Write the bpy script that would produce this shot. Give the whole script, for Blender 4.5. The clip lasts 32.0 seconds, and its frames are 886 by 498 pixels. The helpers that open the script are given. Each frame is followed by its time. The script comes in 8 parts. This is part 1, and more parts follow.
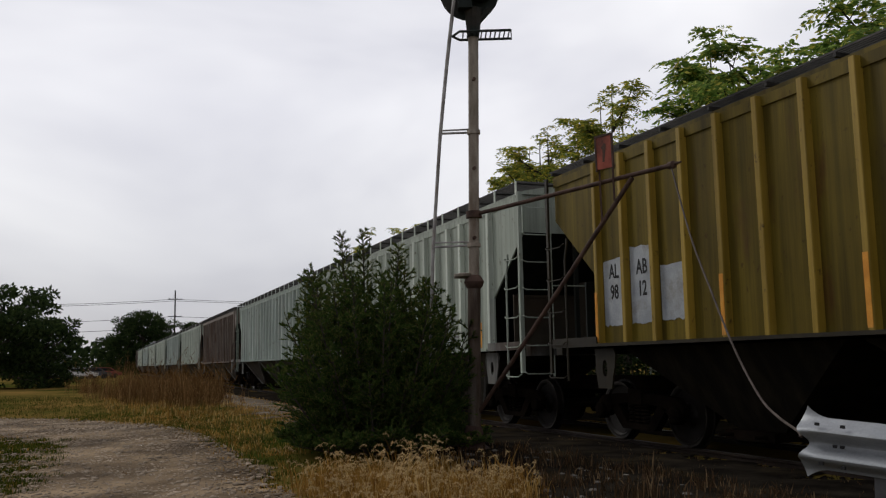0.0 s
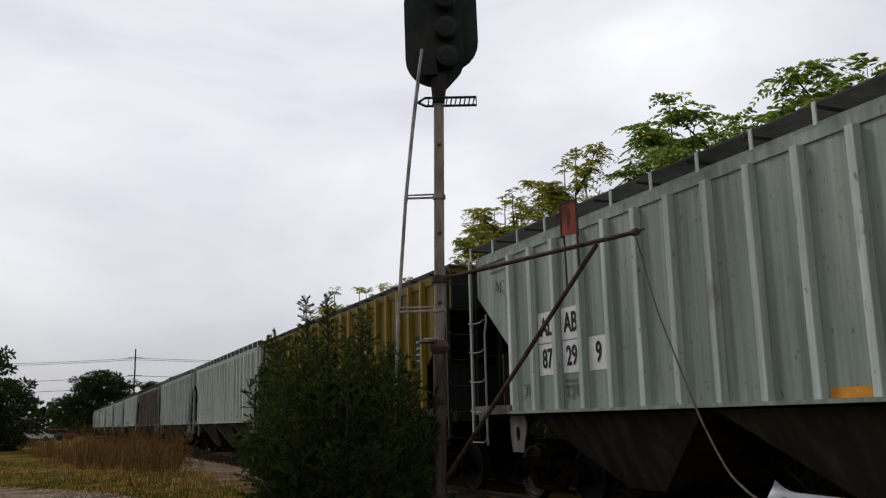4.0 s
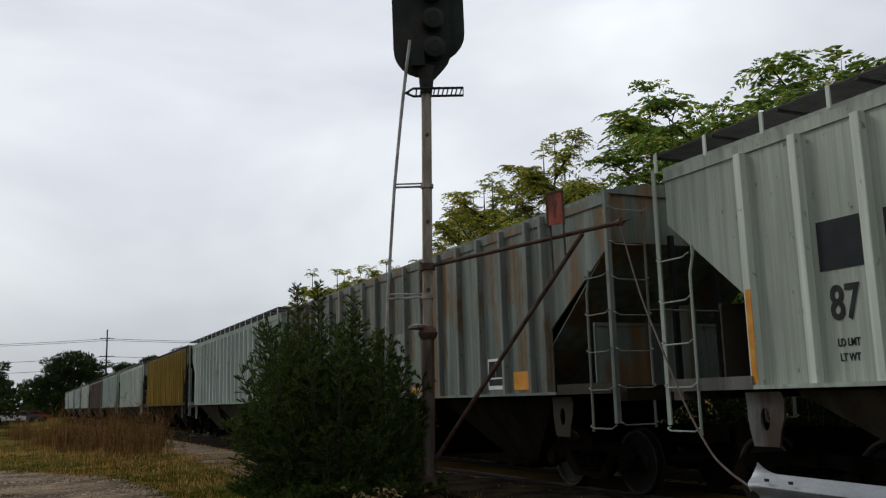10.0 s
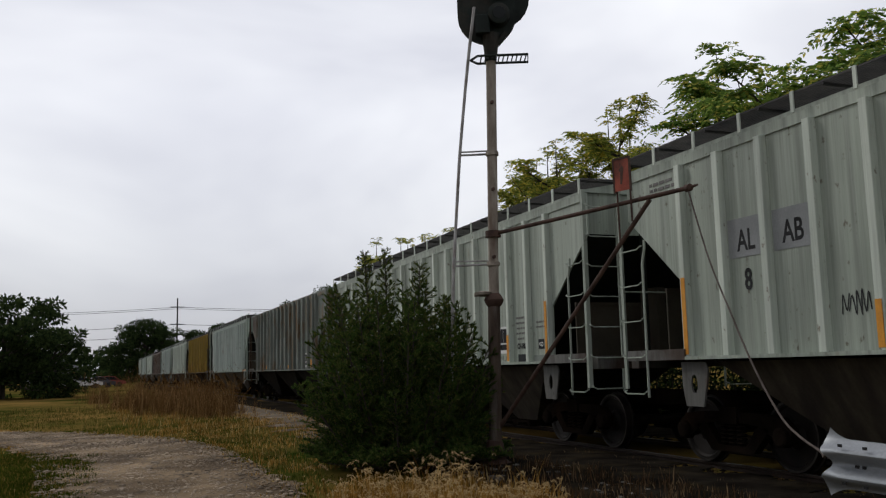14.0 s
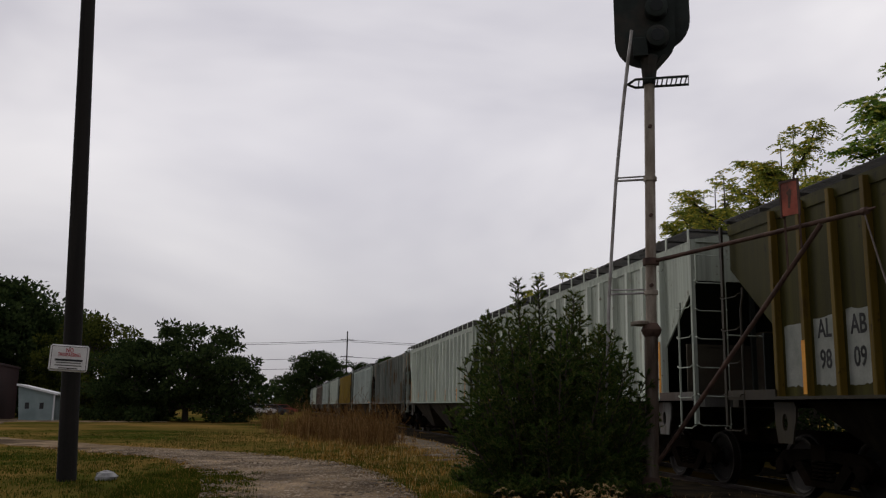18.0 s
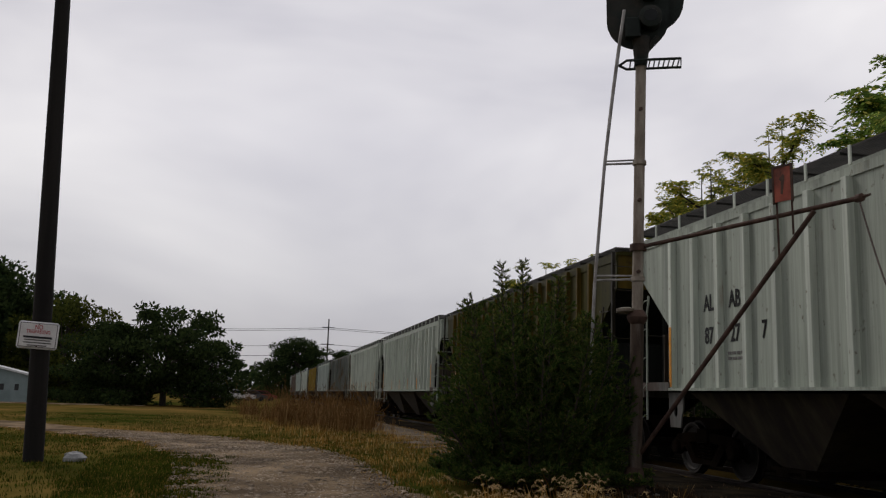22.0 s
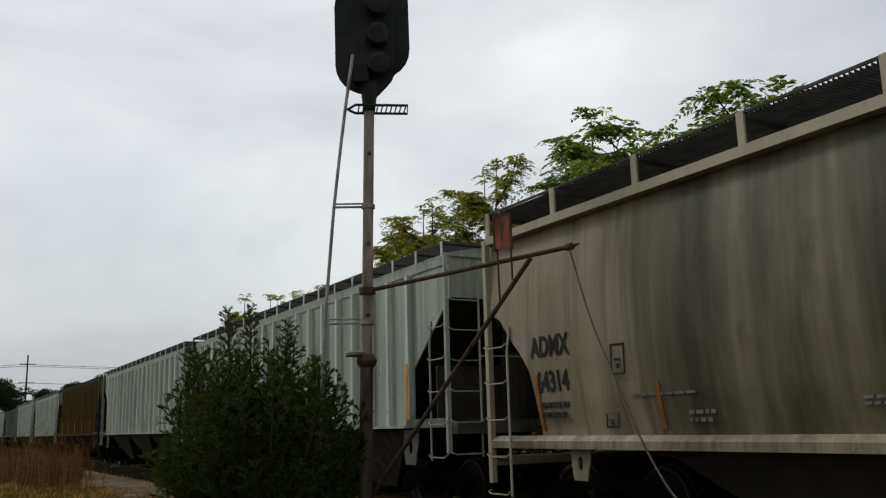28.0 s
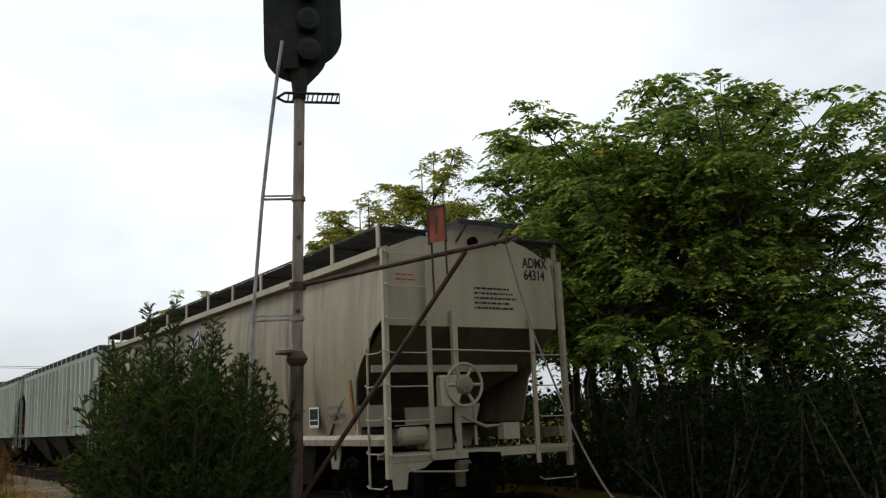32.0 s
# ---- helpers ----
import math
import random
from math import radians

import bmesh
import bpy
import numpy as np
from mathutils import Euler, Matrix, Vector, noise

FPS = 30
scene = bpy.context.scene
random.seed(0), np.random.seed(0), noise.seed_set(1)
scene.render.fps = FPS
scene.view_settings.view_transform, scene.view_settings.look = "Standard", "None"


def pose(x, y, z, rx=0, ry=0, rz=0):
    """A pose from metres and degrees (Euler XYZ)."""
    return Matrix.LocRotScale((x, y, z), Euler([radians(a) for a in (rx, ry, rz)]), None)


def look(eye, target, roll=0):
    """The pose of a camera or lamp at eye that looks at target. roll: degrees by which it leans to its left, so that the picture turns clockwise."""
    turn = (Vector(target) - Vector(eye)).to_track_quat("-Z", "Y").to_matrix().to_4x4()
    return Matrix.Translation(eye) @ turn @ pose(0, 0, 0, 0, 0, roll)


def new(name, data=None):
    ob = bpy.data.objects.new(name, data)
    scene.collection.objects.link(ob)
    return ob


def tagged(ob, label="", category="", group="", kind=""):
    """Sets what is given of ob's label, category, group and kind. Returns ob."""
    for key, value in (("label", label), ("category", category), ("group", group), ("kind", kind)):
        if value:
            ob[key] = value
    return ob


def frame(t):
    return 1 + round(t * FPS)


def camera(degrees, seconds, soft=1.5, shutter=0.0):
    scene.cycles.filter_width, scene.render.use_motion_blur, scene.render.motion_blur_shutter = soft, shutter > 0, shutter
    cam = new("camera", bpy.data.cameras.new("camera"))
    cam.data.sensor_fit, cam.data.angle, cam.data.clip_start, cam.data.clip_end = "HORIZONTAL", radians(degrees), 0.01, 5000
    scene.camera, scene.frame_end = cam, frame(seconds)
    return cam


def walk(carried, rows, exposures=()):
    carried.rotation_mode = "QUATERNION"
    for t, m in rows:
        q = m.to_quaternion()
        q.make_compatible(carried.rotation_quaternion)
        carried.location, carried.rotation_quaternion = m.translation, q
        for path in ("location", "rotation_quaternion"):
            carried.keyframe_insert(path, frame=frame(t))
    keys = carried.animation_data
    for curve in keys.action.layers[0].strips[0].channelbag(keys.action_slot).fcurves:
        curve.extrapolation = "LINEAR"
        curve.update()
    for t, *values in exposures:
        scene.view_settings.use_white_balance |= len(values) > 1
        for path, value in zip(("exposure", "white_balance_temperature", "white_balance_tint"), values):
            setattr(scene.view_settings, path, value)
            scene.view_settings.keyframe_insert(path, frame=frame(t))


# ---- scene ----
# seconds, stops, white balance
EXPOSURES = [(0.0, -0.25, 6500, 10), (1.2, -0.22, 6490, 10), (2.0, -0.12, 6480, 10), (2.8, -0.23, 6470, 10), (5.5, -0.22, 6450, 10), (7.0, -0.22, 6400, 10), (9.0, -0.26, 6300, 5), (10.5, -0.26, 6300, 7), (12.0, -0.24, 6320, 8), (13.2, -0.22, 6400, 11), (15.5, -0.24, 6300, 4), (16.5, -0.26, 6300, 4), (18.0, -0.51, 6600, 13), (20.0, -0.45, 6600, 10), (21.0, -0.46, 6550, 6), (22.0, -0.48, 6600, 12), (23.0, -0.51, 6600, 12), (24.0, -0.53, 6500, 6), (25.0, -0.53, 6500, 8), (27.5, -0.36, 6450, 4), (30.0, -0.28, 6500, 5), (31.0, 0.24, 6650, 9), (32.0, 0.11, 6400, 3)]
cam = camera(53.0, 32.0, soft=1.25)


def aim(x, y, z, yaw, pitch, roll):
    eye = Vector((x, y, z))
    a, b = radians(yaw), radians(pitch)
    return look(eye, eye + Vector((math.sin(a) * math.cos(b), math.cos(a) * math.cos(b), math.sin(b))), roll)


# seconds, eye, degrees to the right of the track, degrees up, roll
PATH = [
    (0, (0.217, -0.399, 1.364, 21.26, 7.26, -0.98)),
    (0.5, (0.220, -0.423, 1.378, 21.42, 7.14, -1.12)),
    (1, (0.170, -0.546, 1.422, 21.71, 6.86, -1.68)),
    (1.5, (0.123, -0.718, 1.483, 22.01, 6.44, -2.33)),
    (2, (0.111, -0.833, 1.535, 22.29, 6.45, -2.78)),
    (2.5, (0.134, -0.837, 1.552, 22.63, 7.56, -2.90)),
    (3, (0.175, -0.709, 1.550, 22.90, 9.34, -2.49)),
    (3.5, (0.248, -0.366, 1.483, 23.15, 11.01, -1.54)),
    (5.5, (0.088, -0.418, 1.491, 24.70, 9.34, -1.54)),
    (6, (0.045, -0.235, 1.482, 25.00, 8.92, -1.35)),
    (6.5, (0.000, -0.031, 1.431, 24.93, 8.71, -0.89)),
    (7, (-0.007, -0.053, 1.384, 24.71, 8.78, -0.13)),
    (7.5, (-0.059, -0.191, 1.436, 24.52, 8.67, -0.78)),
    (8, (-0.104, -0.373, 1.504, 24.40, 8.61, -1.32)),
    (8.5, (-0.111, -0.498, 1.523, 24.47, 8.74, -1.50)),
    (9, (-0.104, -0.613, 1.552, 24.62, 8.86, -1.59)),
    (9.5, (-0.129, -0.572, 1.622, 25.05, 8.99, -2.36)),
    (10, (-0.098, -0.574, 1.561, 25.31, 9.52, -1.63)),
    (10.5, (-0.077, -0.306, 1.528, 25.55, 9.83, -1.27)),
    (11, (-0.081, -0.003, 1.505, 25.86, 9.78, -0.97)),
    (11.5, (-0.034, -0.097, 1.445, 25.97, 9.58, -0.25)),
    (12, (-0.069, -0.294, 1.525, 25.66, 8.55, -1.33)),
    (12.5, (-0.119, -0.502, 1.563, 24.39, 7.96, -1.83)),
    (13, (-0.171, -0.612, 1.568, 23.20, 7.76, -1.76)),
    (13.5, (-0.191, -0.654, 1.559, 22.19, 7.61, -1.63)),
    (15.5, (-0.145, -0.508, 1.451, 18.20, 8.20, -0.44)),
    (16, (-0.126, -0.508, 1.452, 17.08, 9.14, -0.43)),
    (16.5, (-0.139, -0.518, 1.430, 15.74, 10.31, -0.04)),
    (17, (-0.101, -0.550, 1.375, 14.07, 11.48, 0.50)),
    (17.5, (-0.006, -0.629, 1.366, 12.22, 11.61, 0.85)),
    (18, (0.015, -0.554, 1.386, 10.51, 10.08, 0.79)),
    (18.5, (-0.006, -0.430, 1.395, 9.09, 8.89, 0.95)),
    (19, (-0.005, -0.295, 1.412, 8.10, 8.50, 1.09)),
    (19.5, (-0.006, -0.121, 1.411, 7.60, 8.32, 1.10)),
    (20, (0.017, -0.006, 1.425, 7.64, 8.33, 1.24)),
    (20.5, (0.042, -0.026, 1.387, 8.23, 8.42, 1.52)),
    (21, (0.070, -0.164, 1.311, 9.27, 8.63, 2.13)),
    (21.5, (0.091, -0.235, 1.276, 10.39, 9.08, 2.28)),
    (22, (0.095, -0.196, 1.320, 11.61, 9.47, 1.84)),
    (22.5, (0.111, -0.219, 1.347, 12.81, 9.87, 1.67)),
    (23, (0.114, -0.229, 1.389, 14.17, 10.20, 1.01)),
    (23.5, (0.122, -0.323, 1.402, 15.43, 10.50, 0.63)),
    (24, (0.131, -0.323, 1.403, 16.68, 10.72, 0.44)),
    (24.5, (0.126, -0.173, 1.417, 18.28, 10.77, 0.26)),
    (25, (0.118, -0.054, 1.442, 20.10, 10.63, -0.03)),
    (25.5, (0.133, -0.027, 1.431, 21.89, 10.40, 0.04)),
    (27.5, (0.076, 0.006, 1.633, 28.42, 9.95, -0.97)),
    (28, (0.065, -0.032, 1.600, 29.59, 11.20, -1.52)),
    (28.5, (0.056, -0.038, 1.618, 30.16, 11.31, -2.17)),
    (29, (0.073, 0.050, 1.624, 30.48, 11.06, -2.07)),
    (29.5, (0.057, -0.102, 1.641, 30.77, 10.73, -2.53)),
    (30, (0.118, -0.038, 1.557, 32.65, 10.11, -2.41)),
    (30.5, (0.376, 0.435, 1.663, 36.69, 7.29, -1.68)),
    (31, (0.406, 0.325, 1.581, 38.59, 8.51, -2.43)),
    (31.5, (0.348, 0.278, 1.623, 36.54, 9.74, -2.64)),
    (32, (0.321, 0.233, 1.637, 33.52, 10.80, -2.33)),
]
walk(cam, [(t, aim(*row)) for t, row in PATH], exposures=EXPOSURES)


# ---- light ----
world = bpy.data.worlds.new("overcast_sky")
scene.world = world
world.use_nodes = True
wn, wl = world.node_tree.nodes, world.node_tree.links
wn.clear()
w_out = wn.new("ShaderNodeOutputWorld")
w_bg = wn.new("ShaderNodeBackground")
w_sky = wn.new("ShaderNodeTexSky")
w_sky.sky_type = "NISHITA"
w_sky.sun_disc = False
w_sky.sun_elevation = radians(40)
w_sky.sun_rotation = radians(-30)
w_dim = wn.new("ShaderNodeVectorMath")
w_dim.operation = "SCALE"
w_dim.inputs["Scale"].default_value = 0.09
wl.new(w_sky.outputs["Color"], w_dim.inputs[0])
w_tc = wn.new("ShaderNodeTexCoord")
w_map = wn.new("ShaderNodeMapping")
w_map.inputs["Scale"].default_value = (1.0, 1.0, 2.4)
wl.new(w_tc.outputs["Generated"], w_map.inputs["Vector"])
w_noise = wn.new("ShaderNodeTexNoise")
w_noise.inputs["Scale"].default_value = 1.9
w_noise.inputs["Detail"].default_value = 4.5
w_noise.inputs["Roughness"].default_value = 0.5
w_noise.inputs["Distortion"].default_value = 0.35
wl.new(w_map.outputs["Vector"], w_noise.inputs["Vector"])
w_ramp = wn.new("ShaderNodeValToRGB")
w_ramp.color_ramp.elements[0].position = 0.3
w_ramp.color_ramp.elements[0].color = (0.735, 0.735, 0.83, 1)
w_ramp.color_ramp.elements[1].position = 0.72
w_ramp.color_ramp.elements[1].color = (1.33, 1.32, 1.34, 1)
wl.new(w_noise.outputs["Fac"], w_ramp.inputs["Fac"])
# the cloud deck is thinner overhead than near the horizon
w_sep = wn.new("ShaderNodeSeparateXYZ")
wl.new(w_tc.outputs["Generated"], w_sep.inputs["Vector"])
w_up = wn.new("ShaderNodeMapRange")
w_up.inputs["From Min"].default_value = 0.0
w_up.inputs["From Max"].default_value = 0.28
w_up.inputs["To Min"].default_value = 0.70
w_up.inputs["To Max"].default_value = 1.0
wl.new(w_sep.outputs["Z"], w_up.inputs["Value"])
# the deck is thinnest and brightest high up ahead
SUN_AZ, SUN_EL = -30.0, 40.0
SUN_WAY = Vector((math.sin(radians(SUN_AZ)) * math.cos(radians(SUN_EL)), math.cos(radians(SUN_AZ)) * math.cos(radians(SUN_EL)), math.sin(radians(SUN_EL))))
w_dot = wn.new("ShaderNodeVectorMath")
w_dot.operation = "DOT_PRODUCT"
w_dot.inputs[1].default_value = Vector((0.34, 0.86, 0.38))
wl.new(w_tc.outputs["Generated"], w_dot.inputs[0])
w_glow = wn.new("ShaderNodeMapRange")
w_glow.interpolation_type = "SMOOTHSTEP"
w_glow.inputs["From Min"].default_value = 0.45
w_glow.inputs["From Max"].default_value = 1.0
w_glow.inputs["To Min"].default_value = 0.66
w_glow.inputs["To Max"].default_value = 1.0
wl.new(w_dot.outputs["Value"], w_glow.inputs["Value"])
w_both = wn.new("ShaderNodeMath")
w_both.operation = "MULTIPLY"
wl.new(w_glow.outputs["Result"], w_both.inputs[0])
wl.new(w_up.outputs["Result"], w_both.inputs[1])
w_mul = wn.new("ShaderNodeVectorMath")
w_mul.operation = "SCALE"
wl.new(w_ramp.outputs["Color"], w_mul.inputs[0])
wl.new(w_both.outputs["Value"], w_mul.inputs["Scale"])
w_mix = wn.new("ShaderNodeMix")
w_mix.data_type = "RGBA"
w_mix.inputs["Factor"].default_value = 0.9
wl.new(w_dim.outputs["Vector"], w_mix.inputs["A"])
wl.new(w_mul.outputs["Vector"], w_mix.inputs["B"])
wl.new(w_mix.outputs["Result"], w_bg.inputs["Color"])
w_bg.inputs["Strength"].default_value = 1.0
wl.new(w_bg.outputs["Background"], w_out.inputs["Surface"])

sun_data = bpy.data.lights.new("sun", "SUN")
sun_data.energy = 1.4
sun_data.angle = radians(14)
sun_data.color = (1.0, 0.97, 0.92)
sun = new("sun", sun_data)
sun.rotation_euler = SUN_WAY.to_track_quat("Z", "Y").to_euler()


# ---- materials ----
def surface(name, base, second, rough=0.8, metal=0.0, scale=6.0, fine=60.0, bump=0.2, stretch=(1, 1, 1), third=None, third_at=0.6, spread=0.12, per_object=0.0, spec=0.3, contrast=(0.35, 0.68)):
    """Two-scale noise between two or three colours, with a fine relief."""
    m = bpy.data.materials.new(name)
    m.use_nodes = True
    n, l = m.node_tree.nodes, m.node_tree.links
    b = n["Principled BSDF"]
    tc = n.new("ShaderNodeTexCoord")
    mp = n.new("ShaderNodeMapping")
    mp.inputs["Scale"].default_value = stretch
    l.new(tc.outputs["Object"], mp.inputs["Vector"])
    vec = mp.outputs["Vector"]
    info = n.new("ShaderNodeObjectInfo")
    shift = n.new("ShaderNodeVectorMath")
    shift.operation = "ADD"
    kick = n.new("ShaderNodeVectorMath")
    kick.operation = "SCALE"
    kick.inputs[0].default_value = (17.0, 31.0, 23.0)
    l.new(info.outputs["Random"], kick.inputs["Scale"])
    l.new(vec, shift.inputs[0])
    l.new(kick.outputs["Vector"], shift.inputs[1])
    vec = shift.outputs["Vector"]
    a = n.new("ShaderNodeTexNoise")
    a.inputs["Scale"].default_value = scale
    a.inputs["Detail"].default_value = 5
    l.new(vec, a.inputs["Vector"])
    f = n.new("ShaderNodeTexNoise")
    f.inputs["Scale"].default_value = fine
    f.inputs["Detail"].default_value = 4
    l.new(tc.outputs["Object"], f.inputs["Vector"])
    ramp = n.new("ShaderNodeValToRGB")
    e = ramp.color_ramp.elements
    e[0].position, e[0].color = contrast[0], (*base, 1)
    e[1].position, e[1].color = contrast[1], (*second, 1)
    l.new(a.outputs["Fac"], ramp.inputs["Fac"])
    col = ramp.outputs["Color"]
    if third:
        c = n.new("ShaderNodeTexNoise")
        c.inputs["Scale"].default_value = scale * 0.45
        c.inputs["Detail"].default_value = 6
        c.inputs["Roughness"].default_value = 0.65
        l.new(vec, c.inputs["Vector"])
        mr = n.new("ShaderNodeMapRange")
        mr.inputs["From Min"].default_value = third_at - spread
        mr.inputs["From Max"].default_value = third_at + spread
        l.new(c.outputs["Fac"], mr.inputs["Value"])
        mix = n.new("ShaderNodeMix")
        mix.data_type = "RGBA"
        l.new(mr.outputs["Result"], mix.inputs["Factor"])
        l.new(col, mix.inputs["A"])
        mix.inputs["B"].default_value = (*third, 1)
        col = mix.outputs["Result"]
    hs = n.new("ShaderNodeHueSaturation")
    grain = n.new("ShaderNodeMapRange")
    grain.inputs["To Min"].default_value, grain.inputs["To Max"].default_value = 0.78, 1.2
    l.new(f.outputs["Fac"], grain.inputs["Value"])
    val = grain.outputs["Result"]
    if per_object:
        pr = n.new("ShaderNodeMapRange")
        pr.inputs["To Min"].default_value, pr.inputs["To Max"].default_value = 1 - per_object, 1 + per_object
        l.new(info.outputs["Random"], pr.inputs["Value"])
        mul = n.new("ShaderNodeMath")
        mul.operation = "MULTIPLY"
        l.new(val, mul.inputs[0])
        l.new(pr.outputs["Result"], mul.inputs[1])
        val = mul.outputs["Value"]
    l.new(val, hs.inputs["Value"])
    l.new(col, hs.inputs["Color"])
    l.new(hs.outputs["Color"], b.inputs["Base Color"])
    b.inputs["Roughness"].default_value = rough
    b.inputs["Metallic"].default_value = metal
    b.inputs["Specular IOR Level"].default_value = spec
    if bump:
        bp = n.new("ShaderNodeBump")
        bp.inputs["Strength"].default_value = bump
        bp.inputs["Distance"].default_value = 0.02
        l.new(f.outputs["Fac"], bp.inputs["Height"])
        l.new(bp.outputs["Normal"], b.inputs["Normal"])
    return m


def car_paint(name, base, faded, rust, streak=0.5, patch=0.62, soot=None, gloss=0.3, runs=(1.28, 0.62), spots=0.75, run_scale=5.0):
    """Weathered car paint: faded areas, vertical streaks and rust patches."""
    m = bpy.data.materials.new(name)
    m.use_nodes = True
    n, l = m.node_tree.nodes, m.node_tree.links
    b = n["Principled BSDF"]
    geo = n.new("ShaderNodeTexCoord")
    info = n.new("ShaderNodeObjectInfo")
    seed = n.new("ShaderNodeVectorMath")
    seed.operation = "SCALE"
    seed.inputs[0].default_value = (3.0, 11.0, 5.0)
    l.new(info.outputs["Random"], seed.inputs["Scale"])
    add = n.new("ShaderNodeVectorMath")
    add.operation = "ADD"
    l.new(geo.outputs["Object"], add.inputs[0])
    l.new(seed.outputs["Vector"], add.inputs[1])

    def noise_at(scl, stretch, detail=5, rough=0.55):
        mp = n.new("ShaderNodeMapping")
        mp.inputs["Scale"].default_value = stretch
        l.new(add.outputs["Vector"], mp.inputs["Vector"])
        t = n.new("ShaderNodeTexNoise")
        t.inputs["Scale"].default_value = scl
        t.inputs["Detail"].default_value = detail
        t.inputs["Roughness"].default_value = rough
        l.new(mp.outputs["Vector"], t.inputs["Vector"])
        return t.outputs["Fac"]

    def ranged(v, lo, hi, a=0.0, z=1.0):
        r = n.new("ShaderNodeMapRange")
        r.inputs["From Min"].default_value, r.inputs["From Max"].default_value = lo, hi
        r.inputs["To Min"].default_value, r.inputs["To Max"].default_value = a, z
        l.new(v, r.inputs["Value"])
        return r.outputs["Result"]

    def mixed(fac, a, bcol):
        x = n.new("ShaderNodeMix")
        x.data_type = "RGBA"
        l.new(fac, x.inputs["Factor"])
        if isinstance(a, tuple):
            x.inputs["A"].default_value = (*a, 1)
        else:
            l.new(a, x.inputs["A"])
        x.inputs["B"].default_value = (*bcol, 1)
        return x.outputs["Result"]

    col = mixed(ranged(noise_at(0.9, (1, 1, 0.6)), 0.35, 0.68), base, faded)
    grime = tuple(0.45 * c for c in base)
    col = mixed(ranged(noise_at(2.2, (1, 1.6, 0.10), 6), 0.48, 0.72, 0.0, streak), col, grime)
    col = mixed(ranged(noise_at(1.1, (1, 1.0, 0.35), 8, 0.62), patch, patch + 0.09, 0.0, 0.9), col, rust)
    col = mixed(ranged(noise_at(9.0, (1, 1, 0.7), 6, 0.6), 0.63, 0.70, 0.0, spots), col, tuple(0.6 * c for c in rust))
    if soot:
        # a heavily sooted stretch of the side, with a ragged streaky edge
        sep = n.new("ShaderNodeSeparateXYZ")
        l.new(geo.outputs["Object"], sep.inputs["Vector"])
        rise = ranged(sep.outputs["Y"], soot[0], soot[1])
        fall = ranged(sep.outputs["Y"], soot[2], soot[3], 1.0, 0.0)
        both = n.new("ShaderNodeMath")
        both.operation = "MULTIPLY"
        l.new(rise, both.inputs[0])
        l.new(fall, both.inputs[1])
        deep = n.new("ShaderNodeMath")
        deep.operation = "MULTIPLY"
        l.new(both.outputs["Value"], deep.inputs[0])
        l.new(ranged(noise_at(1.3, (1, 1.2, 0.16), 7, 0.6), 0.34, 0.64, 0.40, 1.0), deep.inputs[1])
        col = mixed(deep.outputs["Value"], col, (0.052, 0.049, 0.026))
    # narrow runs of rain-washed dirt
    hs = n.new("ShaderNodeHueSaturation")
    l.new(ranged(noise_at(run_scale, (1, 1.7, 0.045), 6, 0.7), 0.3, 0.72, *runs), hs.inputs["Value"])
    l.new(col, hs.inputs["Color"])
    l.new(hs.outputs["Color"], b.inputs["Base Color"])
    b.inputs["Roughness"].default_value = 0.52
    b.inputs["Specular IOR Level"].default_value = gloss
    bp = n.new("ShaderNodeBump")
    bp.inputs["Strength"].default_value = 0.15
    bp.inputs["Distance"].default_value = 0.02
    l.new(noise_at(1.6, (1, 1, 0.8), 2), bp.inputs["Height"])
    l.new(bp.outputs["Normal"], b.inputs["Normal"])
    return m


def leafy(name, dark, light, rough=0.55, yellow=None, share=0.75, spec=0.25):
    m = bpy.data.materials.new(name)
    m.use_nodes = True
    n, l = m.node_tree.nodes, m.node_tree.links
    b = n["Principled BSDF"]
    g = n.new("ShaderNodeNewGeometry")
    ramp = n.new("ShaderNodeValToRGB")
    e = ramp.color_ramp.elements
    e[0].position, e[0].color = 0.0, (*dark, 1)
    e[1].position, e[1].color = share, (*light, 1)
    if yellow:
        y = e.new(0.97)
        y.color = (*yellow, 1)
    l.new(g.outputs["Random Per Island"], ramp.inputs["Fac"])
    tc = n.new("ShaderNodeTexCoord")
    t = n.new("ShaderNodeTexNoise")
    t.inputs["Scale"].default_value = 0.9
    t.inputs["Detail"].default_value = 3
    l.new(tc.outputs["Object"], t.inputs["Vector"])
    mr = n.new("ShaderNodeMapRange")
    mr.inputs["From Min"].default_value, mr.inputs["From Max"].default_value = 0.3, 0.7
    mr.inputs["To Min"].default_value, mr.inputs["To Max"].default_value = 0.7, 1.3
    l.new(t.outputs["Fac"], mr.inputs["Value"])
    hs = n.new("ShaderNodeHueSaturation")
    l.new(mr.outputs["Result"], hs.inputs["Value"])
    l.new(ramp.outputs["Color"], hs.inputs["Color"])
    l.new(hs.outputs["Color"], b.inputs["Base Color"])
    b.inputs["Roughness"].default_value = rough
    b.inputs["Specular IOR Level"].default_value = spec
    tr = n.new("ShaderNodeBsdfTranslucent")
    l.new(hs.outputs["Color"], tr.inputs["Color"])
    ms = n.new("ShaderNodeMixShader")
    ms.inputs["Fac"].default_value = 0.38
    l.new(b.outputs["BSDF"], ms.inputs[1])
    l.new(tr.outputs["BSDF"], ms.inputs[2])
    l.new(ms.outputs["Shader"], n["Material Output"].inputs["Surface"])
    return m


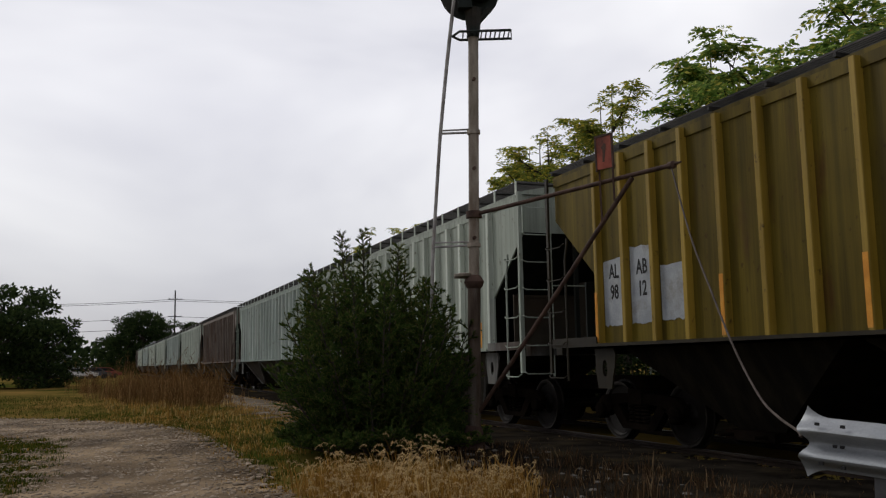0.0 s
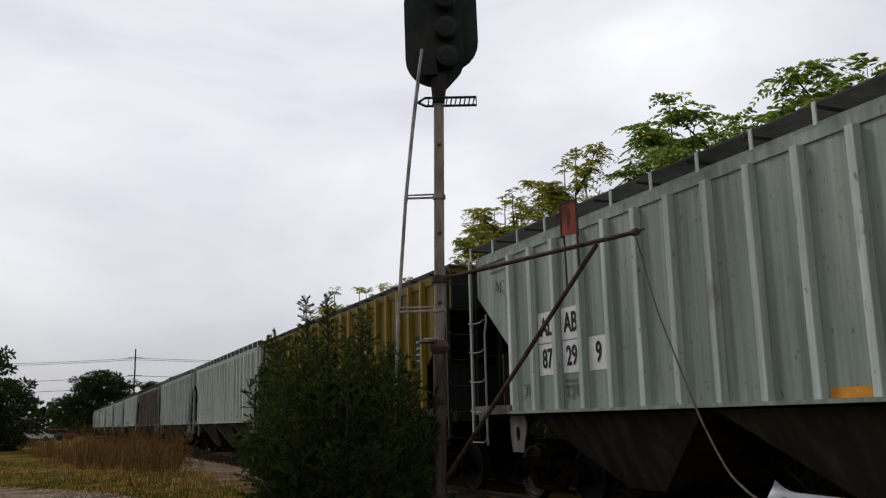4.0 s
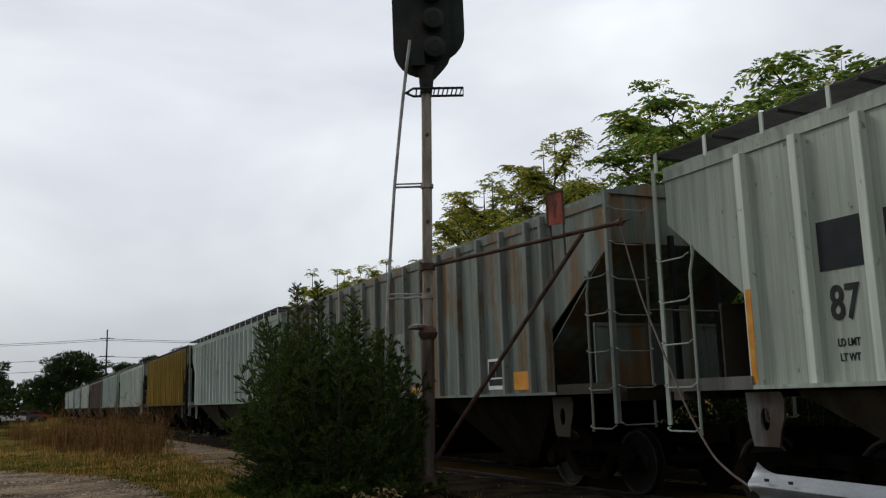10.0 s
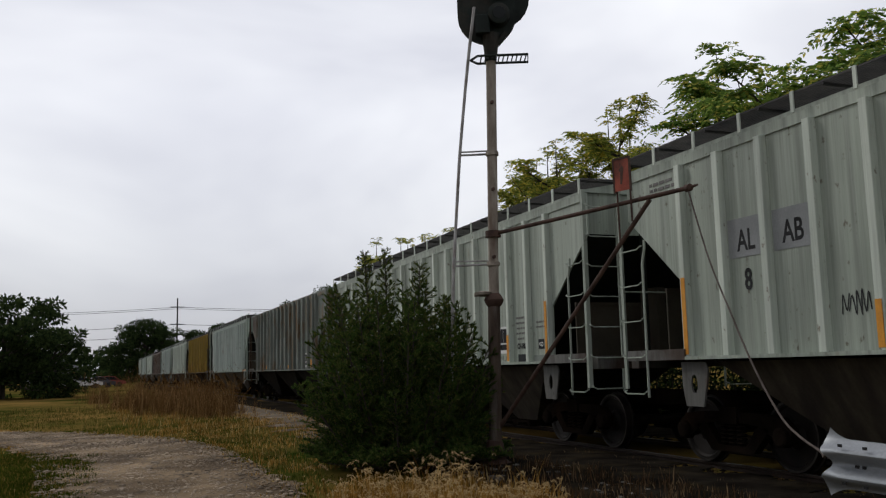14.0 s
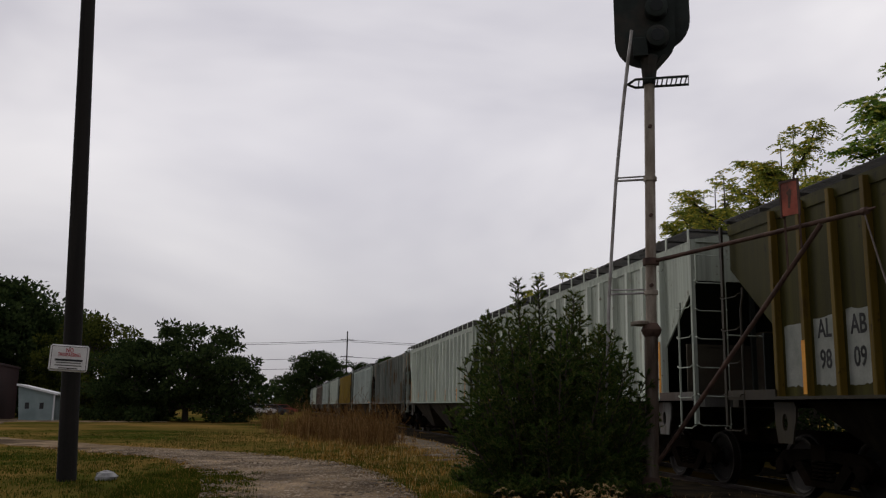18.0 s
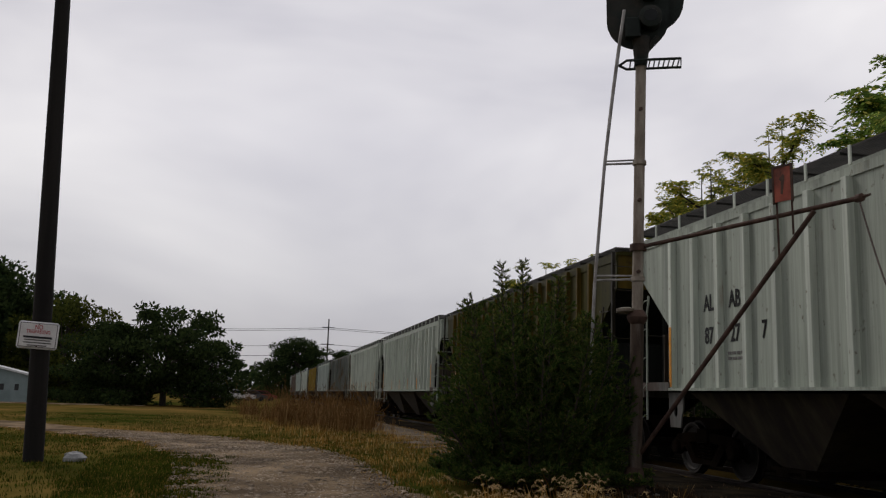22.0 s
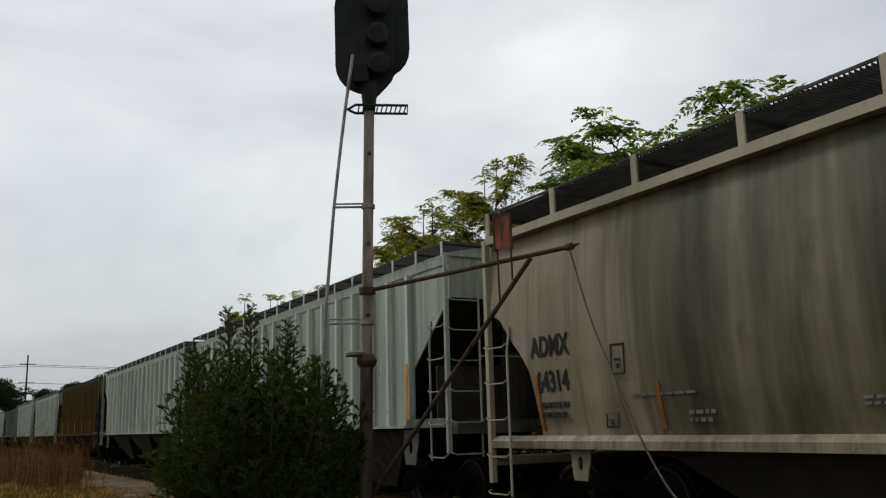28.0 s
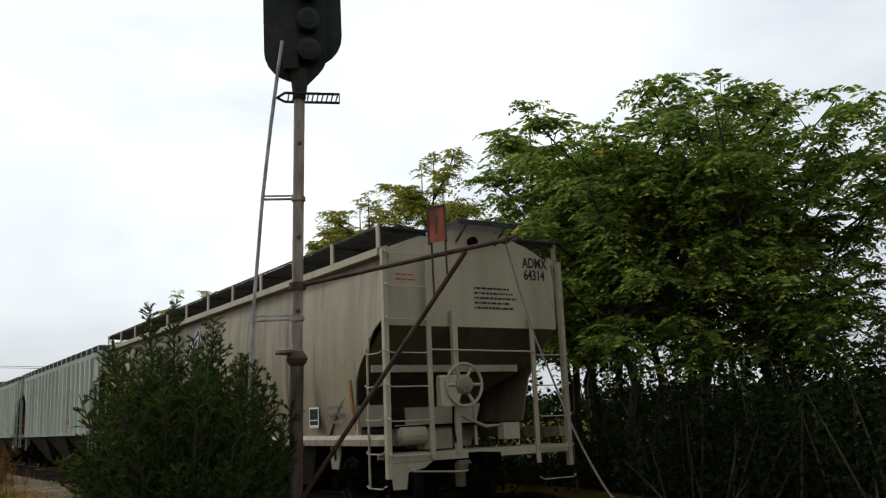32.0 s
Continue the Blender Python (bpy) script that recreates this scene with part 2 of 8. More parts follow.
GRASS = surface("mown_grass", (0.01534, 0.03068, 0.00413), (0.04248, 0.05074, 0.00826), 1.0, scale=0.35, fine=9.0, bump=0.6, third=(0.1711, 0.1062, 0.03186), third_at=0.505, spec=0.0)
GRAVEL = surface("gravel_road", (0.1104, 0.0804, 0.0528), (0.36, 0.2664, 0.1704), 1.0, scale=0.9, fine=26.0, bump=0.9, third=(0.072, 0.054, 0.0384), third_at=0.52, spread=0.10, spec=0.0)
STONE = surface("gravel_stone", (0.143, 0.1078, 0.0748), (0.462, 0.363, 0.2585), 0.9, scale=1.3, fine=30.0, bump=0.4, per_object=0.3)
# near-black track bed: shade under and beside the train is in these colours
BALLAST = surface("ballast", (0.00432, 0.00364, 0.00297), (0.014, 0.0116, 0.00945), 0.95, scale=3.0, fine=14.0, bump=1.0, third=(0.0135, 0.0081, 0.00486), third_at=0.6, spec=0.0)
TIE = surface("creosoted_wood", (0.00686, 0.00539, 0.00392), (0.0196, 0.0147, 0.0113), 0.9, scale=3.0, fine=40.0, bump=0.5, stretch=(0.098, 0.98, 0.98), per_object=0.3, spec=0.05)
RAIL = surface("rail_steel", (0.0156, 0.00936, 0.00663), (0.0312, 0.0195, 0.014), 0.7, metal=0.3, scale=5.0, fine=50.0)
RAIL_TOP = surface("worn_rail_head", (0.06, 0.05, 0.045), (0.13, 0.115, 0.10), 0.6, metal=0.6, scale=5.0, fine=50.0, bump=0.05)
# grime taken near black: the shade below the cars is part of its colour
UNDER = surface("underframe_grime_in_shade", (0.0036, 0.00288, 0.00234), (0.01222, 0.009, 0.00684), 0.85, scale=1.6, fine=25.0, bump=0.3, third=(0.0198, 0.01155, 0.0072), third_at=0.64, spec=0.0)
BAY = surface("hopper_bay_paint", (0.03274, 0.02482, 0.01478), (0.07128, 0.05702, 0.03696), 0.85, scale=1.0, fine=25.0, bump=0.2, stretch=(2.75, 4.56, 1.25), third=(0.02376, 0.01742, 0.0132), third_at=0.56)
# a darker copy of the bay paint, used below some cars
DARKBAY = surface("darker_bay_paint", (0.0088, 0.0066, 0.00385), (0.0231, 0.01815, 0.011), 0.9, scale=1.2, fine=25.0, bump=0.2, stretch=(2.75, 4.56, 1.25), third=(0.0055, 0.0044, 0.0033), third_at=0.56, spec=0.1)
WHEEL = surface("wheel_steel", (0.00735, 0.00588, 0.004704), (0.01764, 0.01323, 0.01029), 0.6, metal=0.4, scale=4.0, fine=40.0)
WHEEL_RIM = surface("worn_wheel_rim", (0.02, 0.017, 0.014), (0.10, 0.09, 0.08), 0.5, metal=0.7, scale=4.0, fine=40.0, bump=0.05)
GRATE = surface("walkway_steel", (0.03, 0.03, 0.03), (0.065, 0.06, 0.055), 0.7, metal=0.3, scale=4.0, fine=40.0)
GALV = surface("galvanised_steel", (0.213, 0.228, 0.244), (0.314, 0.328, 0.344), 0.45, metal=0.25, scale=2.5, fine=60.0, bump=0.08, third=(0.153, 0.157, 0.162), third_at=0.62, spec=0.5)
MAST = surface("silver_painted_pole", (0.1812, 0.1482, 0.1153), (0.3733, 0.3294, 0.2745), 0.7, scale=3.0, fine=40.0, bump=0.15, stretch=(2.3, 2.3, 0.575), third=(0.1263, 0.07576, 0.05051), third_at=0.60)
OLDPOLE = surface("rust_brown_pole", (0.05304, 0.03514, 0.02519), (0.1326, 0.09945, 0.07492), 0.85, scale=3.0, fine=40.0, bump=0.2, stretch=(3, 3, 0.4), third=(0.1989, 0.179, 0.1591), third_at=0.63)
LADDER = surface("weathered_ladder_paint", (0.20, 0.19, 0.18), (0.42, 0.41, 0.40), 0.7, scale=4.0, fine=40.0, third=(0.14, 0.08, 0.05), third_at=0.62)
TARGET = surface("signal_black", (0.006, 0.010, 0.008), (0.018, 0.026, 0.022), 0.75, scale=2.5, fine=30.0, third=(0.05, 0.035, 0.025), third_at=0.66)
LENS = surface("dark_signal_lens", (0.0036, 0.0054, 0.0048), (0.0072, 0.0096, 0.0084), 0.3, scale=6.0, fine=60.0, bump=0.0, spec=0.2)
RUSTY = surface("rusty_pipe", (0.045, 0.026, 0.02), (0.10, 0.058, 0.042), 0.8, scale=5.0, fine=50.0, bump=0.3)
REDSIGN = surface("faded_red_sign", (0.24, 0.05, 0.03), (0.40, 0.10, 0.06), 0.6, scale=5.0, fine=60.0, bump=0.05, third=(0.07, 0.03, 0.02), third_at=0.58)
CABLE = surface("weathered_cable", (0.036, 0.024, 0.018), (0.09, 0.069, 0.057), 0.7, scale=4.0, fine=60.0)
POLE = surface("utility_pole_wood", (0.006936, 0.005934, 0.005148), (0.0168, 0.01423, 0.01226), 0.9, scale=3.0, fine=30.0, bump=0.5, stretch=(2.21, 2.21, 0.139))
SIGNWHITE = surface("sign_white", (0.60, 0.59, 0.58), (0.72, 0.71, 0.70), 0.6, scale=4.0, fine=40.0, bump=0.03)
SIGNRED = surface("sign_red_ink", (0.35, 0.04, 0.05), (0.45, 0.08, 0.08), 0.7, scale=4.0, fine=40.0, bump=0.0)
INK = surface("black_ink", (0.018, 0.018, 0.018), (0.04, 0.04, 0.042), 0.7, scale=4.0, fine=40.0, bump=0.0, spec=0.1)
GREYINK = surface("faded_ink", (0.10, 0.095, 0.09), (0.18, 0.17, 0.16), 0.7, scale=4.0, fine=40.0, bump=0.0)
WHITEINK = surface("white_stencil_paint", (0.62, 0.61, 0.59), (0.74, 0.73, 0.71), 0.7, scale=3.0, fine=40.0, bump=0.0)
DARKPATCH = surface("dark_cover_paint", (0.02, 0.022, 0.024), (0.032, 0.034, 0.036), 0.7, scale=3.0, fine=40.0, bump=0.0, spec=0.1)
GREYPATCH = surface("grey_cover_paint", (0.24, 0.25, 0.25), (0.30, 0.31, 0.31), 0.7, scale=3.0, fine=40.0, bump=0.0, spec=0.15)
ORANGE = surface("reflective_orange", (0.55, 0.22, 0.02), (0.70, 0.32, 0.04), 0.5, scale=5.0, fine=50.0, bump=0.0, third=(0.40, 0.20, 0.06), third_at=0.62)
BLUE = surface("emblem_blue", (0.025, 0.038, 0.072), (0.038, 0.055, 0.10), 0.6, scale=5.0, fine=50.0, bump=0.0, spec=0.15)
BRICK = surface("dark_red_siding", (0.01925, 0.0055, 0.00495), (0.033, 0.00935, 0.0077), 0.85, scale=1.0, fine=20.0)
SHEDWALL = surface("pale_shed_siding", (0.17, 0.22, 0.22), (0.25, 0.31, 0.31), 0.8, scale=1.0, fine=20.0)
ROOFWHITE = surface("pale_metal_roof", (0.55, 0.56, 0.57), (0.68, 0.69, 0.70), 0.5, scale=1.0, fine=20.0)
DARKGLASS = surface("dark_glass", (0.015, 0.017, 0.02), (0.03, 0.032, 0.036), 0.1, scale=1.0, fine=10.0, bump=0.0, spec=0.6)
CARWHITE = surface("white_car_paint", (0.55, 0.55, 0.55), (0.65, 0.65, 0.65), 0.35, scale=1.0, fine=20.0, bump=0.0, spec=0.5)
CARDARK = surface("dark_car_paint", (0.03, 0.035, 0.045), (0.05, 0.055, 0.07), 0.35, scale=1.0, fine=20.0, bump=0.0, spec=0.5)
CARRED = surface("red_car_paint", (0.20, 0.03, 0.03), (0.26, 0.045, 0.04), 0.35, scale=1.0, fine=20.0, bump=0.0, spec=0.5)
TYRE = surface("tyre_rubber", (0.015, 0.015, 0.015), (0.03, 0.03, 0.03), 0.9, scale=8.0, fine=60.0)
BARK = surface("bark", (0.035, 0.028, 0.022), (0.08, 0.066, 0.052), 0.95, scale=4.0, fine=30.0, bump=0.6, stretch=(2, 2, 0.4))
LEAF = leafy("compound_leaves", (0.04896, 0.1011, 0.01958), (0.2285, 0.3346, 0.06202), yellow=(0.5549, 0.4896, 0.09792), rough=0.7, spec=0.10)
LEAF_LIGHT = leafy("yellowing_leaves", (0.0805, 0.1159, 0.01932), (0.2737, 0.314, 0.05796), yellow=(0.6118, 0.483, 0.0644), share=0.6, rough=0.7, spec=0.10)
# near-black leaves: the shade under the canopy is put into their colour
LEAF_DARK = leafy("shaded_understory_leaves", (0.0075, 0.015, 0.005), (0.0275, 0.0425, 0.0125), rough=0.95, spec=0.04)
LEAF_FAR = leafy("distant_foliage", (0.0108, 0.0216, 0.009), (0.0436, 0.0648, 0.0204), rough=0.95, spec=0.02)
LEAF_WARM = leafy("distant_yellowing_foliage", (0.02, 0.032, 0.008), (0.085, 0.095, 0.018), rough=0.95, spec=0.02)
CEDAR = leafy("cedar_sprays", (0.014, 0.036, 0.011), (0.075, 0.120, 0.026), rough=0.95, yellow=(0.17, 0.16, 0.05), spec=0.03)
CEDAR_TIP = leafy("cedar_leader_sprays", (0.017, 0.040, 0.012), (0.095, 0.130, 0.030), rough=0.95, yellow=(0.20, 0.18, 0.055), spec=0.03)
DRYGRASS = leafy("dry_seed_grass", (0.14, 0.06832, 0.01456), (0.3584, 0.2072, 0.05152), rough=0.95, spec=0.03, yellow=(0.5085, 0.3763, 0.1747))
REED = leafy("russet_reeds", (0.05175, 0.0253, 0.0092), (0.1725, 0.0943, 0.0345), rough=0.95, yellow=(0.3105, 0.2012, 0.08625), spec=0.03)
RUSSET = leafy("reddish_dull_weeds", (0.0208, 0.0156, 0.0078), (0.0975, 0.0546, 0.0286), rough=0.95, yellow=(0.247, 0.169, 0.091), share=0.8, spec=0.02)
BLADE = leafy("grass_blades", (0.01725, 0.0345, 0.00345), (0.069, 0.0782, 0.01035), rough=0.95, yellow=(0.23, 0.1437, 0.0368), share=0.82, spec=0.02)
OLIVEWEED = leafy("olive_straw_weeds", (0.0375, 0.04, 0.00875), (0.1438, 0.1125, 0.0275), rough=0.95, yellow=(0.325, 0.2125, 0.075), spec=0.02)
ROCK = surface("pale_rock", (0.22, 0.22, 0.22), (0.42, 0.42, 0.41), 0.9, scale=4.0, fine=20.0, bump=0.6)

# rib paints are lighter panel paints: light on ribs, shade between, in the colour
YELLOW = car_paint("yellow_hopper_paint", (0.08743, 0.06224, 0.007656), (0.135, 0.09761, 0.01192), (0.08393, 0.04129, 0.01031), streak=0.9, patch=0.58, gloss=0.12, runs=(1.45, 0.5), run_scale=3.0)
YELLOW_RIB = car_paint("yellow_lit_rib_paint", (0.2439, 0.1598, 0.01853), (0.3485, 0.2321, 0.03247), (0.09265, 0.04641, 0.01742), streak=0.4, patch=0.66)
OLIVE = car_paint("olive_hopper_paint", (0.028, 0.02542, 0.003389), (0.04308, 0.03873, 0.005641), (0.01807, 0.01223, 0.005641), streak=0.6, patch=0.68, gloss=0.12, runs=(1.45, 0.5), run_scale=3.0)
OLIVE_RIB = car_paint("olive_lit_rib_paint", (0.08617, 0.05674, 0.007918), (0.1187, 0.07918, 0.01187), (0.03626, 0.01979, 0.007918), streak=0.5, patch=0.66, gloss=0.12)
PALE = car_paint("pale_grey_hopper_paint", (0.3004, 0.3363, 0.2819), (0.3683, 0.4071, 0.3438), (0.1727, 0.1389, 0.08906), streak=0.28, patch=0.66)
PALE_RIB = car_paint("pale_grey_lit_rib_paint", (0.5082, 0.5553, 0.4809), (0.5869, 0.6327, 0.5497), (0.2541, 0.1839, 0.1166), streak=0.25, patch=0.63)
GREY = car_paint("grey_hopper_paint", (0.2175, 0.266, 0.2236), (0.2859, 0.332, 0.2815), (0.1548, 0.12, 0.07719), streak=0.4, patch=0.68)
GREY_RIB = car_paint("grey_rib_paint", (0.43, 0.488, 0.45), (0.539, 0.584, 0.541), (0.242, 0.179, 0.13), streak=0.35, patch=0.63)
RUSTCAR = car_paint("rust_stained_hopper_paint", (0.1251, 0.1501, 0.1295), (0.1987, 0.2208, 0.1914), (0.1545, 0.09126, 0.03974), streak=0.75, patch=0.50, gloss=0.15)
RUSTCAR_RIB = car_paint("rust_stained_rib_paint", (0.144, 0.162, 0.1416), (0.216, 0.228, 0.2016), (0.132, 0.0792, 0.036), streak=0.5, patch=0.54, gloss=0.15)
BROWNCAR = car_paint("brown_rust_hopper_paint", (0.115, 0.082, 0.062), (0.18, 0.145, 0.122), (0.085, 0.050, 0.032), streak=0.6, patch=0.55)
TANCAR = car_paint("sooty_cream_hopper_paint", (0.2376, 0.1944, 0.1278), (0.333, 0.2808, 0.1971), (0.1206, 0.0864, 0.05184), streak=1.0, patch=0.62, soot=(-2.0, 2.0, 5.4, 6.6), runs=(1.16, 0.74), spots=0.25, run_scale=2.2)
TANFRAME = car_paint("cream_frame_paint", (0.36, 0.315, 0.225), (0.44, 0.395, 0.29), (0.19, 0.13, 0.07), streak=0.25, patch=0.66, runs=(1.06, 0.9), spots=0.3, run_scale=2.0)
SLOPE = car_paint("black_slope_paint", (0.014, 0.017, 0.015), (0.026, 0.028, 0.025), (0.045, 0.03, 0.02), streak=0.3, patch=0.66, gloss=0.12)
LOCO = car_paint("dark_locomotive_paint", (0.015, 0.015, 0.017), (0.025, 0.025, 0.027), (0.03, 0.02, 0.015), streak=0.4, patch=0.7, gloss=0.12)
# much darker than the cream frame paint
TANSLOPE = car_paint("dark_tan_paint", (0.11, 0.092, 0.058), (0.165, 0.142, 0.095), (0.07, 0.05, 0.03), streak=0.5, patch=0.62, runs=(1.1, 0.85), spots=0.3, run_scale=2.0)
SKYINK = surface("pale_blue_spray_paint", (0.30, 0.42, 0.47), (0.38, 0.50, 0.54), 0.7, scale=4.0, fine=40.0, bump=0.0)
DIRT = surface("tan_dirt", (0.07875, 0.0585, 0.0375), (0.1875, 0.1462, 0.1013), 0.95, scale=1.1, fine=22.0, bump=0.8, third=(0.05625, 0.0375, 0.021), third_at=0.57, spread=0.08, spec=0.1)
# dark cinders, made darker still by shade put into the colour
CINDER = surface("shade_dark_cinder_soil", (0.007875, 0.006705, 0.005505), (0.0237, 0.0198, 0.01491), 0.95, scale=2.2, fine=18.0, bump=0.9, third=(0.03555, 0.0267, 0.01418), third_at=0.62, spec=0.0)
SEEDHEAD = leafy("pale_seed_heads", (0.26, 0.165, 0.065), (0.58, 0.44, 0.23), rough=0.8)
DARKFRAME = car_paint("dark_frame_paint", (0.01575, 0.0117, 0.0054), (0.027, 0.02025, 0.0081), (0.0135, 0.0081, 0.0045), streak=0.5, patch=0.6)
POSTSTEEL = surface("dark_post_steel", (0.06, 0.06, 0.062), (0.12, 0.12, 0.125), 0.7, metal=0.2, scale=3.0, fine=50.0, bump=0.15, third=(0.05, 0.035, 0.025), third_at=0.6)
GRIMESILL = car_paint("grimy_sill_paint", (0.102, 0.1006, 0.0918), (0.1564, 0.153, 0.1394), (0.0476, 0.02856, 0.01904), streak=0.7, patch=0.5)
TANSILL = car_paint("grimy_cream_sill_paint", (0.20, 0.165, 0.11), (0.29, 0.25, 0.18), (0.10, 0.07, 0.042), streak=0.6, patch=0.52)
CINDERSTONE = surface("grey_cinder_stone", (0.0495, 0.044, 0.0374), (0.1485, 0.1348, 0.1155), 0.9, scale=1.3, fine=30.0, bump=0.4)
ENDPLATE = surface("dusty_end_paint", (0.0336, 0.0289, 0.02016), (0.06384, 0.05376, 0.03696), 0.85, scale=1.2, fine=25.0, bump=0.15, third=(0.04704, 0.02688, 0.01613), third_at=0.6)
WORNWHITE = surface("worn_patch_paint", (0.27, 0.29, 0.31), (0.40, 0.42, 0.44), 0.8, scale=3.0, fine=40.0, bump=0.05, third=(0.16, 0.14, 0.09), third_at=0.64, spec=0.1)
OLDWHITE = surface("dingy_white_paint", (0.156, 0.168, 0.148), (0.234, 0.242, 0.218), 0.75, scale=3.0, fine=40.0, bump=0.0, spec=0.1)
RUSTPATCH = car_paint("dark_rust", (0.0375, 0.0225, 0.012), (0.0675, 0.04125, 0.021), (0.0225, 0.0135, 0.0075), streak=0.6, patch=0.55, gloss=0.2)
OLDGREY = surface("weathered_cover_paint", (0.1688, 0.1938, 0.1725), (0.2375, 0.2562, 0.2313), 0.7, scale=2.0, fine=40.0, bump=0.0, third=(0.1625, 0.125, 0.0875), third_at=0.66, spec=0.15)
OLDORANGE = surface("faded_reflective_orange", (0.2376, 0.0972, 0.01944), (0.3672, 0.162, 0.0324), 0.6, scale=5.0, fine=50.0, bump=0.0, third=(0.1512, 0.0756, 0.0324), third_at=0.58, spec=0.15)


# ---- mesh helpers ----
class Build:
    """Vertices and faces of one mesh."""

    def __init__(self):
        self.v, self.f = [], []

    def add(self, verts, faces):
        k = len(self.v)
        self.v += [tuple(p) for p in verts]
        self.f += [tuple(i + k for i in q) for q in faces]
        return self

    def box(self, x0, x1, y0, y1, z0, z1):
        c = [(x, y, z) for z in (z0, z1) for y in (y0, y1) for x in (x0, x1)]
        return self.add(c, [(0, 2, 3, 1), (4, 5, 7, 6), (0, 1, 5, 4), (2, 6, 7, 3), (0, 4, 6, 2), (1, 3, 7, 5)])

    def chamfered(self, x0, x1, y0, y1, z0, z1, c):
        """A box with its upright and top edges cut off."""
        ring = lambda a, z: [(x0 + a + c, y0 + a, z), (x1 - a - c, y0 + a, z), (x1 - a, y0 + a + c, z), (x1 - a, y1 - a - c, z), (x1 - a - c, y1 - a, z), (x0 + a + c, y1 - a, z), (x0 + a, y1 - a - c, z), (x0 + a, y0 + a + c, z)]
        v = ring(0, z0) + ring(0, z1 - c) + ring(c * 0.7, z1)
        f = [tuple(range(7, -1, -1)), tuple(range(16, 24))]
        for k in (0, 8):
            f += [(k + i, k + (i + 1) % 8, k + 8 + (i + 1) % 8, k + 8 + i) for i in range(8)]
        return self.add(v, f)

    def prism(self, outline, axis, a, b):
        """An outline in the two other axes, drawn out along axis from a to b."""
        def at(p, q, r):
            return [(r, p, q), (p, r, q), (p, q, r)][axis]
        n = len(outline)
        v = [at(p, q, a) for p, q in outline] + [at(p, q, b) for p, q in outline]
        f = [tuple(range(n - 1, -1, -1)), tuple(range(n, 2 * n))] + [(i, (i + 1) % n, n + (i + 1) % n, n + i) for i in range(n)]
        return self.add(v, f)

    def tube(self, points, radius, sides=8, cap=True):
        """A round bar along points; radius is one number or one for each point."""
        pts = [Vector(p) for p in points]
        rad = [radius] * len(pts) if isinstance(radius, (int, float)) else list(radius)
        v, f = [], []
        for i, p in enumerate(pts):
            d = (pts[min(i + 1, len(pts) - 1)] - pts[max(i - 1, 0)]).normalized()
            u = d.cross(Vector((0, 0, 1)) if abs(d.z) < 0.9 else Vector((1, 0, 0))).normalized()
            w = d.cross(u)
            for k in range(sides):
                a = 2 * math.pi * k / sides
                v.append(p + rad[i] * (math.cos(a) * u + math.sin(a) * w))
        for i in range(len(pts) - 1):
            f += [(i * sides + k, i * sides + (k + 1) % sides, (i + 1) * sides + (k + 1) % sides, (i + 1) * sides + k) for k in range(sides)]
        if cap:
            f += [tuple(range(sides - 1, -1, -1)), tuple(range((len(pts) - 1) * sides, len(pts) * sides))]
        return self.add(v, f)

    def lathe(self, profile, sides=16, axis=2, centre=(0, 0, 0)):
        """Pairs of radius and height, turned round an axis."""
        v, f = [], []
        for r, h in profile:
            for k in range(sides):
                a = 2 * math.pi * k / sides
                p = (r * math.cos(a), r * math.sin(a), h)
                p = [(p[2], p[0], p[1]), (p[1], p[2], p[0]), p][axis]
                v.append(tuple(p[i] + centre[i] for i in range(3)))
        for i in range(len(profile) - 1):
            f += [(i * sides + k, i * sides + (k + 1) % sides, (i + 1) * sides + (k + 1) % sides, (i + 1) * sides + k) for k in range(sides)]
        f += [tuple(range(sides - 1, -1, -1)), tuple(range((len(profile) - 1) * sides, len(profile) * sides))]
        return self.add(v, f)

    def mesh(self, name, material=None, smooth=False):
        m = bpy.data.meshes.new(name)
        m.from_pydata(self.v, [], self.f)
        bm = bmesh.new()
        bm.from_mesh(m)
        bmesh.ops.recalc_face_normals(bm, faces=bm.faces)
        bm.to_mesh(m)
        bm.free()
        if material:
            m.materials.append(material)
        if smooth:
            m.polygons.foreach_set("use_smooth", [True] * len(m.polygons))
            m.set_sharp_from_angle(angle=radians(40))
        return m


def part(name, data, parent, material=None, label="", at=None):
    """One mesh under a thing or under a part; a material of its own if given."""
    ob = new(name, data)
    ob.parent = parent
    if at is not None:
        ob.matrix_basis = at if isinstance(at, Matrix) else Matrix.Translation(at)
    if material:
        if not data.materials:
            data.materials.append(None)
        ob.material_slots[0].link = "OBJECT"
        ob.material_slots[0].material = material
    if label:
        tagged(ob, label)
    return ob


def thing(name, m, label, category, group="", kind=""):
    ob = new(name)
    ob.empty_display_size = 0.2
    ob.matrix_basis = m
    return tagged(ob, label, category, group, kind)


def quads_mesh(name, verts, faces, material, smooth=False):
    """A mesh from numpy arrays of corners and equal-sized faces."""
    m = bpy.data.meshes.new(name)
    k = faces.shape[1]
    m.vertices.add(len(verts))
    m.vertices.foreach_set("co", np.ascontiguousarray(verts, np.float32).ravel())
    m.loops.add(faces.size)
    m.loops.foreach_set("vertex_index", np.ascontiguousarray(faces, np.int32).ravel())
    m.polygons.add(len(faces))
    m.polygons.foreach_set("loop_start", np.arange(0, faces.size, k, dtype=np.int32))
    m.polygons.foreach_set("loop_total", np.full(len(faces), k, np.int32))
    if smooth:
        m.polygons.foreach_set("use_smooth", np.ones(len(faces), bool))
    m.materials.append(material)
    m.update(calc_edges=True)
    m.validate()
    return m


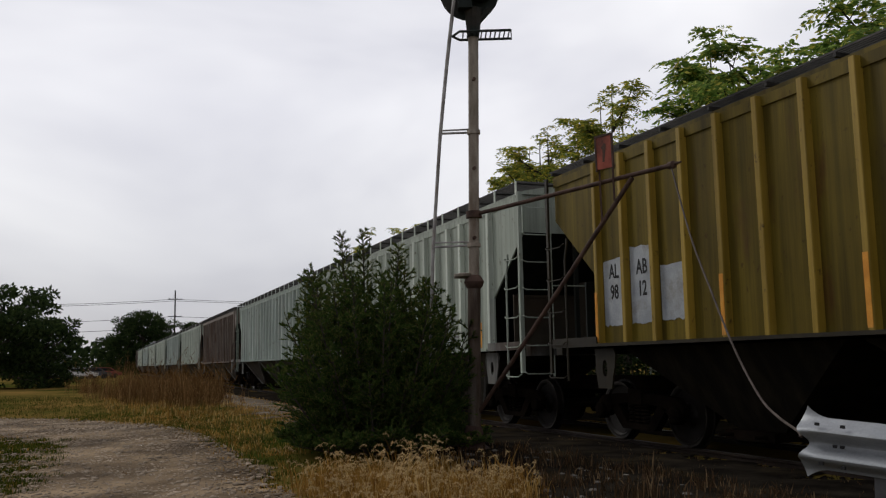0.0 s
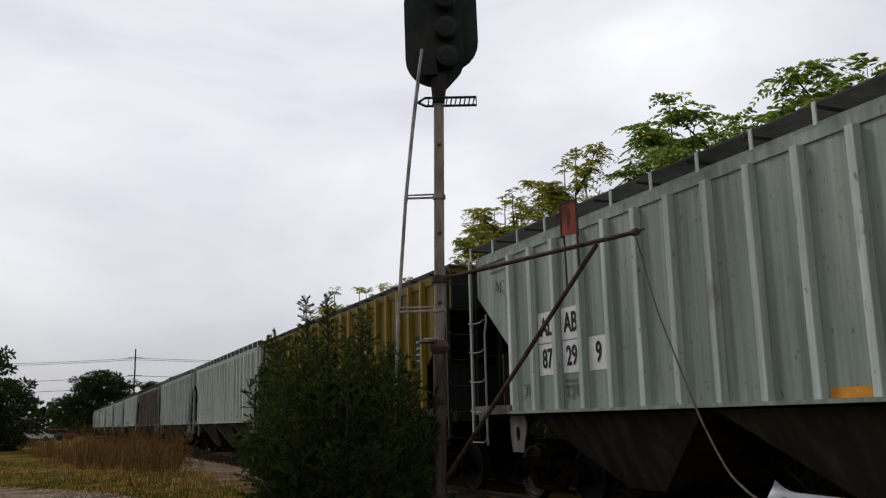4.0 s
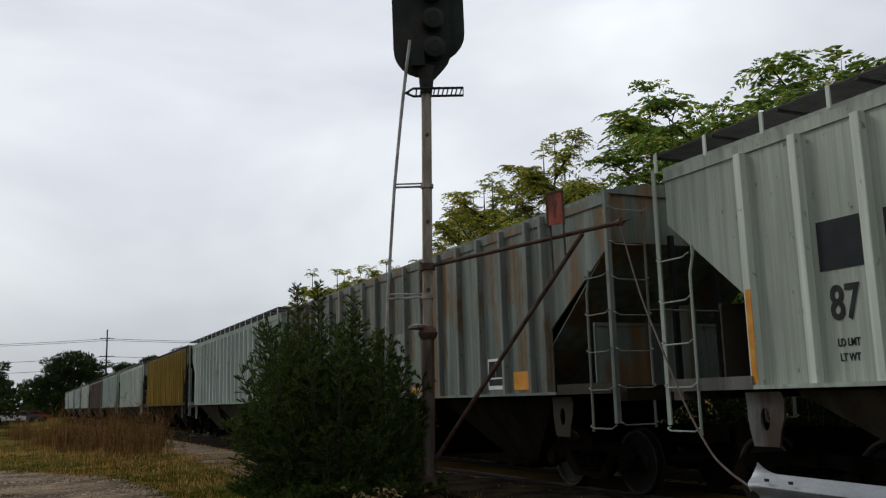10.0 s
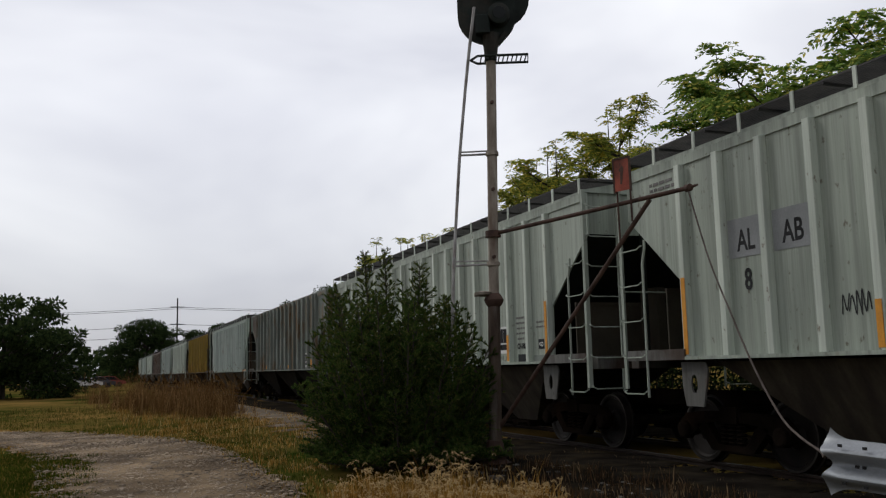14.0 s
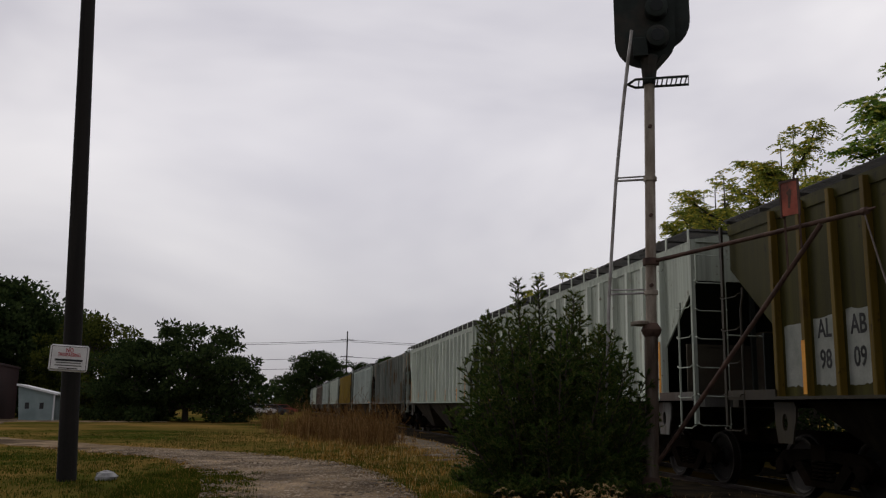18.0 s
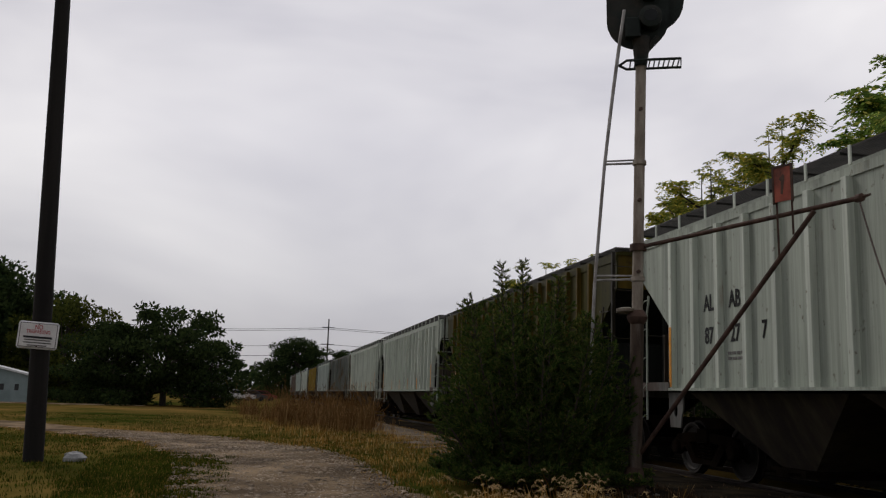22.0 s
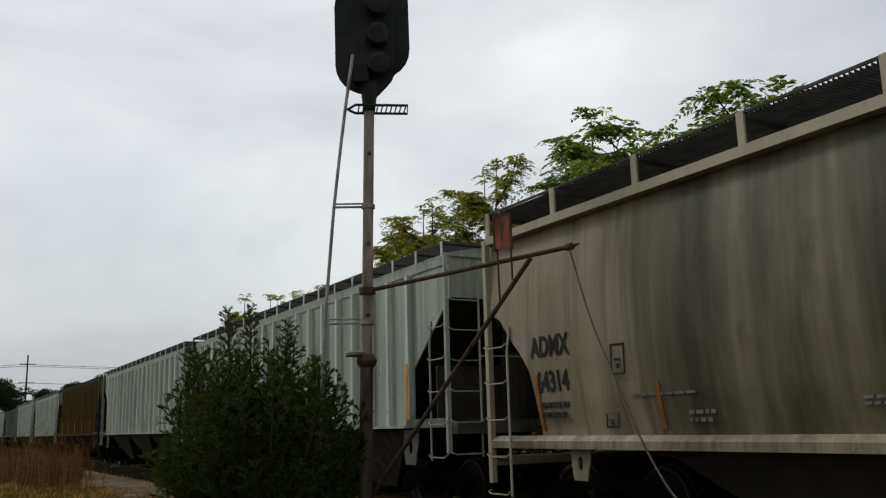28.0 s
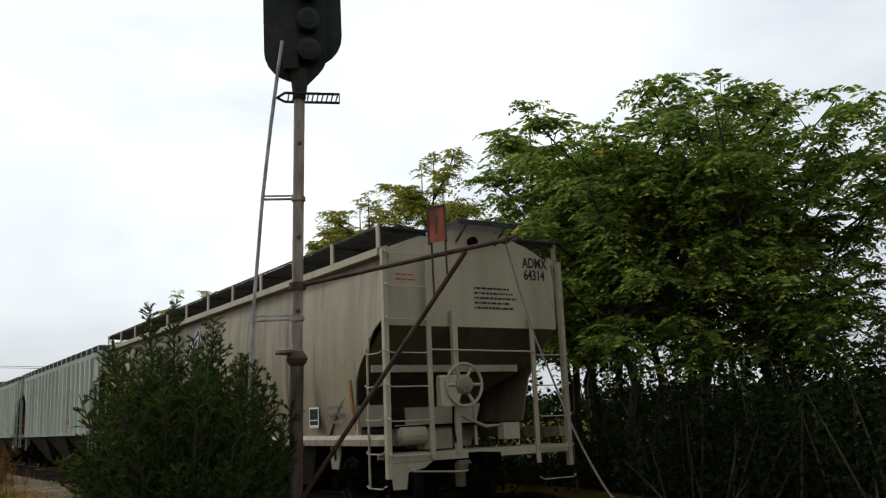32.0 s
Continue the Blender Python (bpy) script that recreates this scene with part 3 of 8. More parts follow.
def blades_mesh(name, base, tip, width, material, bend=None, rng=None):
    """Narrow bent blades from base to tip points: two quads-worth of triangles each."""
    n = len(base)
    d = tip - base
    side = np.cross(d, rng.normal(size=(n, 3)))
    side /= np.linalg.norm(side, axis=1, keepdims=True) + 1e-9
    w = np.broadcast_to(np.asarray(width, float), (n,))[:, None]
    mid = base + 0.55 * d + (bend if bend is not None else 0)
    v = np.stack([base - side * w * 0.5, base + side * w * 0.5, mid + side * w * 0.5, mid - side * w * 0.5, tip], 1).reshape(-1, 3)
    k = np.arange(n)[:, None] * 5
    f = np.concatenate([np.stack([k + 0, k + 1, k + 2], -1), np.stack([k + 0, k + 2, k + 3], -1), np.stack([k + 3, k + 2, k + 4], -1)], 1).reshape(-1, 3)
    return quads_mesh(name, v, f, material)


def leaves_mesh(name, centre, along, length, width, material, rng, fold=0.25):
    """Pointed folded leaves: four triangles each."""
    n = len(centre)
    a = along / (np.linalg.norm(along, axis=1, keepdims=True) + 1e-9)
    s = np.cross(a, rng.normal(size=(n, 3)))
    s /= np.linalg.norm(s, axis=1, keepdims=True) + 1e-9
    u = np.cross(s, a)
    L = np.broadcast_to(np.asarray(length, float), (n,))[:, None]
    W = np.broadcast_to(np.asarray(width, float), (n,))[:, None]
    v = np.stack([centre, centre + a * L * 0.45 + s * W * 0.5 + u * W * fold, centre + a * L, centre + a * L * 0.45 - s * W * 0.5 + u * W * fold], 1).reshape(-1, 3)
    k = np.arange(n)[:, None] * 4
    f = np.concatenate([np.stack([k, k + 1, k + 2], -1), np.stack([k, k + 2, k + 3], -1)], 1).reshape(-1, 3)
    return quads_mesh(name, v, f, material)


TEXTS = {}


def lettering(body, size):
    """The mesh of a word in the built-in font, centred, in its own xy plane."""
    key = (body, size)
    if key not in TEXTS:
        c = bpy.data.curves.new("lettering", "FONT")
        c.body, c.size, c.align_x, c.align_y, c.extrude, c.offset = body, size, "CENTER", "CENTER", 0.003, size * 0.018
        c.resolution_u = 3
        o = bpy.data.objects.new("lettering", c)
        scene.collection.objects.link(o)
        bpy.context.view_layer.update()
        m = bpy.data.meshes.new_from_object(o.evaluated_get(bpy.context.evaluated_depsgraph_get()))
        m.name = "lettering"
        bpy.data.objects.remove(o)
        m.transform(Matrix.Diagonal((0.74, 1, 1, 1)))
        m.materials.clear()
        m.materials.append(INK)
        TEXTS[key] = m
    return TEXTS[key]


# ---- the ground, the road and the track ----
RAIL_X, RAIL_Z = 8.92, 0.10


def step(a, b, x):
    t = np.clip((np.asarray(x, float) - a) / (b - a), 0, 1)
    return t * t * (3 - 2 * t)


def ground_height(x, y):
    x, y = np.asarray(x, float), np.asarray(y, float)
    z = 0.20 * step(6, 17, y) - 0.0135 * np.clip(5.5 - x, 0, 60) - 0.0052 * np.clip(y - 15, 0, 260)
    bed = 1 - step(1.9, 3.4, np.abs(x - RAIL_X))
    z = z * (1 - bed) + (RAIL_Z - 0.26) * bed
    approach = 0.40 * (1 - step(2.0, 5.2, y)) * step(1.5, 3.6, x) * (1 - step(5.2, 6.4, x)) * step(-14, -9, y)
    return np.maximum(z, approach) + 0.02 * np.sin(x * 0.9 + 1.3 * np.sin(y * 0.37)) * np.cos(y * 0.7) * step(2.7, 3.4, np.abs(x - RAIL_X))


def graded(edges):
    return np.unique(np.concatenate([np.arange(a, b, s) for a, b, s in edges]).round(4))


gx = graded([(-2600, -300, 230), (-300, -60, 20), (-60, -12, 2.5), (-12, 14, 0.35), (14, 60, 2.5), (60, 300, 20), (300, 2601, 230)])
gy = graded([(-1200, -60, 120), (-60, -4, 4), (-4, 45, 0.45), (45, 130, 4), (130, 400, 25), (400, 3001, 260)])
GX, GY = np.meshgrid(gx, gy)
gv = np.stack([GX, GY, ground_height(GX, GY)], -1).reshape(-1, 3)
gi = np.arange(gv.shape[0]).reshape(len(gy), len(gx))
gf = np.stack([gi[:-1, :-1], gi[:-1, 1:], gi[1:, 1:], gi[1:, :-1]], -1).reshape(-1, 4)
tagged(new("ground", quads_mesh("ground", gv, gf, GRASS, True)), "patchy mown grass ground with dry spots", "ground", kind="structure")


def smooth_line(points, steps=14):
    """A Catmull-Rom line through points."""
    p = [Vector((*q, 0)) if len(q) == 2 else Vector(q) for q in points]
    p = [2 * p[0] - p[1]] + p + [2 * p[-1] - p[-2]]
    out = []
    for i in range(1, len(p) - 2):
        for k in range(steps):
            t = k / steps
            out.append(0.5 * (2 * p[i] + t * (p[i + 1] - p[i - 1]) + t * t * (2 * p[i - 1] - 5 * p[i] + 4 * p[i + 1] - p[i + 2]) + t ** 3 * (3 * p[i] - p[i - 1] - 3 * p[i + 1] + p[i + 2])))
    return out + [p[-2]]


def strip(name, line, width, lift, material, label, category, ragged=0.25, seed=3, across=10):
    """A road surface that follows the ground, with ragged sides."""
    rng = np.random.default_rng(seed)
    coarse = np.array([(p.x, p.y) for p in line])
    n = len(coarse)
    at = np.linspace(0, n - 1, 5 * (n - 1) + 1)
    P = np.stack([np.interp(at, np.arange(n), coarse[:, k]) for k in (0, 1)], 1)
    d = np.gradient(P, axis=0)
    d /= np.linalg.norm(d, axis=1, keepdims=True)
    nrm = np.stack([d[:, 1], -d[:, 0]], 1)
    W = np.interp(np.linspace(0, 1, len(P)), np.linspace(0, 1, len(width)), width) if isinstance(width, (list, tuple)) else np.full(len(P), width)
    ease = at - np.floor(at)
    at_soft = np.floor(at) + ease * ease * (3 - 2 * ease)
    left = W / 2 + ragged * (0.45 * np.interp(at_soft, np.arange(n), rng.normal(size=n)) + 0.10 * rng.normal(size=len(P)))
    right = W / 2 + ragged * (0.45 * np.interp(at_soft, np.arange(n), rng.normal(size=n)) + 0.10 * rng.normal(size=len(P)))
    u = np.linspace(-1, 1, across)
    off = np.where(u < 0, u[None] * left[:, None], u[None] * right[:, None])
    xy = P[:, None] + nrm[:, None] * off[..., None]
    z = ground_height(xy[..., 0], xy[..., 1]) + lift * (1 - 0.75 * np.abs(u[None]) ** 6)
    v = np.concatenate([xy, z[..., None]], -1).reshape(-1, 3)
    i = np.arange(len(v)).reshape(len(P), across)
    f = np.stack([i[:-1, :-1], i[:-1, 1:], i[1:, 1:], i[1:, :-1]], -1).reshape(-1, 4)
    return tagged(new(name, quads_mesh(name, v, f, material, True)), label, category, kind="structure")


ROAD_LINE = smooth_line([(0.6, -8), (0.6, 2), (0.6, 8), (0.62, 12.0), (0.45, 15.5), (-0.1, 19.3), (-1.5, 23.2), (-4.2, 27.6), (-8.2, 32.5), (-12.6, 39), (-16.2, 50), (-18.5, 66), (-20, 88)], 16)
strip("road", ROAD_LINE, [3.2, 3.2, 3.0, 3.0, 2.6, 2.3, 2.2, 2.2], 0.035, GRAVEL, "pale gravel track bending through the grass", "gravel road", ragged=0.3)
strip("road_far", smooth_line([(-90, 60), (-40, 64), (-20, 66), (-8, 70)], 20), 3.0, 0.05, GRAVEL, "pale gravel lane before the distant trees", "gravel road", ragged=0.3, seed=9)

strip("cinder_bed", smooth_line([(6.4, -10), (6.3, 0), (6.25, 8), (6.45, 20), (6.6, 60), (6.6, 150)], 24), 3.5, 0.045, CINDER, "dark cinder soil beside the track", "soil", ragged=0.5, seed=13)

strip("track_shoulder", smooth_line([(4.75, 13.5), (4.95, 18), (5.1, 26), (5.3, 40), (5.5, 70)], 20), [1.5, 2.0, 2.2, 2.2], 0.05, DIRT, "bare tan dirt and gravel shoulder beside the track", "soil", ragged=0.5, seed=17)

# added dark sheet; its colour stands in for shade behind the train
strip("woodland_floor", smooth_line([(15.2, -14), (15.2, 0), (15.2, 20), (15.2, 60)], 20), 9.4, 0.03, CINDER, "added dark ground sheet with the shade below the trees in its colour", "soil", ragged=0.4, seed=19)

# loose stones on the gravel
rng = np.random.default_rng(11)
pebble = Build().lathe([(0.05, -0.4), (0.8, -0.25), (1.0, 0.1), (0.55, 0.5), (0.1, 0.62)], 6)
pv, n_p = np.array(pebble.v), 14000
R = np.array([(p.x, p.y) for p in ROAD_LINE])
seg = rng.integers(20, 110, n_p)
px = R[seg, 0] + rng.uniform(-1.55, 1.55, n_p)
py = R[seg, 1] + rng.uniform(-0.6, 0.6, n_p)
ps = rng.uniform(0.008, 0.026, n_p) * (1 + 1.1 * (rng.random(n_p) < 0.12))
ang = rng.uniform(0, 6.28, n_p)
co, si = np.cos(ang), np.sin(ang)
sv = pv[None] * ps[:, None, None] * np.stack([np.ones(n_p), rng.uniform(0.6, 1, n_p), rng.uniform(0.4, 0.8, n_p)], 1)[:, None]
sv = np.stack([sv[..., 0] * co[:, None] - sv[..., 1] * si[:, None] + px[:, None], sv[..., 0] * si[:, None] + sv[..., 1] * co[:, None] + py[:, None], sv[..., 2] + (ground_height(px, py) + 0.035)[:, None]], -1)
tri = np.array([(q[0], q[i], q[i + 1]) for q in pebble.f for i in range(1, len(q) - 1)])
sf = (tri[None] + np.arange(n_p)[:, None, None] * len(pv)).reshape(-1, 3)
tagged(new("loose_gravel", quads_mesh("loose_gravel", sv.reshape(-1, 3), sf, STONE)), "loose pale gravel stones on the track", "gravel", kind="stuff")

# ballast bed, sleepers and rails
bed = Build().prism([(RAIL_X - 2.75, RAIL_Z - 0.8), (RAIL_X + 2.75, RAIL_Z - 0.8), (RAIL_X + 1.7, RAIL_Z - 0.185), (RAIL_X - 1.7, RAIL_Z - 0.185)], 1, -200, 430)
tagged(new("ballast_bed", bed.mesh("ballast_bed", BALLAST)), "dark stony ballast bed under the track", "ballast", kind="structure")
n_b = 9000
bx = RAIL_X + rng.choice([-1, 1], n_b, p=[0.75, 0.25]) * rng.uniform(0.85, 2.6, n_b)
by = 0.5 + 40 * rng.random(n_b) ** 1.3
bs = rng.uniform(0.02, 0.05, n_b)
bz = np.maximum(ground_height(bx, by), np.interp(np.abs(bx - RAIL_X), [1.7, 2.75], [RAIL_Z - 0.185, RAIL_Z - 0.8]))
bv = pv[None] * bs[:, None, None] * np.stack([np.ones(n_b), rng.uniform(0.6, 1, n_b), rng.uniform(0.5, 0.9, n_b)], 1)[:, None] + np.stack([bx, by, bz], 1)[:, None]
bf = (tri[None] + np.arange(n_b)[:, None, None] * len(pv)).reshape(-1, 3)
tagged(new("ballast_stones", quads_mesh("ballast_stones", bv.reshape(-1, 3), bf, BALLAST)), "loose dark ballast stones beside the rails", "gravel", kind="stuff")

track = thing("railway_track", pose(RAIL_X, 0, 0), "single railway track with rusty rails on dark wooden ties", "railway track", kind="structure")
profile = [(-0.07, 0.0), (0.07, 0.0), (0.07, 0.015), (0.012, 0.04), (0.012, 0.12), (0.036, 0.132), (0.036, 0.165), (-0.036, 0.165), (-0.036, 0.132), (-0.012, 0.12), (-0.012, 0.04), (-0.07, 0.015)]
rail_mesh = Build().prism(profile, 1, -200, 430).mesh("rail", RAIL)
head_mesh = Build().box(-0.030, 0.030, -200, 430, 0.1655, 0.1685).mesh("rail_head", RAIL_TOP)
for s in (-1, 1):
    r = part("rail", rail_mesh, track, at=(s * 0.7525, 0, RAIL_Z - 0.1685))
    part("rail_head", head_mesh, r, label="polished running surface")
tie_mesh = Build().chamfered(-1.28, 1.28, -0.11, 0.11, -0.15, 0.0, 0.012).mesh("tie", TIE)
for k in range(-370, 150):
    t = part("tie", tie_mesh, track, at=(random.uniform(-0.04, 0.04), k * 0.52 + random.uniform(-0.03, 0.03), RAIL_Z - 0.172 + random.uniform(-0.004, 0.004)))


# ---- the train ----
LIFT = 0.43           # how far the bodies, drawn from a low rail, stand above it
WHEEL_R = 0.457
PITCH = 18.0          # length of a car over its couplers
HALF = 8.44           # from the middle of a car to its corner posts
W, SILL, EAVE = 1.62, 1.05, 3.90
RIBS, RIB0 = 20, 6.98
RIB_GAP = 2 * RIB0 / (RIBS - 1)
GRID = [RIB_GAP]      # the rib spacing of the car in hand
PANEL = -W + 0.105    # the outer face of the side sheets, behind the ribs
MESHES = {}


def shared(key, make, material=None, smooth=False):
    if key not in MESHES:
        MESHES[key] = make().mesh(key.split(":")[0], material, smooth)
    return MESHES[key]


def side_outline(foot=RIB0 + 0.06):
    """The ribbed side: the bottom corners are cut off above the bogies."""
    a, r = HALF - 0.06, foot
    return [(-r, SILL), (r, SILL), (r, 2.04), (a, 3.17), (a, EAVE), (-a, EAVE), (-a, 3.17), (-r, 2.04)]


def roof_outline():
    return [(PANEL - 0.021, EAVE - 0.029), (PANEL - 0.021, EAVE + 0.02), (-1.0, EAVE + 0.13), (-0.5, EAVE + 0.17), (0.5, EAVE + 0.17), (1.0, EAVE + 0.13), (-PANEL + 0.021, EAVE + 0.02), (-PANEL + 0.021, EAVE - 0.029)]


def narrow_rib_mesh():
    return Build().prism([(0.0, -0.048), (-0.090, -0.043), (-0.103, -0.035), (-0.103, 0.035), (-0.090, 0.043), (0.0, 0.048)], 2, SILL + 0.02, EAVE - 0.035)


def rib_mesh():
    return Build().prism([(0.0, -0.058), (-0.094, -0.056), (-0.103, -0.048), (-0.103, 0.048), (-0.094, 0.056), (0.0, 0.058)], 2, SILL + 0.02, EAVE - 0.16)


def bay_mesh():
    b = Build()
    t, o = (1.45, 2.12, SILL - 0.05), (0.80, 0.42, -0.10)
    v = [(s * t[0], u * t[1], t[2]) for u in (-1, 1) for s in (-1, 1)] + [(s * o[0], u * o[1], o[2]) for u in (-1, 1) for s in (-1, 1)]
    b.add(v, [(0, 1, 3, 2), (4, 6, 7, 5), (0, 2, 6, 4), (1, 5, 7, 3), (0, 4, 5, 1), (2, 3, 7, 6)])
    return b


def outlet_mesh():
    b = Build().box(-1.0, 1.0, -0.46, 0.46, -0.21, -0.095)
    for s in (-1, 1):
        b.tube([(-1.2, s * 0.32, -0.15), (1.2, s * 0.32, -0.15)], 0.025, 6)
    return b


def end_sheet_mesh():
    """The upright end under the roof."""
    x = W - 0.12
    y = -HALF + 0.1
    return Build().prism([(-x, 3.17), (-x, EAVE), (-1.0, EAVE + 0.11), (1.0, EAVE + 0.11), (x, EAVE), (x, 3.17)], 1, y, y + 0.03)


def slope_sheet_mesh():
    """The sheet that slopes down and inwards below the upright end."""
    x = W - 0.12
    y = -HALF + 0.1
    v = [(-x, -5.75, 1.03), (x, -5.75, 1.03), (x, y, 3.168), (-x, y, 3.168)]
    w = [(p[0], p[1] + 0.03, p[2]) for p in v]
    return Build().add(v + w, [(0, 3, 2, 1), (4, 5, 6, 7), (0, 1, 5, 4), (1, 2, 6, 5), (2, 3, 7, 6), (3, 0, 4, 7)])


def stile_mesh(z0, z1, crook=0.0):
    pts = [(0, 0, z0), (0, 0, z1)]
    if crook:
        pts = [(0, 0, z0), (0, 0, z1 - 0.35), (0.0, -crook, z1 - 0.12), (0, -crook, z1)]
    return Build().tube(pts, 0.020, 6)


def rung_mesh(length, axis):
    e = 0.05
    if axis == "y":
        return Build().tube([(0, 0, 0.05), (-e, 0, 0.03), (-e, 0.06, 0), (-e, length - 0.06, 0), (-e, length, 0.03), (0, length, 0.05)], 0.011, 5)
    return Build().tube([(0, 0, 0.05), (0, -e, 0.03), (0.06, -e, 0), (length - 0.06, -e, 0), (length, -e, 0.03), (length, 0, 0.05)], 0.011, 5)


def low_walkway_mesh():
    """A narrow grating close above the roof's edge."""
    b = Build()
    for k in range(8):
        x = -W + 0.06 + k * 0.052
        b.box(x, x + 0.018, -HALF - 0.02, HALF + 0.02, EAVE + 0.10, EAVE + 0.125)
    for k in range(17):
        y = -HALF + 0.06 + k * (2 * HALF - 0.12) / 16
        b.box(-W + 0.06, -W + 0.44, y - 0.02, y + 0.02, EAVE + 0.05, EAVE + 0.098)
    return b


def walkway_mesh():
    """Open grating: long bars on cross bearers."""
    b = Build()
    for k in range(15):
        x = -W - 0.01 + k * 0.052
        b.box(x, x + 0.018, -HALF - 0.05, HALF + 0.05, EAVE + 0.17, EAVE + 0.195)
    for k in range(17):
        y = -HALF + 0.05 + k * (2 * HALF - 0.1) / 16
        b.box(-W - 0.01, -W + 0.76, y - 0.02, y + 0.02, EAVE + 0.14, EAVE + 0.168)
    return b


def trough_mesh():
    b = Build()
    for k in range(5):
        y = -6.4 + k * 3.2
        b.chamfered(-0.45, 0.45, y - 1.45, y + 1.45, EAVE + 0.175, EAVE + 0.29, 0.04)
    return b


def bolster_mesh():
    """The plate with an oval hole between the side sill and the bogie."""
    b = Build()
    hole = [(0.30 + 0.07 * math.cos(k * math.pi / 6), 0.70 + 0.13 * math.sin(k * math.pi / 6)) for k in range(12)]
    outer = [(0.56, 0.70), (0.56, 0.86), (0.58, 1.0), (0.30, 1.0), (0.05, 1.0), (0.0, 0.9), (0.03, 0.70), (0.08, 0.58), (0.12, 0.40), (0.30, 0.40), (0.5, 0.40), (0.54, 0.58)]
    v = [(-0.015, *p) for p in outer] + [(-0.015, *p) for p in hole] + [(0.015, *p) for p in outer] + [(0.015, *p) for p in hole]
    f = []
    for k in range(12):
        j = (k + 1) % 12
        f += [(k, j, 12 + j, 12 + k), (24 + k, 36 + k, 36 + j, 24 + j), (k, 24 + k, 24 + j, j), (12 + k, 12 + j, 36 + j, 36 + k)]
    return b.add(v, f)


def bogie_mesh():
    """Cast side frames with springs and a bolster."""
    b = Build()
    for s in (-1, 1):
        x0, x1 = s * 1.0 - 0.06, s * 1.0 + 0.06
        b.prism([(-1.15, 0.52), (-0.98, 0.66), (-0.55, 0.70), (0.55, 0.70), (0.98, 0.66), (1.15, 0.52), (1.10, 0.34), (0.88, 0.34), (0.62, 0.52), (0.30, 0.56), (-0.30, 0.56), (-0.62, 0.52), (-0.88, 0.34), (-1.10, 0.34)], 0, x0, x1)
        b.prism([(-0.75, 0.50), (-0.52, 0.53), (-0.28, 0.26), (0.28, 0.26), (0.52, 0.53), (0.75, 0.50), (0.42, 0.17), (-0.42, 0.17)], 0, x0, x1)
        for k in (-0.17, 0.0, 0.17):
            for j in range(5):
                b.lathe([(0.055, 0.0), (0.075, 0.02), (0.055, 0.04)], 8, 2, (s * 1.02, k, 0.27 + j * 0.055))
        for e in (-0.99, 0.99):
            b.lathe([(0.10, -0.09), (0.13, -0.07), (0.13, 0.06), (0.07, 0.08)], 10, 0, (s * 1.05, e * 1.0, 0.42))
    b.box(-1.1, 1.1, -0.17, 0.17, 0.55, 0.78)
    return b


def wheel_mesh():
    return Build().lathe([(WHEEL_R, -0.07), (0.49, -0.065), (0.49, -0.04), (0.462, -0.035), (WHEEL_R, 0.06), (0.435, 0.07), (0.395, 0.065), (0.37, 0.03), (0.18, 0.01), (0.15, 0.05), (0.08, 0.09)], 28, 0)


def rim_mesh():
    b = Build()
    v, f = [], []
    for k in range(28):
        a = 2 * math.pi * k / 28
        for r, x in ((0.455, 0.073), (0.428, 0.073), (0.428, 0.068), (0.455, 0.068)):
            v.append((x, r * math.cos(a), r * math.sin(a)))
    for k in range(28):
        j = (k + 1) % 28
        f += [(4 * k + i, 4 * j + i, 4 * j + (i + 1) % 4, 4 * k + (i + 1) % 4) for i in range(4)]
    return b.add(v, f)


def coupler_mesh():
    b = Build().box(-0.12, 0.12, -8.62, -6.2, 0.72, 0.98)
    b.prism([(-0.10, -8.55), (0.10, -8.55), (0.13, -8.75), (0.16, -8.90), (0.05, -8.97), (0.02, -8.84), (-0.10, -8.84), (-0.14, -8.95), (-0.17, -8.80)], 2, 0.74, 0.98)
    b.tube([(0.3, -8.45, 0.72), (0.33, -8.6, 0.5), (0.28, -8.75, 0.38), (0.2, -8.85, 0.45), (0.12, -8.95, 0.62)], 0.028, 6)
    return b


def brake_wheel_mesh():
    b = Build()
    v, f = [], []
    for k in range(24):
        a = 2 * math.pi * k / 24
        for c in range(6):
            q = 2 * math.pi * c / 6
            r = 0.27 + 0.022 * math.cos(q)
            v.append((r * math.cos(a), 0.022 * math.sin(q), r * math.sin(a)))
    for k in range(24):
        j = (k + 1) % 24
        f += [(6 * k + c, 6 * j + c, 6 * j + (c + 1) % 6, 6 * k + (c + 1) % 6) for c in range(6)]
    return b.add(v, f)


def add_lettering(car, words, x=PANEL):
    """Words on the near side: text, y, z, height, ink."""
    for text, y, z, size, ink in words:
        part("lettering", lettering(text, size), car, ink, at=pose(x - 0.004, y, z, 90, 0, -90))


def add_plate(car, name, y0, y1, z0, z1, material, x=PANEL, lift=0.004, label=""):
    key = f"{name}:{round(y1 - y0, 3)}x{round(z1 - z0, 3)}"
    m = shared(key, lambda: Build().box(-0.003, 0.003, -(y1 - y0) / 2, (y1 - y0) / 2, -(z1 - z0) / 2, (z1 - z0) / 2))
    return part(name, m, car, material, label, at=(x - lift, (y0 + y1) / 2, (z0 + z1) / 2))


def worn_patch(car, y, half, z0, z1, material, seed):
    """A patch of brushed-on paint with an uneven lower edge."""
    r = random.Random(seed)
    low = [(y - half + 2 * half * k / 9, z0 + r.uniform(-0.02, 0.02)) for k in range(10)]
    high = [(y + half - 2 * half * k / 4, z1 + r.uniform(-0.02, 0.02)) for k in range(5)]
    part("stencil_patch", Build().prism(low + high, 0, PANEL - 0.006, PANEL - 0.002).mesh("stencil_patch", material), car, label="worn white painted patch")


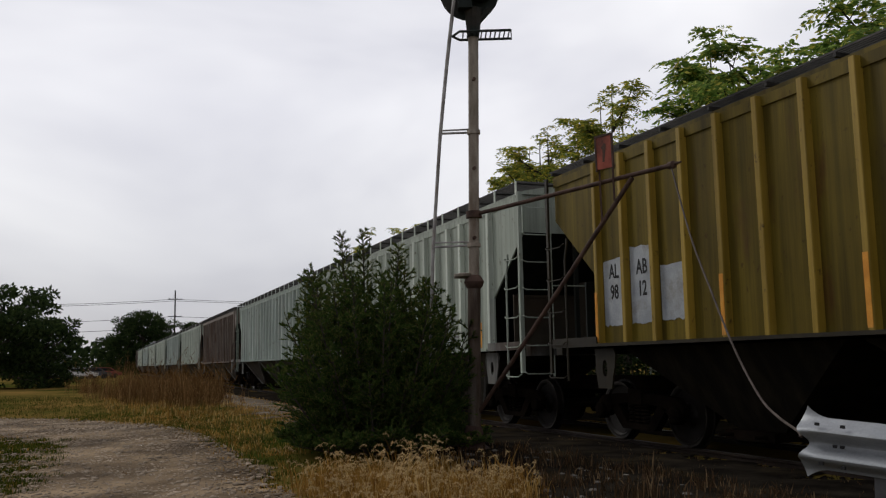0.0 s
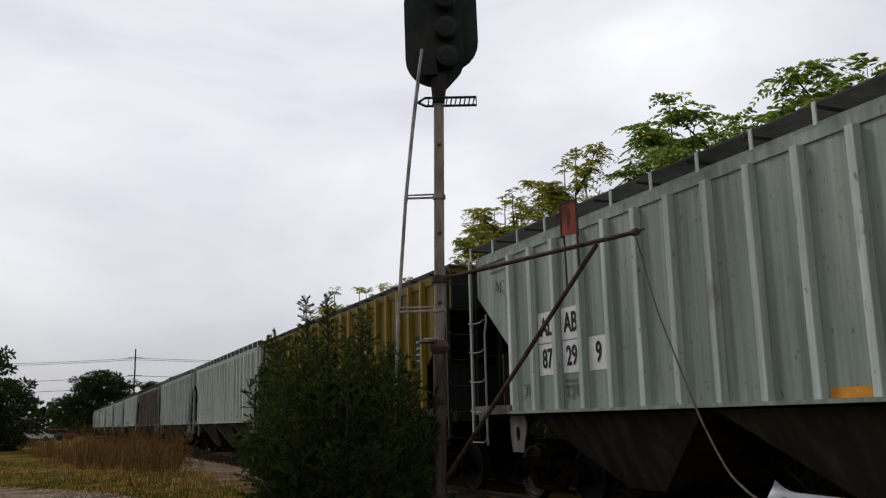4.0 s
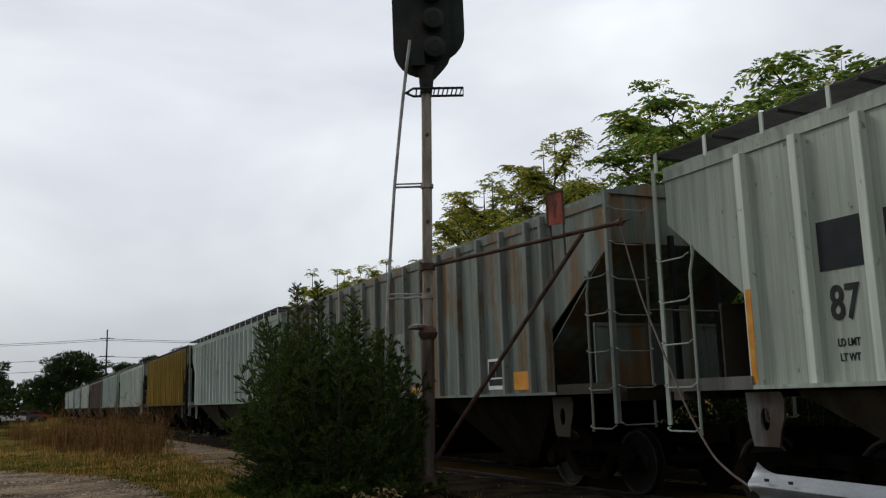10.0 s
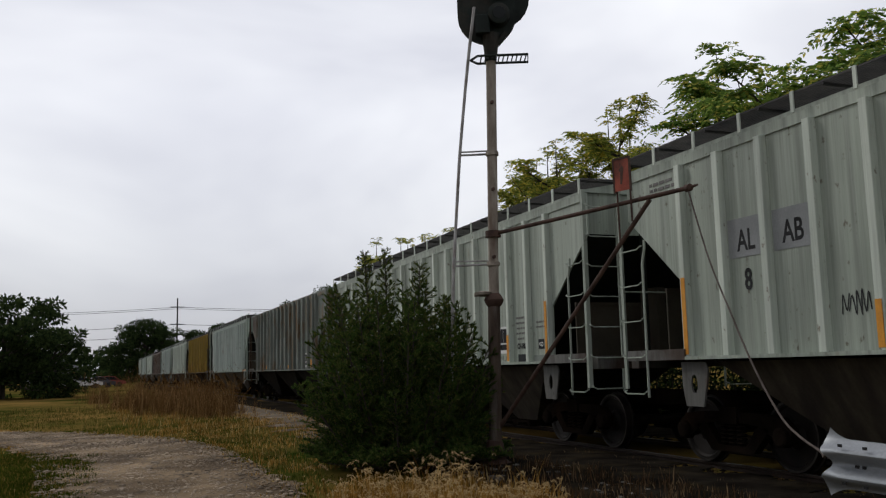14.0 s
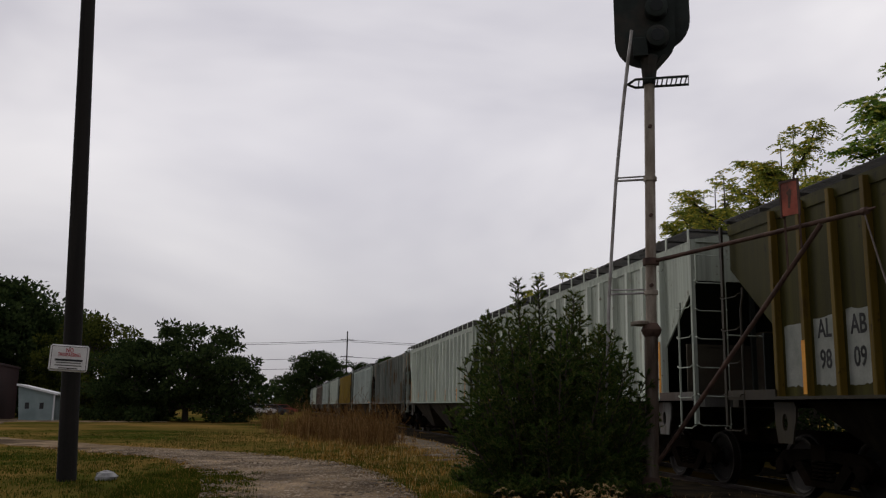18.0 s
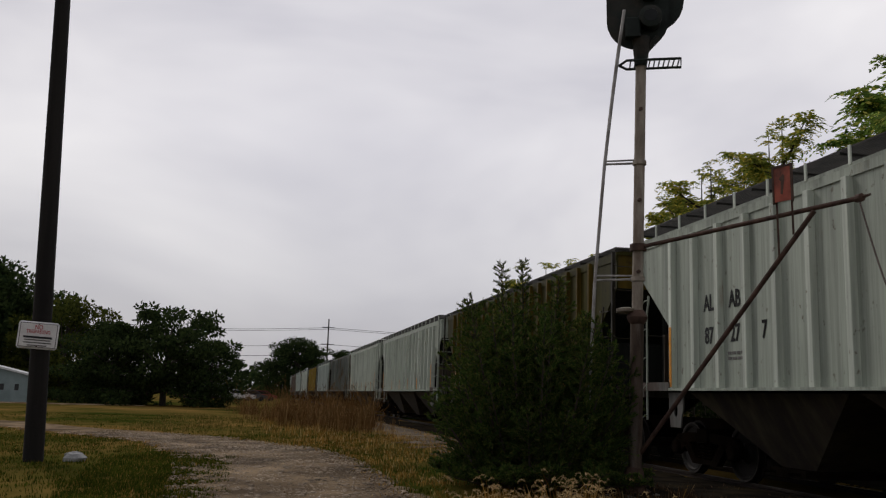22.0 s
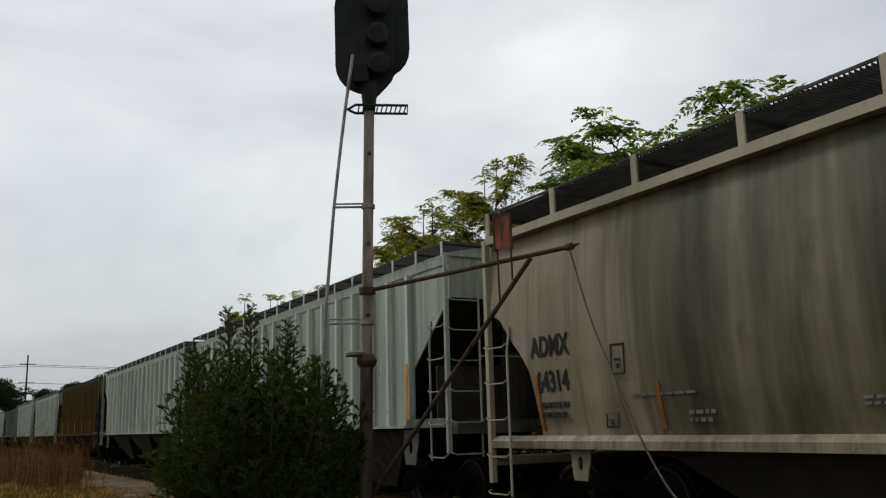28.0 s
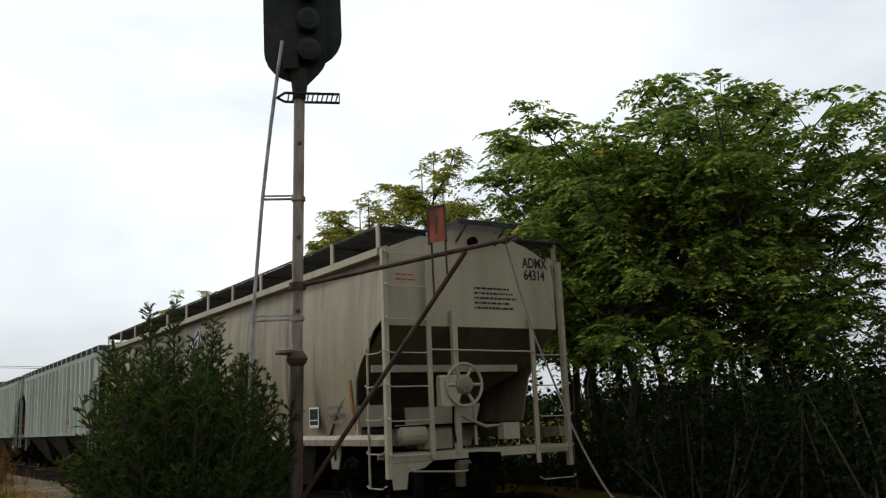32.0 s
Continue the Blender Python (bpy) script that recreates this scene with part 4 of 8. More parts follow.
def small_print(car, y, z, rows, width, material=GREYINK, height=0.045, x=PANEL, seed=1, gap=1.9):
    """Lines of writing too small to read: plain bars."""
    r = random.Random(seed)
    for k in range(rows):
        a = -width / 2
        b = Build()
        while a < width / 2 - 0.03:
            e = min(width / 2, a + r.uniform(0.05, 0.16))
            b.box(-0.003, 0.003, -e, -a, -height / 2, height / 2)
            a = e + 0.03
        part("small_print", b.mesh("small_print", material), car, at=(x - 0.004, y, z - k * height * gap))


def running_gear(car, bogie_at, detailed=True, tint=UNDER, reach=0.0):
    """Bogies with their wheelsets, and couplers; the wheelsets are returned."""
    sets = []
    for s in (-1, 1):
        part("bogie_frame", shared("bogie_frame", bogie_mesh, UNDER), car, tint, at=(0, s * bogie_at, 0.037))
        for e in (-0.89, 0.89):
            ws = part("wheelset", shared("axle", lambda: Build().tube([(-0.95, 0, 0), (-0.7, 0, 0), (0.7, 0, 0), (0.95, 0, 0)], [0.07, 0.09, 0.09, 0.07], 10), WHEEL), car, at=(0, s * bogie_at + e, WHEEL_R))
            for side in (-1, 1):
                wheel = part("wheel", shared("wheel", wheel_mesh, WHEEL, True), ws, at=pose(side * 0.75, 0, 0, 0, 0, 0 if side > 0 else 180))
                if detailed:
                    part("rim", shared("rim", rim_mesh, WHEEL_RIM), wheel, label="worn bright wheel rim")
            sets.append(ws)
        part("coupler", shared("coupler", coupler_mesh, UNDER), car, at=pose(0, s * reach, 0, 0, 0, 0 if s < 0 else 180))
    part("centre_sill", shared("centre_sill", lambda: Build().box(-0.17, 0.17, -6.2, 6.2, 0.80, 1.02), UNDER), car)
    return sets


def hopper_car(k, body, rib, label, near=True, walkway=True, frame_paint=None, end_paint=None, ribs=RIBS, dark_under=False, low_board=False, slim=False, foot=RIB0 + 0.06, slope_paint=SLOPE):
    """A ribbed covered hopper car; its origin is on the rails below its middle."""
    car = thing("hopper_car", pose(RAIL_X, 0, RAIL_Z), label, "freight car", "cars of the train")
    frame_paint = frame_paint or body
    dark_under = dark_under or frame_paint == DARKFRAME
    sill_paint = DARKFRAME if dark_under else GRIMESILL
    gap = GRID[0] = 2 * RIB0 / (ribs - 1)
    for s in (0, 180):
        turn = pose(0, 0, 0, 0, 0, s)
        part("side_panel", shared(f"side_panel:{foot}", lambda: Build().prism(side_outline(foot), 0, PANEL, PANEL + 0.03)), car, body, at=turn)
        part("end_sheet", shared("end_sheet", end_sheet_mesh), car, end_paint or body, at=turn)
        part("slope_sheet", shared("slope_sheet", slope_sheet_mesh), car, slope_paint, "near-black slope sheet" if slope_paint == SLOPE else "", at=turn)
        part("side_sill", shared("side_sill", lambda: Build().prism([(-W - 0.05, SILL - 0.02), (-W + 0.12, SILL - 0.02), (-W + 0.12, SILL + 0.02), (-W - 0.03, SILL + 0.02), (-W - 0.03, SILL + 0.025), (-W - 0.05, SILL + 0.025)], 1, -6.95, 6.95)), car, frame_paint, at=turn)
        part("top_chord", shared("top_chord", lambda: Build().box(PANEL - 0.022, PANEL - 0.001, -HALF + 0.06, HALF - 0.06, EAVE - 0.16, EAVE - 0.03)), car, body, at=turn)
        part("end_sill", shared("end_sill", lambda: Build().box(-1.5, 1.5, -HALF - 0.07, -HALF + 0.12, 0.92, 1.13)), car, sill_paint, at=turn)
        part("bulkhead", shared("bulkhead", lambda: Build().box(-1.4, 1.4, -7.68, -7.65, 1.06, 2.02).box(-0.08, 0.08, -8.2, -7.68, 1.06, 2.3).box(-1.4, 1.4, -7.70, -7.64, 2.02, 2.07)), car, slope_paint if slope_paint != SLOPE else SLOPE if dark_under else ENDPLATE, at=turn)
        part("end_platform", shared("end_platform", lambda: Build().box(-1.46, 1.46, -HALF + 0.12, -6.3, 1.04, 1.07), UNDER), car, at=turn)
        for x in (-1, 1):
            part("corner_post", shared("corner_post", lambda: Build().prism([(-0.035, -0.035), (0.035, -0.035), (0.035, -0.02), (-0.02, -0.02), (-0.02, 0.035), (-0.035, 0.035)], 2, 0.62, EAVE)), car, frame_paint, at=turn @ pose(x * (W - 0.0), -HALF, 0, 0, 0, 0 if x < 0 else 90))
    part("roof", shared("roof", lambda: Build().prism(roof_outline(), 1, -HALF + 0.05, HALF - 0.05)), car, body)
    part("hatch_trough", shared("hatch_trough", trough_mesh), car, body)
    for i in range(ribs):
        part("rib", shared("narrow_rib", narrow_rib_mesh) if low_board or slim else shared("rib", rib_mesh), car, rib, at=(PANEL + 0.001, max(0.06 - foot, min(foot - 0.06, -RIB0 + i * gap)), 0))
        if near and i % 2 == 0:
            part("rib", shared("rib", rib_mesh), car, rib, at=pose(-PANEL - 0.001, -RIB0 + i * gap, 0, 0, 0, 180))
    for i in range(3):
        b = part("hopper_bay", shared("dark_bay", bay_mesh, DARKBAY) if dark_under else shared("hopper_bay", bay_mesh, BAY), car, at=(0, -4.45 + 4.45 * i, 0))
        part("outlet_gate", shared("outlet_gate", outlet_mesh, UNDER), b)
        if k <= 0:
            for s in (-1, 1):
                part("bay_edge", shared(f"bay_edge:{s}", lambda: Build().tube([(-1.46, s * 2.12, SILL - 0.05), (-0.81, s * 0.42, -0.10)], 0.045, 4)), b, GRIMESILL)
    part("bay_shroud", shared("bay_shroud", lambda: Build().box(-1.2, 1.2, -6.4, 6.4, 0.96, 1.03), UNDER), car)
    if walkway:
        for s in (0, 180):
            part("running_board", shared("low_board", low_walkway_mesh, GRATE) if low_board else shared("running_board", walkway_mesh, GRATE), car, at=pose(0, 0, 0, 0, 0, s))
        for i in range(0 if low_board else 19 if near else 7):
            n = 18 if near else 6
            part("walkway_post", shared("walkway_post", lambda: Build().box(-0.010, 0.010, -0.025, 0.025, EAVE - 0.05, EAVE + 0.20)), car, rib, at=(-W - 0.022, -HALF + 0.06 + i * (2 * HALF - 0.12) / n, 0))
    for s in (-1, 1):
        part("bolster_plate", shared("bolster_plate", bolster_mesh), car, sill_paint, at=pose(-W + 0.10, s * (RIB0 - 0.05) - 0.28, 0))
        part("end_tie", shared("end_tie", lambda: Build().box(-0.03, 0.03, -0.70, 0.70, SILL - 0.02, SILL + 0.13)), car, sill_paint, at=(-W + 0.0, s * (RIB0 + 0.70), 0))
        if near:
            st = part("ladder_stile", shared("side_stile", lambda: stile_mesh(0.5, 2.8, 0.07)), car, frame_paint, at=pose(-W - 0.02, s * (HALF - 0.56), 0))
            for j in range(5):
                part("rung", shared("side_rung", lambda: rung_mesh(0.56, "y")), car, frame_paint, at=(-W - 0.02, s * (HALF - 0.28) - 0.28, 0.55 + j * 0.53))
    if near:
        part("ladder_stile", shared("end_stile", lambda: stile_mesh(0.55, 3.78)), car, frame_paint, at=(-W + 0.60, -HALF - 0.05, 0))
        part("ladder_stile", shared("end_stile_short", lambda: stile_mesh(0.55, 2.3)), car, frame_paint, at=(W - 0.60, -HALF - 0.05, 0))
        for j in range(7):
            part("rung", shared("end_rung", lambda: rung_mesh(0.60, "x")), car, frame_paint, at=(-W, -HALF - 0.05, 0.6 + j * 0.5))
        for j in range(4):
            part("rung", shared("end_rung", lambda: rung_mesh(0.60, "x")), car, frame_paint, at=(W - 0.60, -HALF - 0.05, 0.6 + j * 0.5))
        part("grab_rail", shared("grab_rail", lambda: Build().tube([(-W + 0.6, -HALF - 0.09, 2.18), (W - 0.6, -HALF - 0.09, 2.18)], 0.014, 6)), car, frame_paint)
        for x in (-0.45, 0.35):
            part("end_stanchion", shared("end_stanchion", lambda: Build().box(-0.04, 0.04, -0.03, 0.03, 1.1, 3.3)), car, SLOPE, at=(x, -HALF + 0.06, 0))
    return car, running_gear(car, 7.0 - 0.15, near)


def reflector_strips(car, spots, z0=SILL + 0.05, z1=SILL + 0.55, w=0.085, x=-W - 0.0):
    for y in spots:
        add_plate(car, "reflector", y - w / 2, y + w / 2, z0, z1, ORANGE, x=x, label="orange reflective strip")


def placard(car, y, z, x=PANEL, k=1.0):
    add_plate(car, "placard", y - 0.285 * k, y + 0.285 * k, z - 0.27 * k, z + 0.265 * k, WHITEINK, x=x)
    for a, b, c, d in ((0.01, 0.24, -0.06, 0.22), (-0.24, -0.01, -0.06, 0.22), (-0.24, 0.24, -0.20, -0.09)):
        add_plate(car, "placard_panel", y + a * k, y + b * k, z + c * k, z + d * k, INK, x=x, lift=0.009)


def stroke(line, w):
    """A flat painted stroke along a line in the side's plane."""
    v, f = [], []
    for i, c in enumerate(line):
        d = line[min(i + 1, len(line) - 1)] - line[max(i - 1, 0)]
        n = Vector((0, -d.z, d.y)).normalized() * w
        v += [c + n, c - n]
    for i in range(len(line) - 1):
        f.append((2 * i, 2 * i + 1, 2 * i + 3, 2 * i + 2))
    return v, f


def loops(car, y, z, pts, material=INK, w=0.016, x=PANEL):
    """A painted line through points about a spot on the side."""
    v, f = stroke(smooth_line([(x - 0.006, y + p, z + q) for p, q in pts], 5), w)
    part("graffiti", Build().add(v, f).mesh("graffiti", material), car, label="painted looping line")


def tag(car, y, z, width, height, material=INK, seed=1, w=0.01, x=PANEL):
    """A row of scribbled letter-like strokes."""
    r = random.Random(seed)
    b = Build()
    n = max(2, round(width / 0.12))
    for k in range(n):
        c = y + width / 2 - width * (k + 0.5) / n
        a0, turn, kind = r.uniform(0, 6.28), r.choice((-1, 1)), r.random()
        if kind < 0.55:      # a bowl with a tail
            q = r.uniform(0.7, 1.15)
            pts = [(c + 0.55 * q * width / n * math.cos(a0 + turn * i * 0.85), z + 0.36 * q * height * math.sin(a0 + turn * i * 0.85)) for i in range(r.randint(5, 9))]
            pts.append((c + r.uniform(-0.6, 0.6) * width / n, z - height * r.uniform(0.3, 0.6)))
        else:                # up and down strokes
            pts = [(c + width / n * (0.5 - i / 3) * r.uniform(0.5, 1.2), z + height * (0.45 if i % 2 else -0.45) * r.uniform(0.5, 1.1)) for i in range(r.randint(3, 5))]
        v, f = stroke(smooth_line([(x - 0.005 - 0.0006 * k, p, q) for p, q in pts], 5), w)
        b.add(v, f)
    part("graffiti", b.mesh("graffiti", material), car, label="painted scribble")


def mark_box(car, y, z, w, h, x=PANEL, t=0.012):
    """A thin stencilled frame round a small mark."""
    b = Build()
    for y0, y1, z0, z1 in ((-w / 2, w / 2, h / 2 - t, h / 2), (-w / 2, w / 2, -h / 2, -h / 2 + t), (-w / 2, -w / 2 + t, -h / 2 + t, h / 2 - t), (w / 2 - t, w / 2, -h / 2 + t, h / 2 - t), (-w * 0.2, w * 0.2, -h * 0.05, h * 0.02), (-w * 0.1, w * 0.1, -h * 0.3, -h * 0.15)):
        b.box(-0.003, 0.003, y0, y1, z0, z1)
    part("stencil_box", b.mesh("stencil_box", INK), car, at=(x - 0.004, y, z))


def panel_mid(i):
    """The middle of a panel between two ribs; i counts eighteenths of the side from the front."""
    n = i if i < 5 else round(0.5 + (i - 0.5) * (RIBS - 1) / 17.4)
    y = RIB0 - (n - 0.5) * RIB_GAP
    return RIB0 - (round((RIB0 - y) / GRID[0] + 0.5) - 0.5) * GRID[0] if i >= 5 else RIB0 - (i - 0.5) * GRID[0]


def rib_at(i):
    """The rib nearest to i steps from the front."""
    return RIB0 - round(RIB_GAP * i / GRID[0]) * GRID[0]


def marks(car, first, rows, z, gap, size, ink=INK, boxes=None, box=(0.30, 0.20)):
    """Stencilled marks: a word in each panel from panel first on, row above row."""
    for r, words in enumerate(rows):
        for c, word in enumerate(words):
            if not word:
                continue
            y, h = panel_mid(first + c), z - r * gap
            if boxes:
                add_plate(car, "stencil_patch", y - box[0], y + box[0], h - box[1], h + box[1], boxes)
            add_lettering(car, [(word, y, h, size, ink)], x=PANEL - 0.009 if boxes else PANEL - 0.003)


TRAIN = []      # car, offset behind the first of them, wheelsets


def put_train():
    def add(k, made, extra=0.0):
        TRAIN.append((made[0], -PITCH * k - extra, made[1]))
        return made[0]

    pale = "pale grey ribbed covered hopper car with streaked paint"
    far = [(-9, BROWNCAR, BROWNCAR, "dark brown hopper car near the head of the train"), (-8, PALE, PALE_RIB, pale), (-7, GREY, GREY_RIB, "grey ribbed covered hopper car"), (-6, PALE, PALE_RIB, pale), (-5, PALE, PALE_RIB, pale),
           (-4, GREY, GREY_RIB, "grey ribbed covered hopper car"), (-3, PALE, PALE_RIB, pale), (-2, BROWNCAR, BROWNCAR, "brown rust-covered ribbed hopper car"), (-1, GREY, GREY_RIB, "grey ribbed covered hopper car with streaks")]
    for k, a, b, label in far:
        add(k, hopper_car(k, a, b, label, near=k >= -1))

    c = add(0, hopper_car(0, PALE, PALE_RIB, "pale grey ribbed hopper car with dark end sheets"))
    placard(c, panel_mid(15), 1.55)
    reflector_strips(c, [panel_mid(17)])
    small_print(c, panel_mid(16), 1.45, 3, 0.4, seed=2)

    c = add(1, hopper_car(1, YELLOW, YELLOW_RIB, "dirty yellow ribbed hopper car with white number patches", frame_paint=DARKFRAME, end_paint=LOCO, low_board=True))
    for i in (1, 2, 3):
        worn_patch(c, panel_mid(i), 0.29, 1.32 + 0.01 * i, (2.32, 2.44, 2.1)[i - 1], WORNWHITE, 300 + i)
    marks(c, 1, [["AL", "AB"], ["98", "12"]], 2.13, 0.31, 0.30, ink=INK)
    reflector_strips(c, [rib_at(i) for i in (0, 4, 7, 11, 14, 18)], z1=SILL + 0.8, w=0.07)
    add_plate(c, "notice_plate", panel_mid(9) - 0.26, panel_mid(9) + 0.26, 1.15, 1.62, TANSLOPE)
    small_print(c, panel_mid(9), 1.56, 6, 0.4, material=OLIVE, height=0.035, seed=7)
    for i in (15, 16):
        add_plate(c, "cover_patch", panel_mid(i) - 0.2, panel_mid(i) + 0.2, 1.22, 1.55, OLIVE)
    add_plate(c, "notice_plate", panel_mid(17) - 0.17, panel_mid(17) + 0.17, 2.05, 2.75, DARKPATCH)
    small_print(c, panel_mid(17), 2.62, 4, 0.22, material=GREYPATCH, seed=5, x=PANEL - 0.005, gap=3.0)

    c = add(2, hopper_car(2, GREY, GREY_RIB, "grey ribbed hopper car with white stencilled number boxes"))
    marks(c, 2, [["AL", "AB", ""], ["87", "29", "9"]], 2.37, 0.51, 0.42, boxes=WHITEINK, box=(0.265, 0.245))
    small_print(c, panel_mid(3), 1.5, 2, 0.45, seed=3)
    small_print(c, panel_mid(1) + 0.9, 3.72, 3, 0.6, seed=4, material=GREYINK)
    tag(c, panel_mid(1) + 0.85, 3.25, 0.35, 0.3, INK, 5, 0.006)
    tag(c, panel_mid(1) + 0.5, 2.95, 0.4, 0.25, INK, 6, 0.006)
    tag(c, panel_mid(3), 1.35, 0.5, 0.3, GREYINK, 7, 0.008)
    tag(c, panel_mid(1), 1.4, 0.3, 0.25, INK, 8, 0.006)
    placard(c, panel_mid(14), 1.52)
    for i in (9, 17):
        add_plate(c, "reflector", panel_mid(i) - 0.28, panel_mid(i) + 0.28, SILL + 0.03, SILL + 0.14, ORANGE)
    small_print(c, panel_mid(16), 1.4, 2, 0.4, seed=6)
    for y in (-RIB0 - 0.35, -RIB0 - 1.0):
        add_plate(c, "reflector", y - 0.19, y + 0.19, SILL + 0.01, SILL + 0.11, ORANGE, x=-W - 0.03)
        add_plate(c, "stencil_patch", y - 0.36, y - 0.20, SILL + 0.01, SILL + 0.11, WORNWHITE, x=-W - 0.03)

    c = add(3, hopper_car(3, RUSTCAR, RUSTCAR_RIB, "dull grey-green hopper car with brown rust stains", walkway=False, frame_paint=RUSTCAR_RIB, end_paint=RUSTCAR, ribs=17, dark_under=True, slim=True, foot=6.66, slope_paint=RUSTCAR))

    def mid(i):
        return RIB0 - (i - 0.5) * GRID[0]

    for ob in c.children:
        if ob.location.y > 7.2 and ob.name.split(".")[0] in ("corner_post", "ladder_stile", "rung"):
            ob.material_slots[0].material = RUSTPATCH

    part("rust_patch", Build().prism([(6.75, 2.25), (HALF - 0.10, 3.30), (HALF - 0.10, EAVE - 0.18), (6.75, EAVE - 0.18)], 0, PANEL - 0.006, PANEL - 0.002).mesh("rust_patch", RUSTPATCH), c, label="brown rust over the front panel")
    part("rust_patch", Build().box(PANEL - 0.028, PANEL - 0.0235, 6.2, HALF - 0.08, EAVE - 0.16, EAVE - 0.035).mesh("rust_patch", RUSTPATCH), c)
    for i, h in ((2, 3.35), (3, 3.45)):
        add_plate(c, "cover_patch", mid(i) - 0.36, mid(i) + 0.36, 1.95, h, OLDGREY)
    for i, words in ((2, ("AL", "91")), (3, ("AB", "12"))):
        add_lettering(c, [(words[0], mid(i), 2.98, 0.36, INK), (words[1], mid(i), 2.46, 0.36, INK)], x=PANEL - 0.006)
        add_plate(c, "cover_patch", mid(i) - 0.16, mid(i) + 0.16, 1.78, 1.92, GREYPATCH)
        small_print(c, mid(i), 1.6, 1, 0.3, seed=70 + i)
    for i, h in ((1, 0.28), (4, 0.15), (8, 0.14), (10, 0.14), (15, 0.3)):
        add_plate(c, "reflector", mid(i) - 0.25, mid(i) + 0.25, SILL + 0.08, SILL + 0.08 + h, ORANGE)
    small_print(c, mid(4), 2.1, 4, 0.45, seed=8)
    small_print(c, mid(5), 2.2, 3, 0.45, seed=9)
    for i in (7, 8, 9):
        add_plate(c, "cover_patch", mid(i) - 0.39, mid(i) + 0.39, 1.12, 2.42 + 0.03 * (i % 2), OLDGREY)
    placard(c, mid(14), 1.42)

    c = add(4, hopper_car(4, PALE, PALE_RIB, "pale grey ribbed hopper car with dark cover patches", ribs=18))
    marks(c, 2, [["87", "36", "1"]], 1.86, 0.5, 0.50)
    mark_box(c, panel_mid(5), 2.1, 0.2, 0.27)
    mark_box(c, panel_mid(6), 1.45, 0.3, 0.3, t=0.02)
    for i in (2, 3):
        add_plate(c, "cover_patch", panel_mid(i) - 0.27, panel_mid(i) + 0.27, 2.22, 2.74, DARKPATCH)
    add_lettering(c, [("LD LMT", panel_mid(2), 1.47, 0.11, INK), ("LT WT", panel_mid(2), 1.32, 0.11, INK)])
    small_print(c, panel_mid(3), 1.47, 2, 0.42, material=INK, height=0.06, seed=10, gap=2.4)
    small_print(c, panel_mid(5), 1.6, 3, 0.5, seed=11)

    def bay_mid(i):
        return RIB0 - (i - 0.5) * GRID[0]

    add_plate(c, "cover_patch", bay_mid(9) - 0.27, bay_mid(9) + 0.27, 2.26, 3.14, GREYPATCH)
    placard(c, bay_mid(15), 1.52)
    reflector_strips(c, [RIB0 - GRID[0] * i for i in (3, 6, 9, 12, 15)])
    reflector_strips(c, [RIB0 - 0.02, -RIB0 + 0.02], z1=SILL + 1.1)
    for k, w in enumerate((0.42, 0.42, 0.36, 0.42, 0.30)):
        small_print(c, bay_mid(16), 1.92 - 0.1 * k, 1, w, height=0.035, seed=400 + k)
    add_lettering(c, [("CH-100", bay_mid(16), 1.37, 0.15, INK)])
    add_plate(c, "cover_patch", bay_mid(16) - 0.2, bay_mid(16) + 0.16, 1.08, 1.22, DARKPATCH)
    add_plate(c, "stencil_patch", bay_mid(17) - 0.11, bay_mid(17) + 0.11, 1.30, 1.48, DARKPATCH)
    tag(c, bay_mid(17), 1.39, 0.14, 0.08, WHITEINK, 71, 0.008, x=PANEL - 0.004)
    small_print(c, bay_mid(17), 1.80, 2, 0.36, height=0.03, seed=410, gap=3.0)
    add_plate(c, "stencil_patch", bay_mid(17) - 0.30, bay_mid(17) + 0.30, 1.08, 1.19, OLDGREY)
    for i in (8, 10, 13, 14):
        small_print(c, bay_mid(i), 1.30, 3, 0.24 + 0.02 * (i % 3), height=0.03, seed=420 + i)
    tag(c, bay_mid(14), 1.3, 0.3, 0.2, GREYINK, 72, 0.007)
    tag(c, bay_mid(15) - 0.05, 1.16, 0.4, 0.14, GREYINK, 73, 0.006)

    c = add(5, hopper_car(5, PALE, PALE_RIB, "pale grey ribbed hopper car with scribbled graffiti", ribs=18))
    add_plate(c, "cover_patch", panel_mid(2) - 0.33, panel_mid(2) + 0.33, 2.3, 2.8, GREYPATCH)
    add_plate(c, "cover_patch", panel_mid(3) - 0.33, panel_mid(3) + 0.33, 2.3, 2.8, GREYPATCH)
    marks(c, 2, [["AL", "AB"], ["8", ""]], 2.5, 0.5, 0.38)
    small_print(c, panel_mid(1) + 0.9, 3.6, 3, 0.6, seed=14)
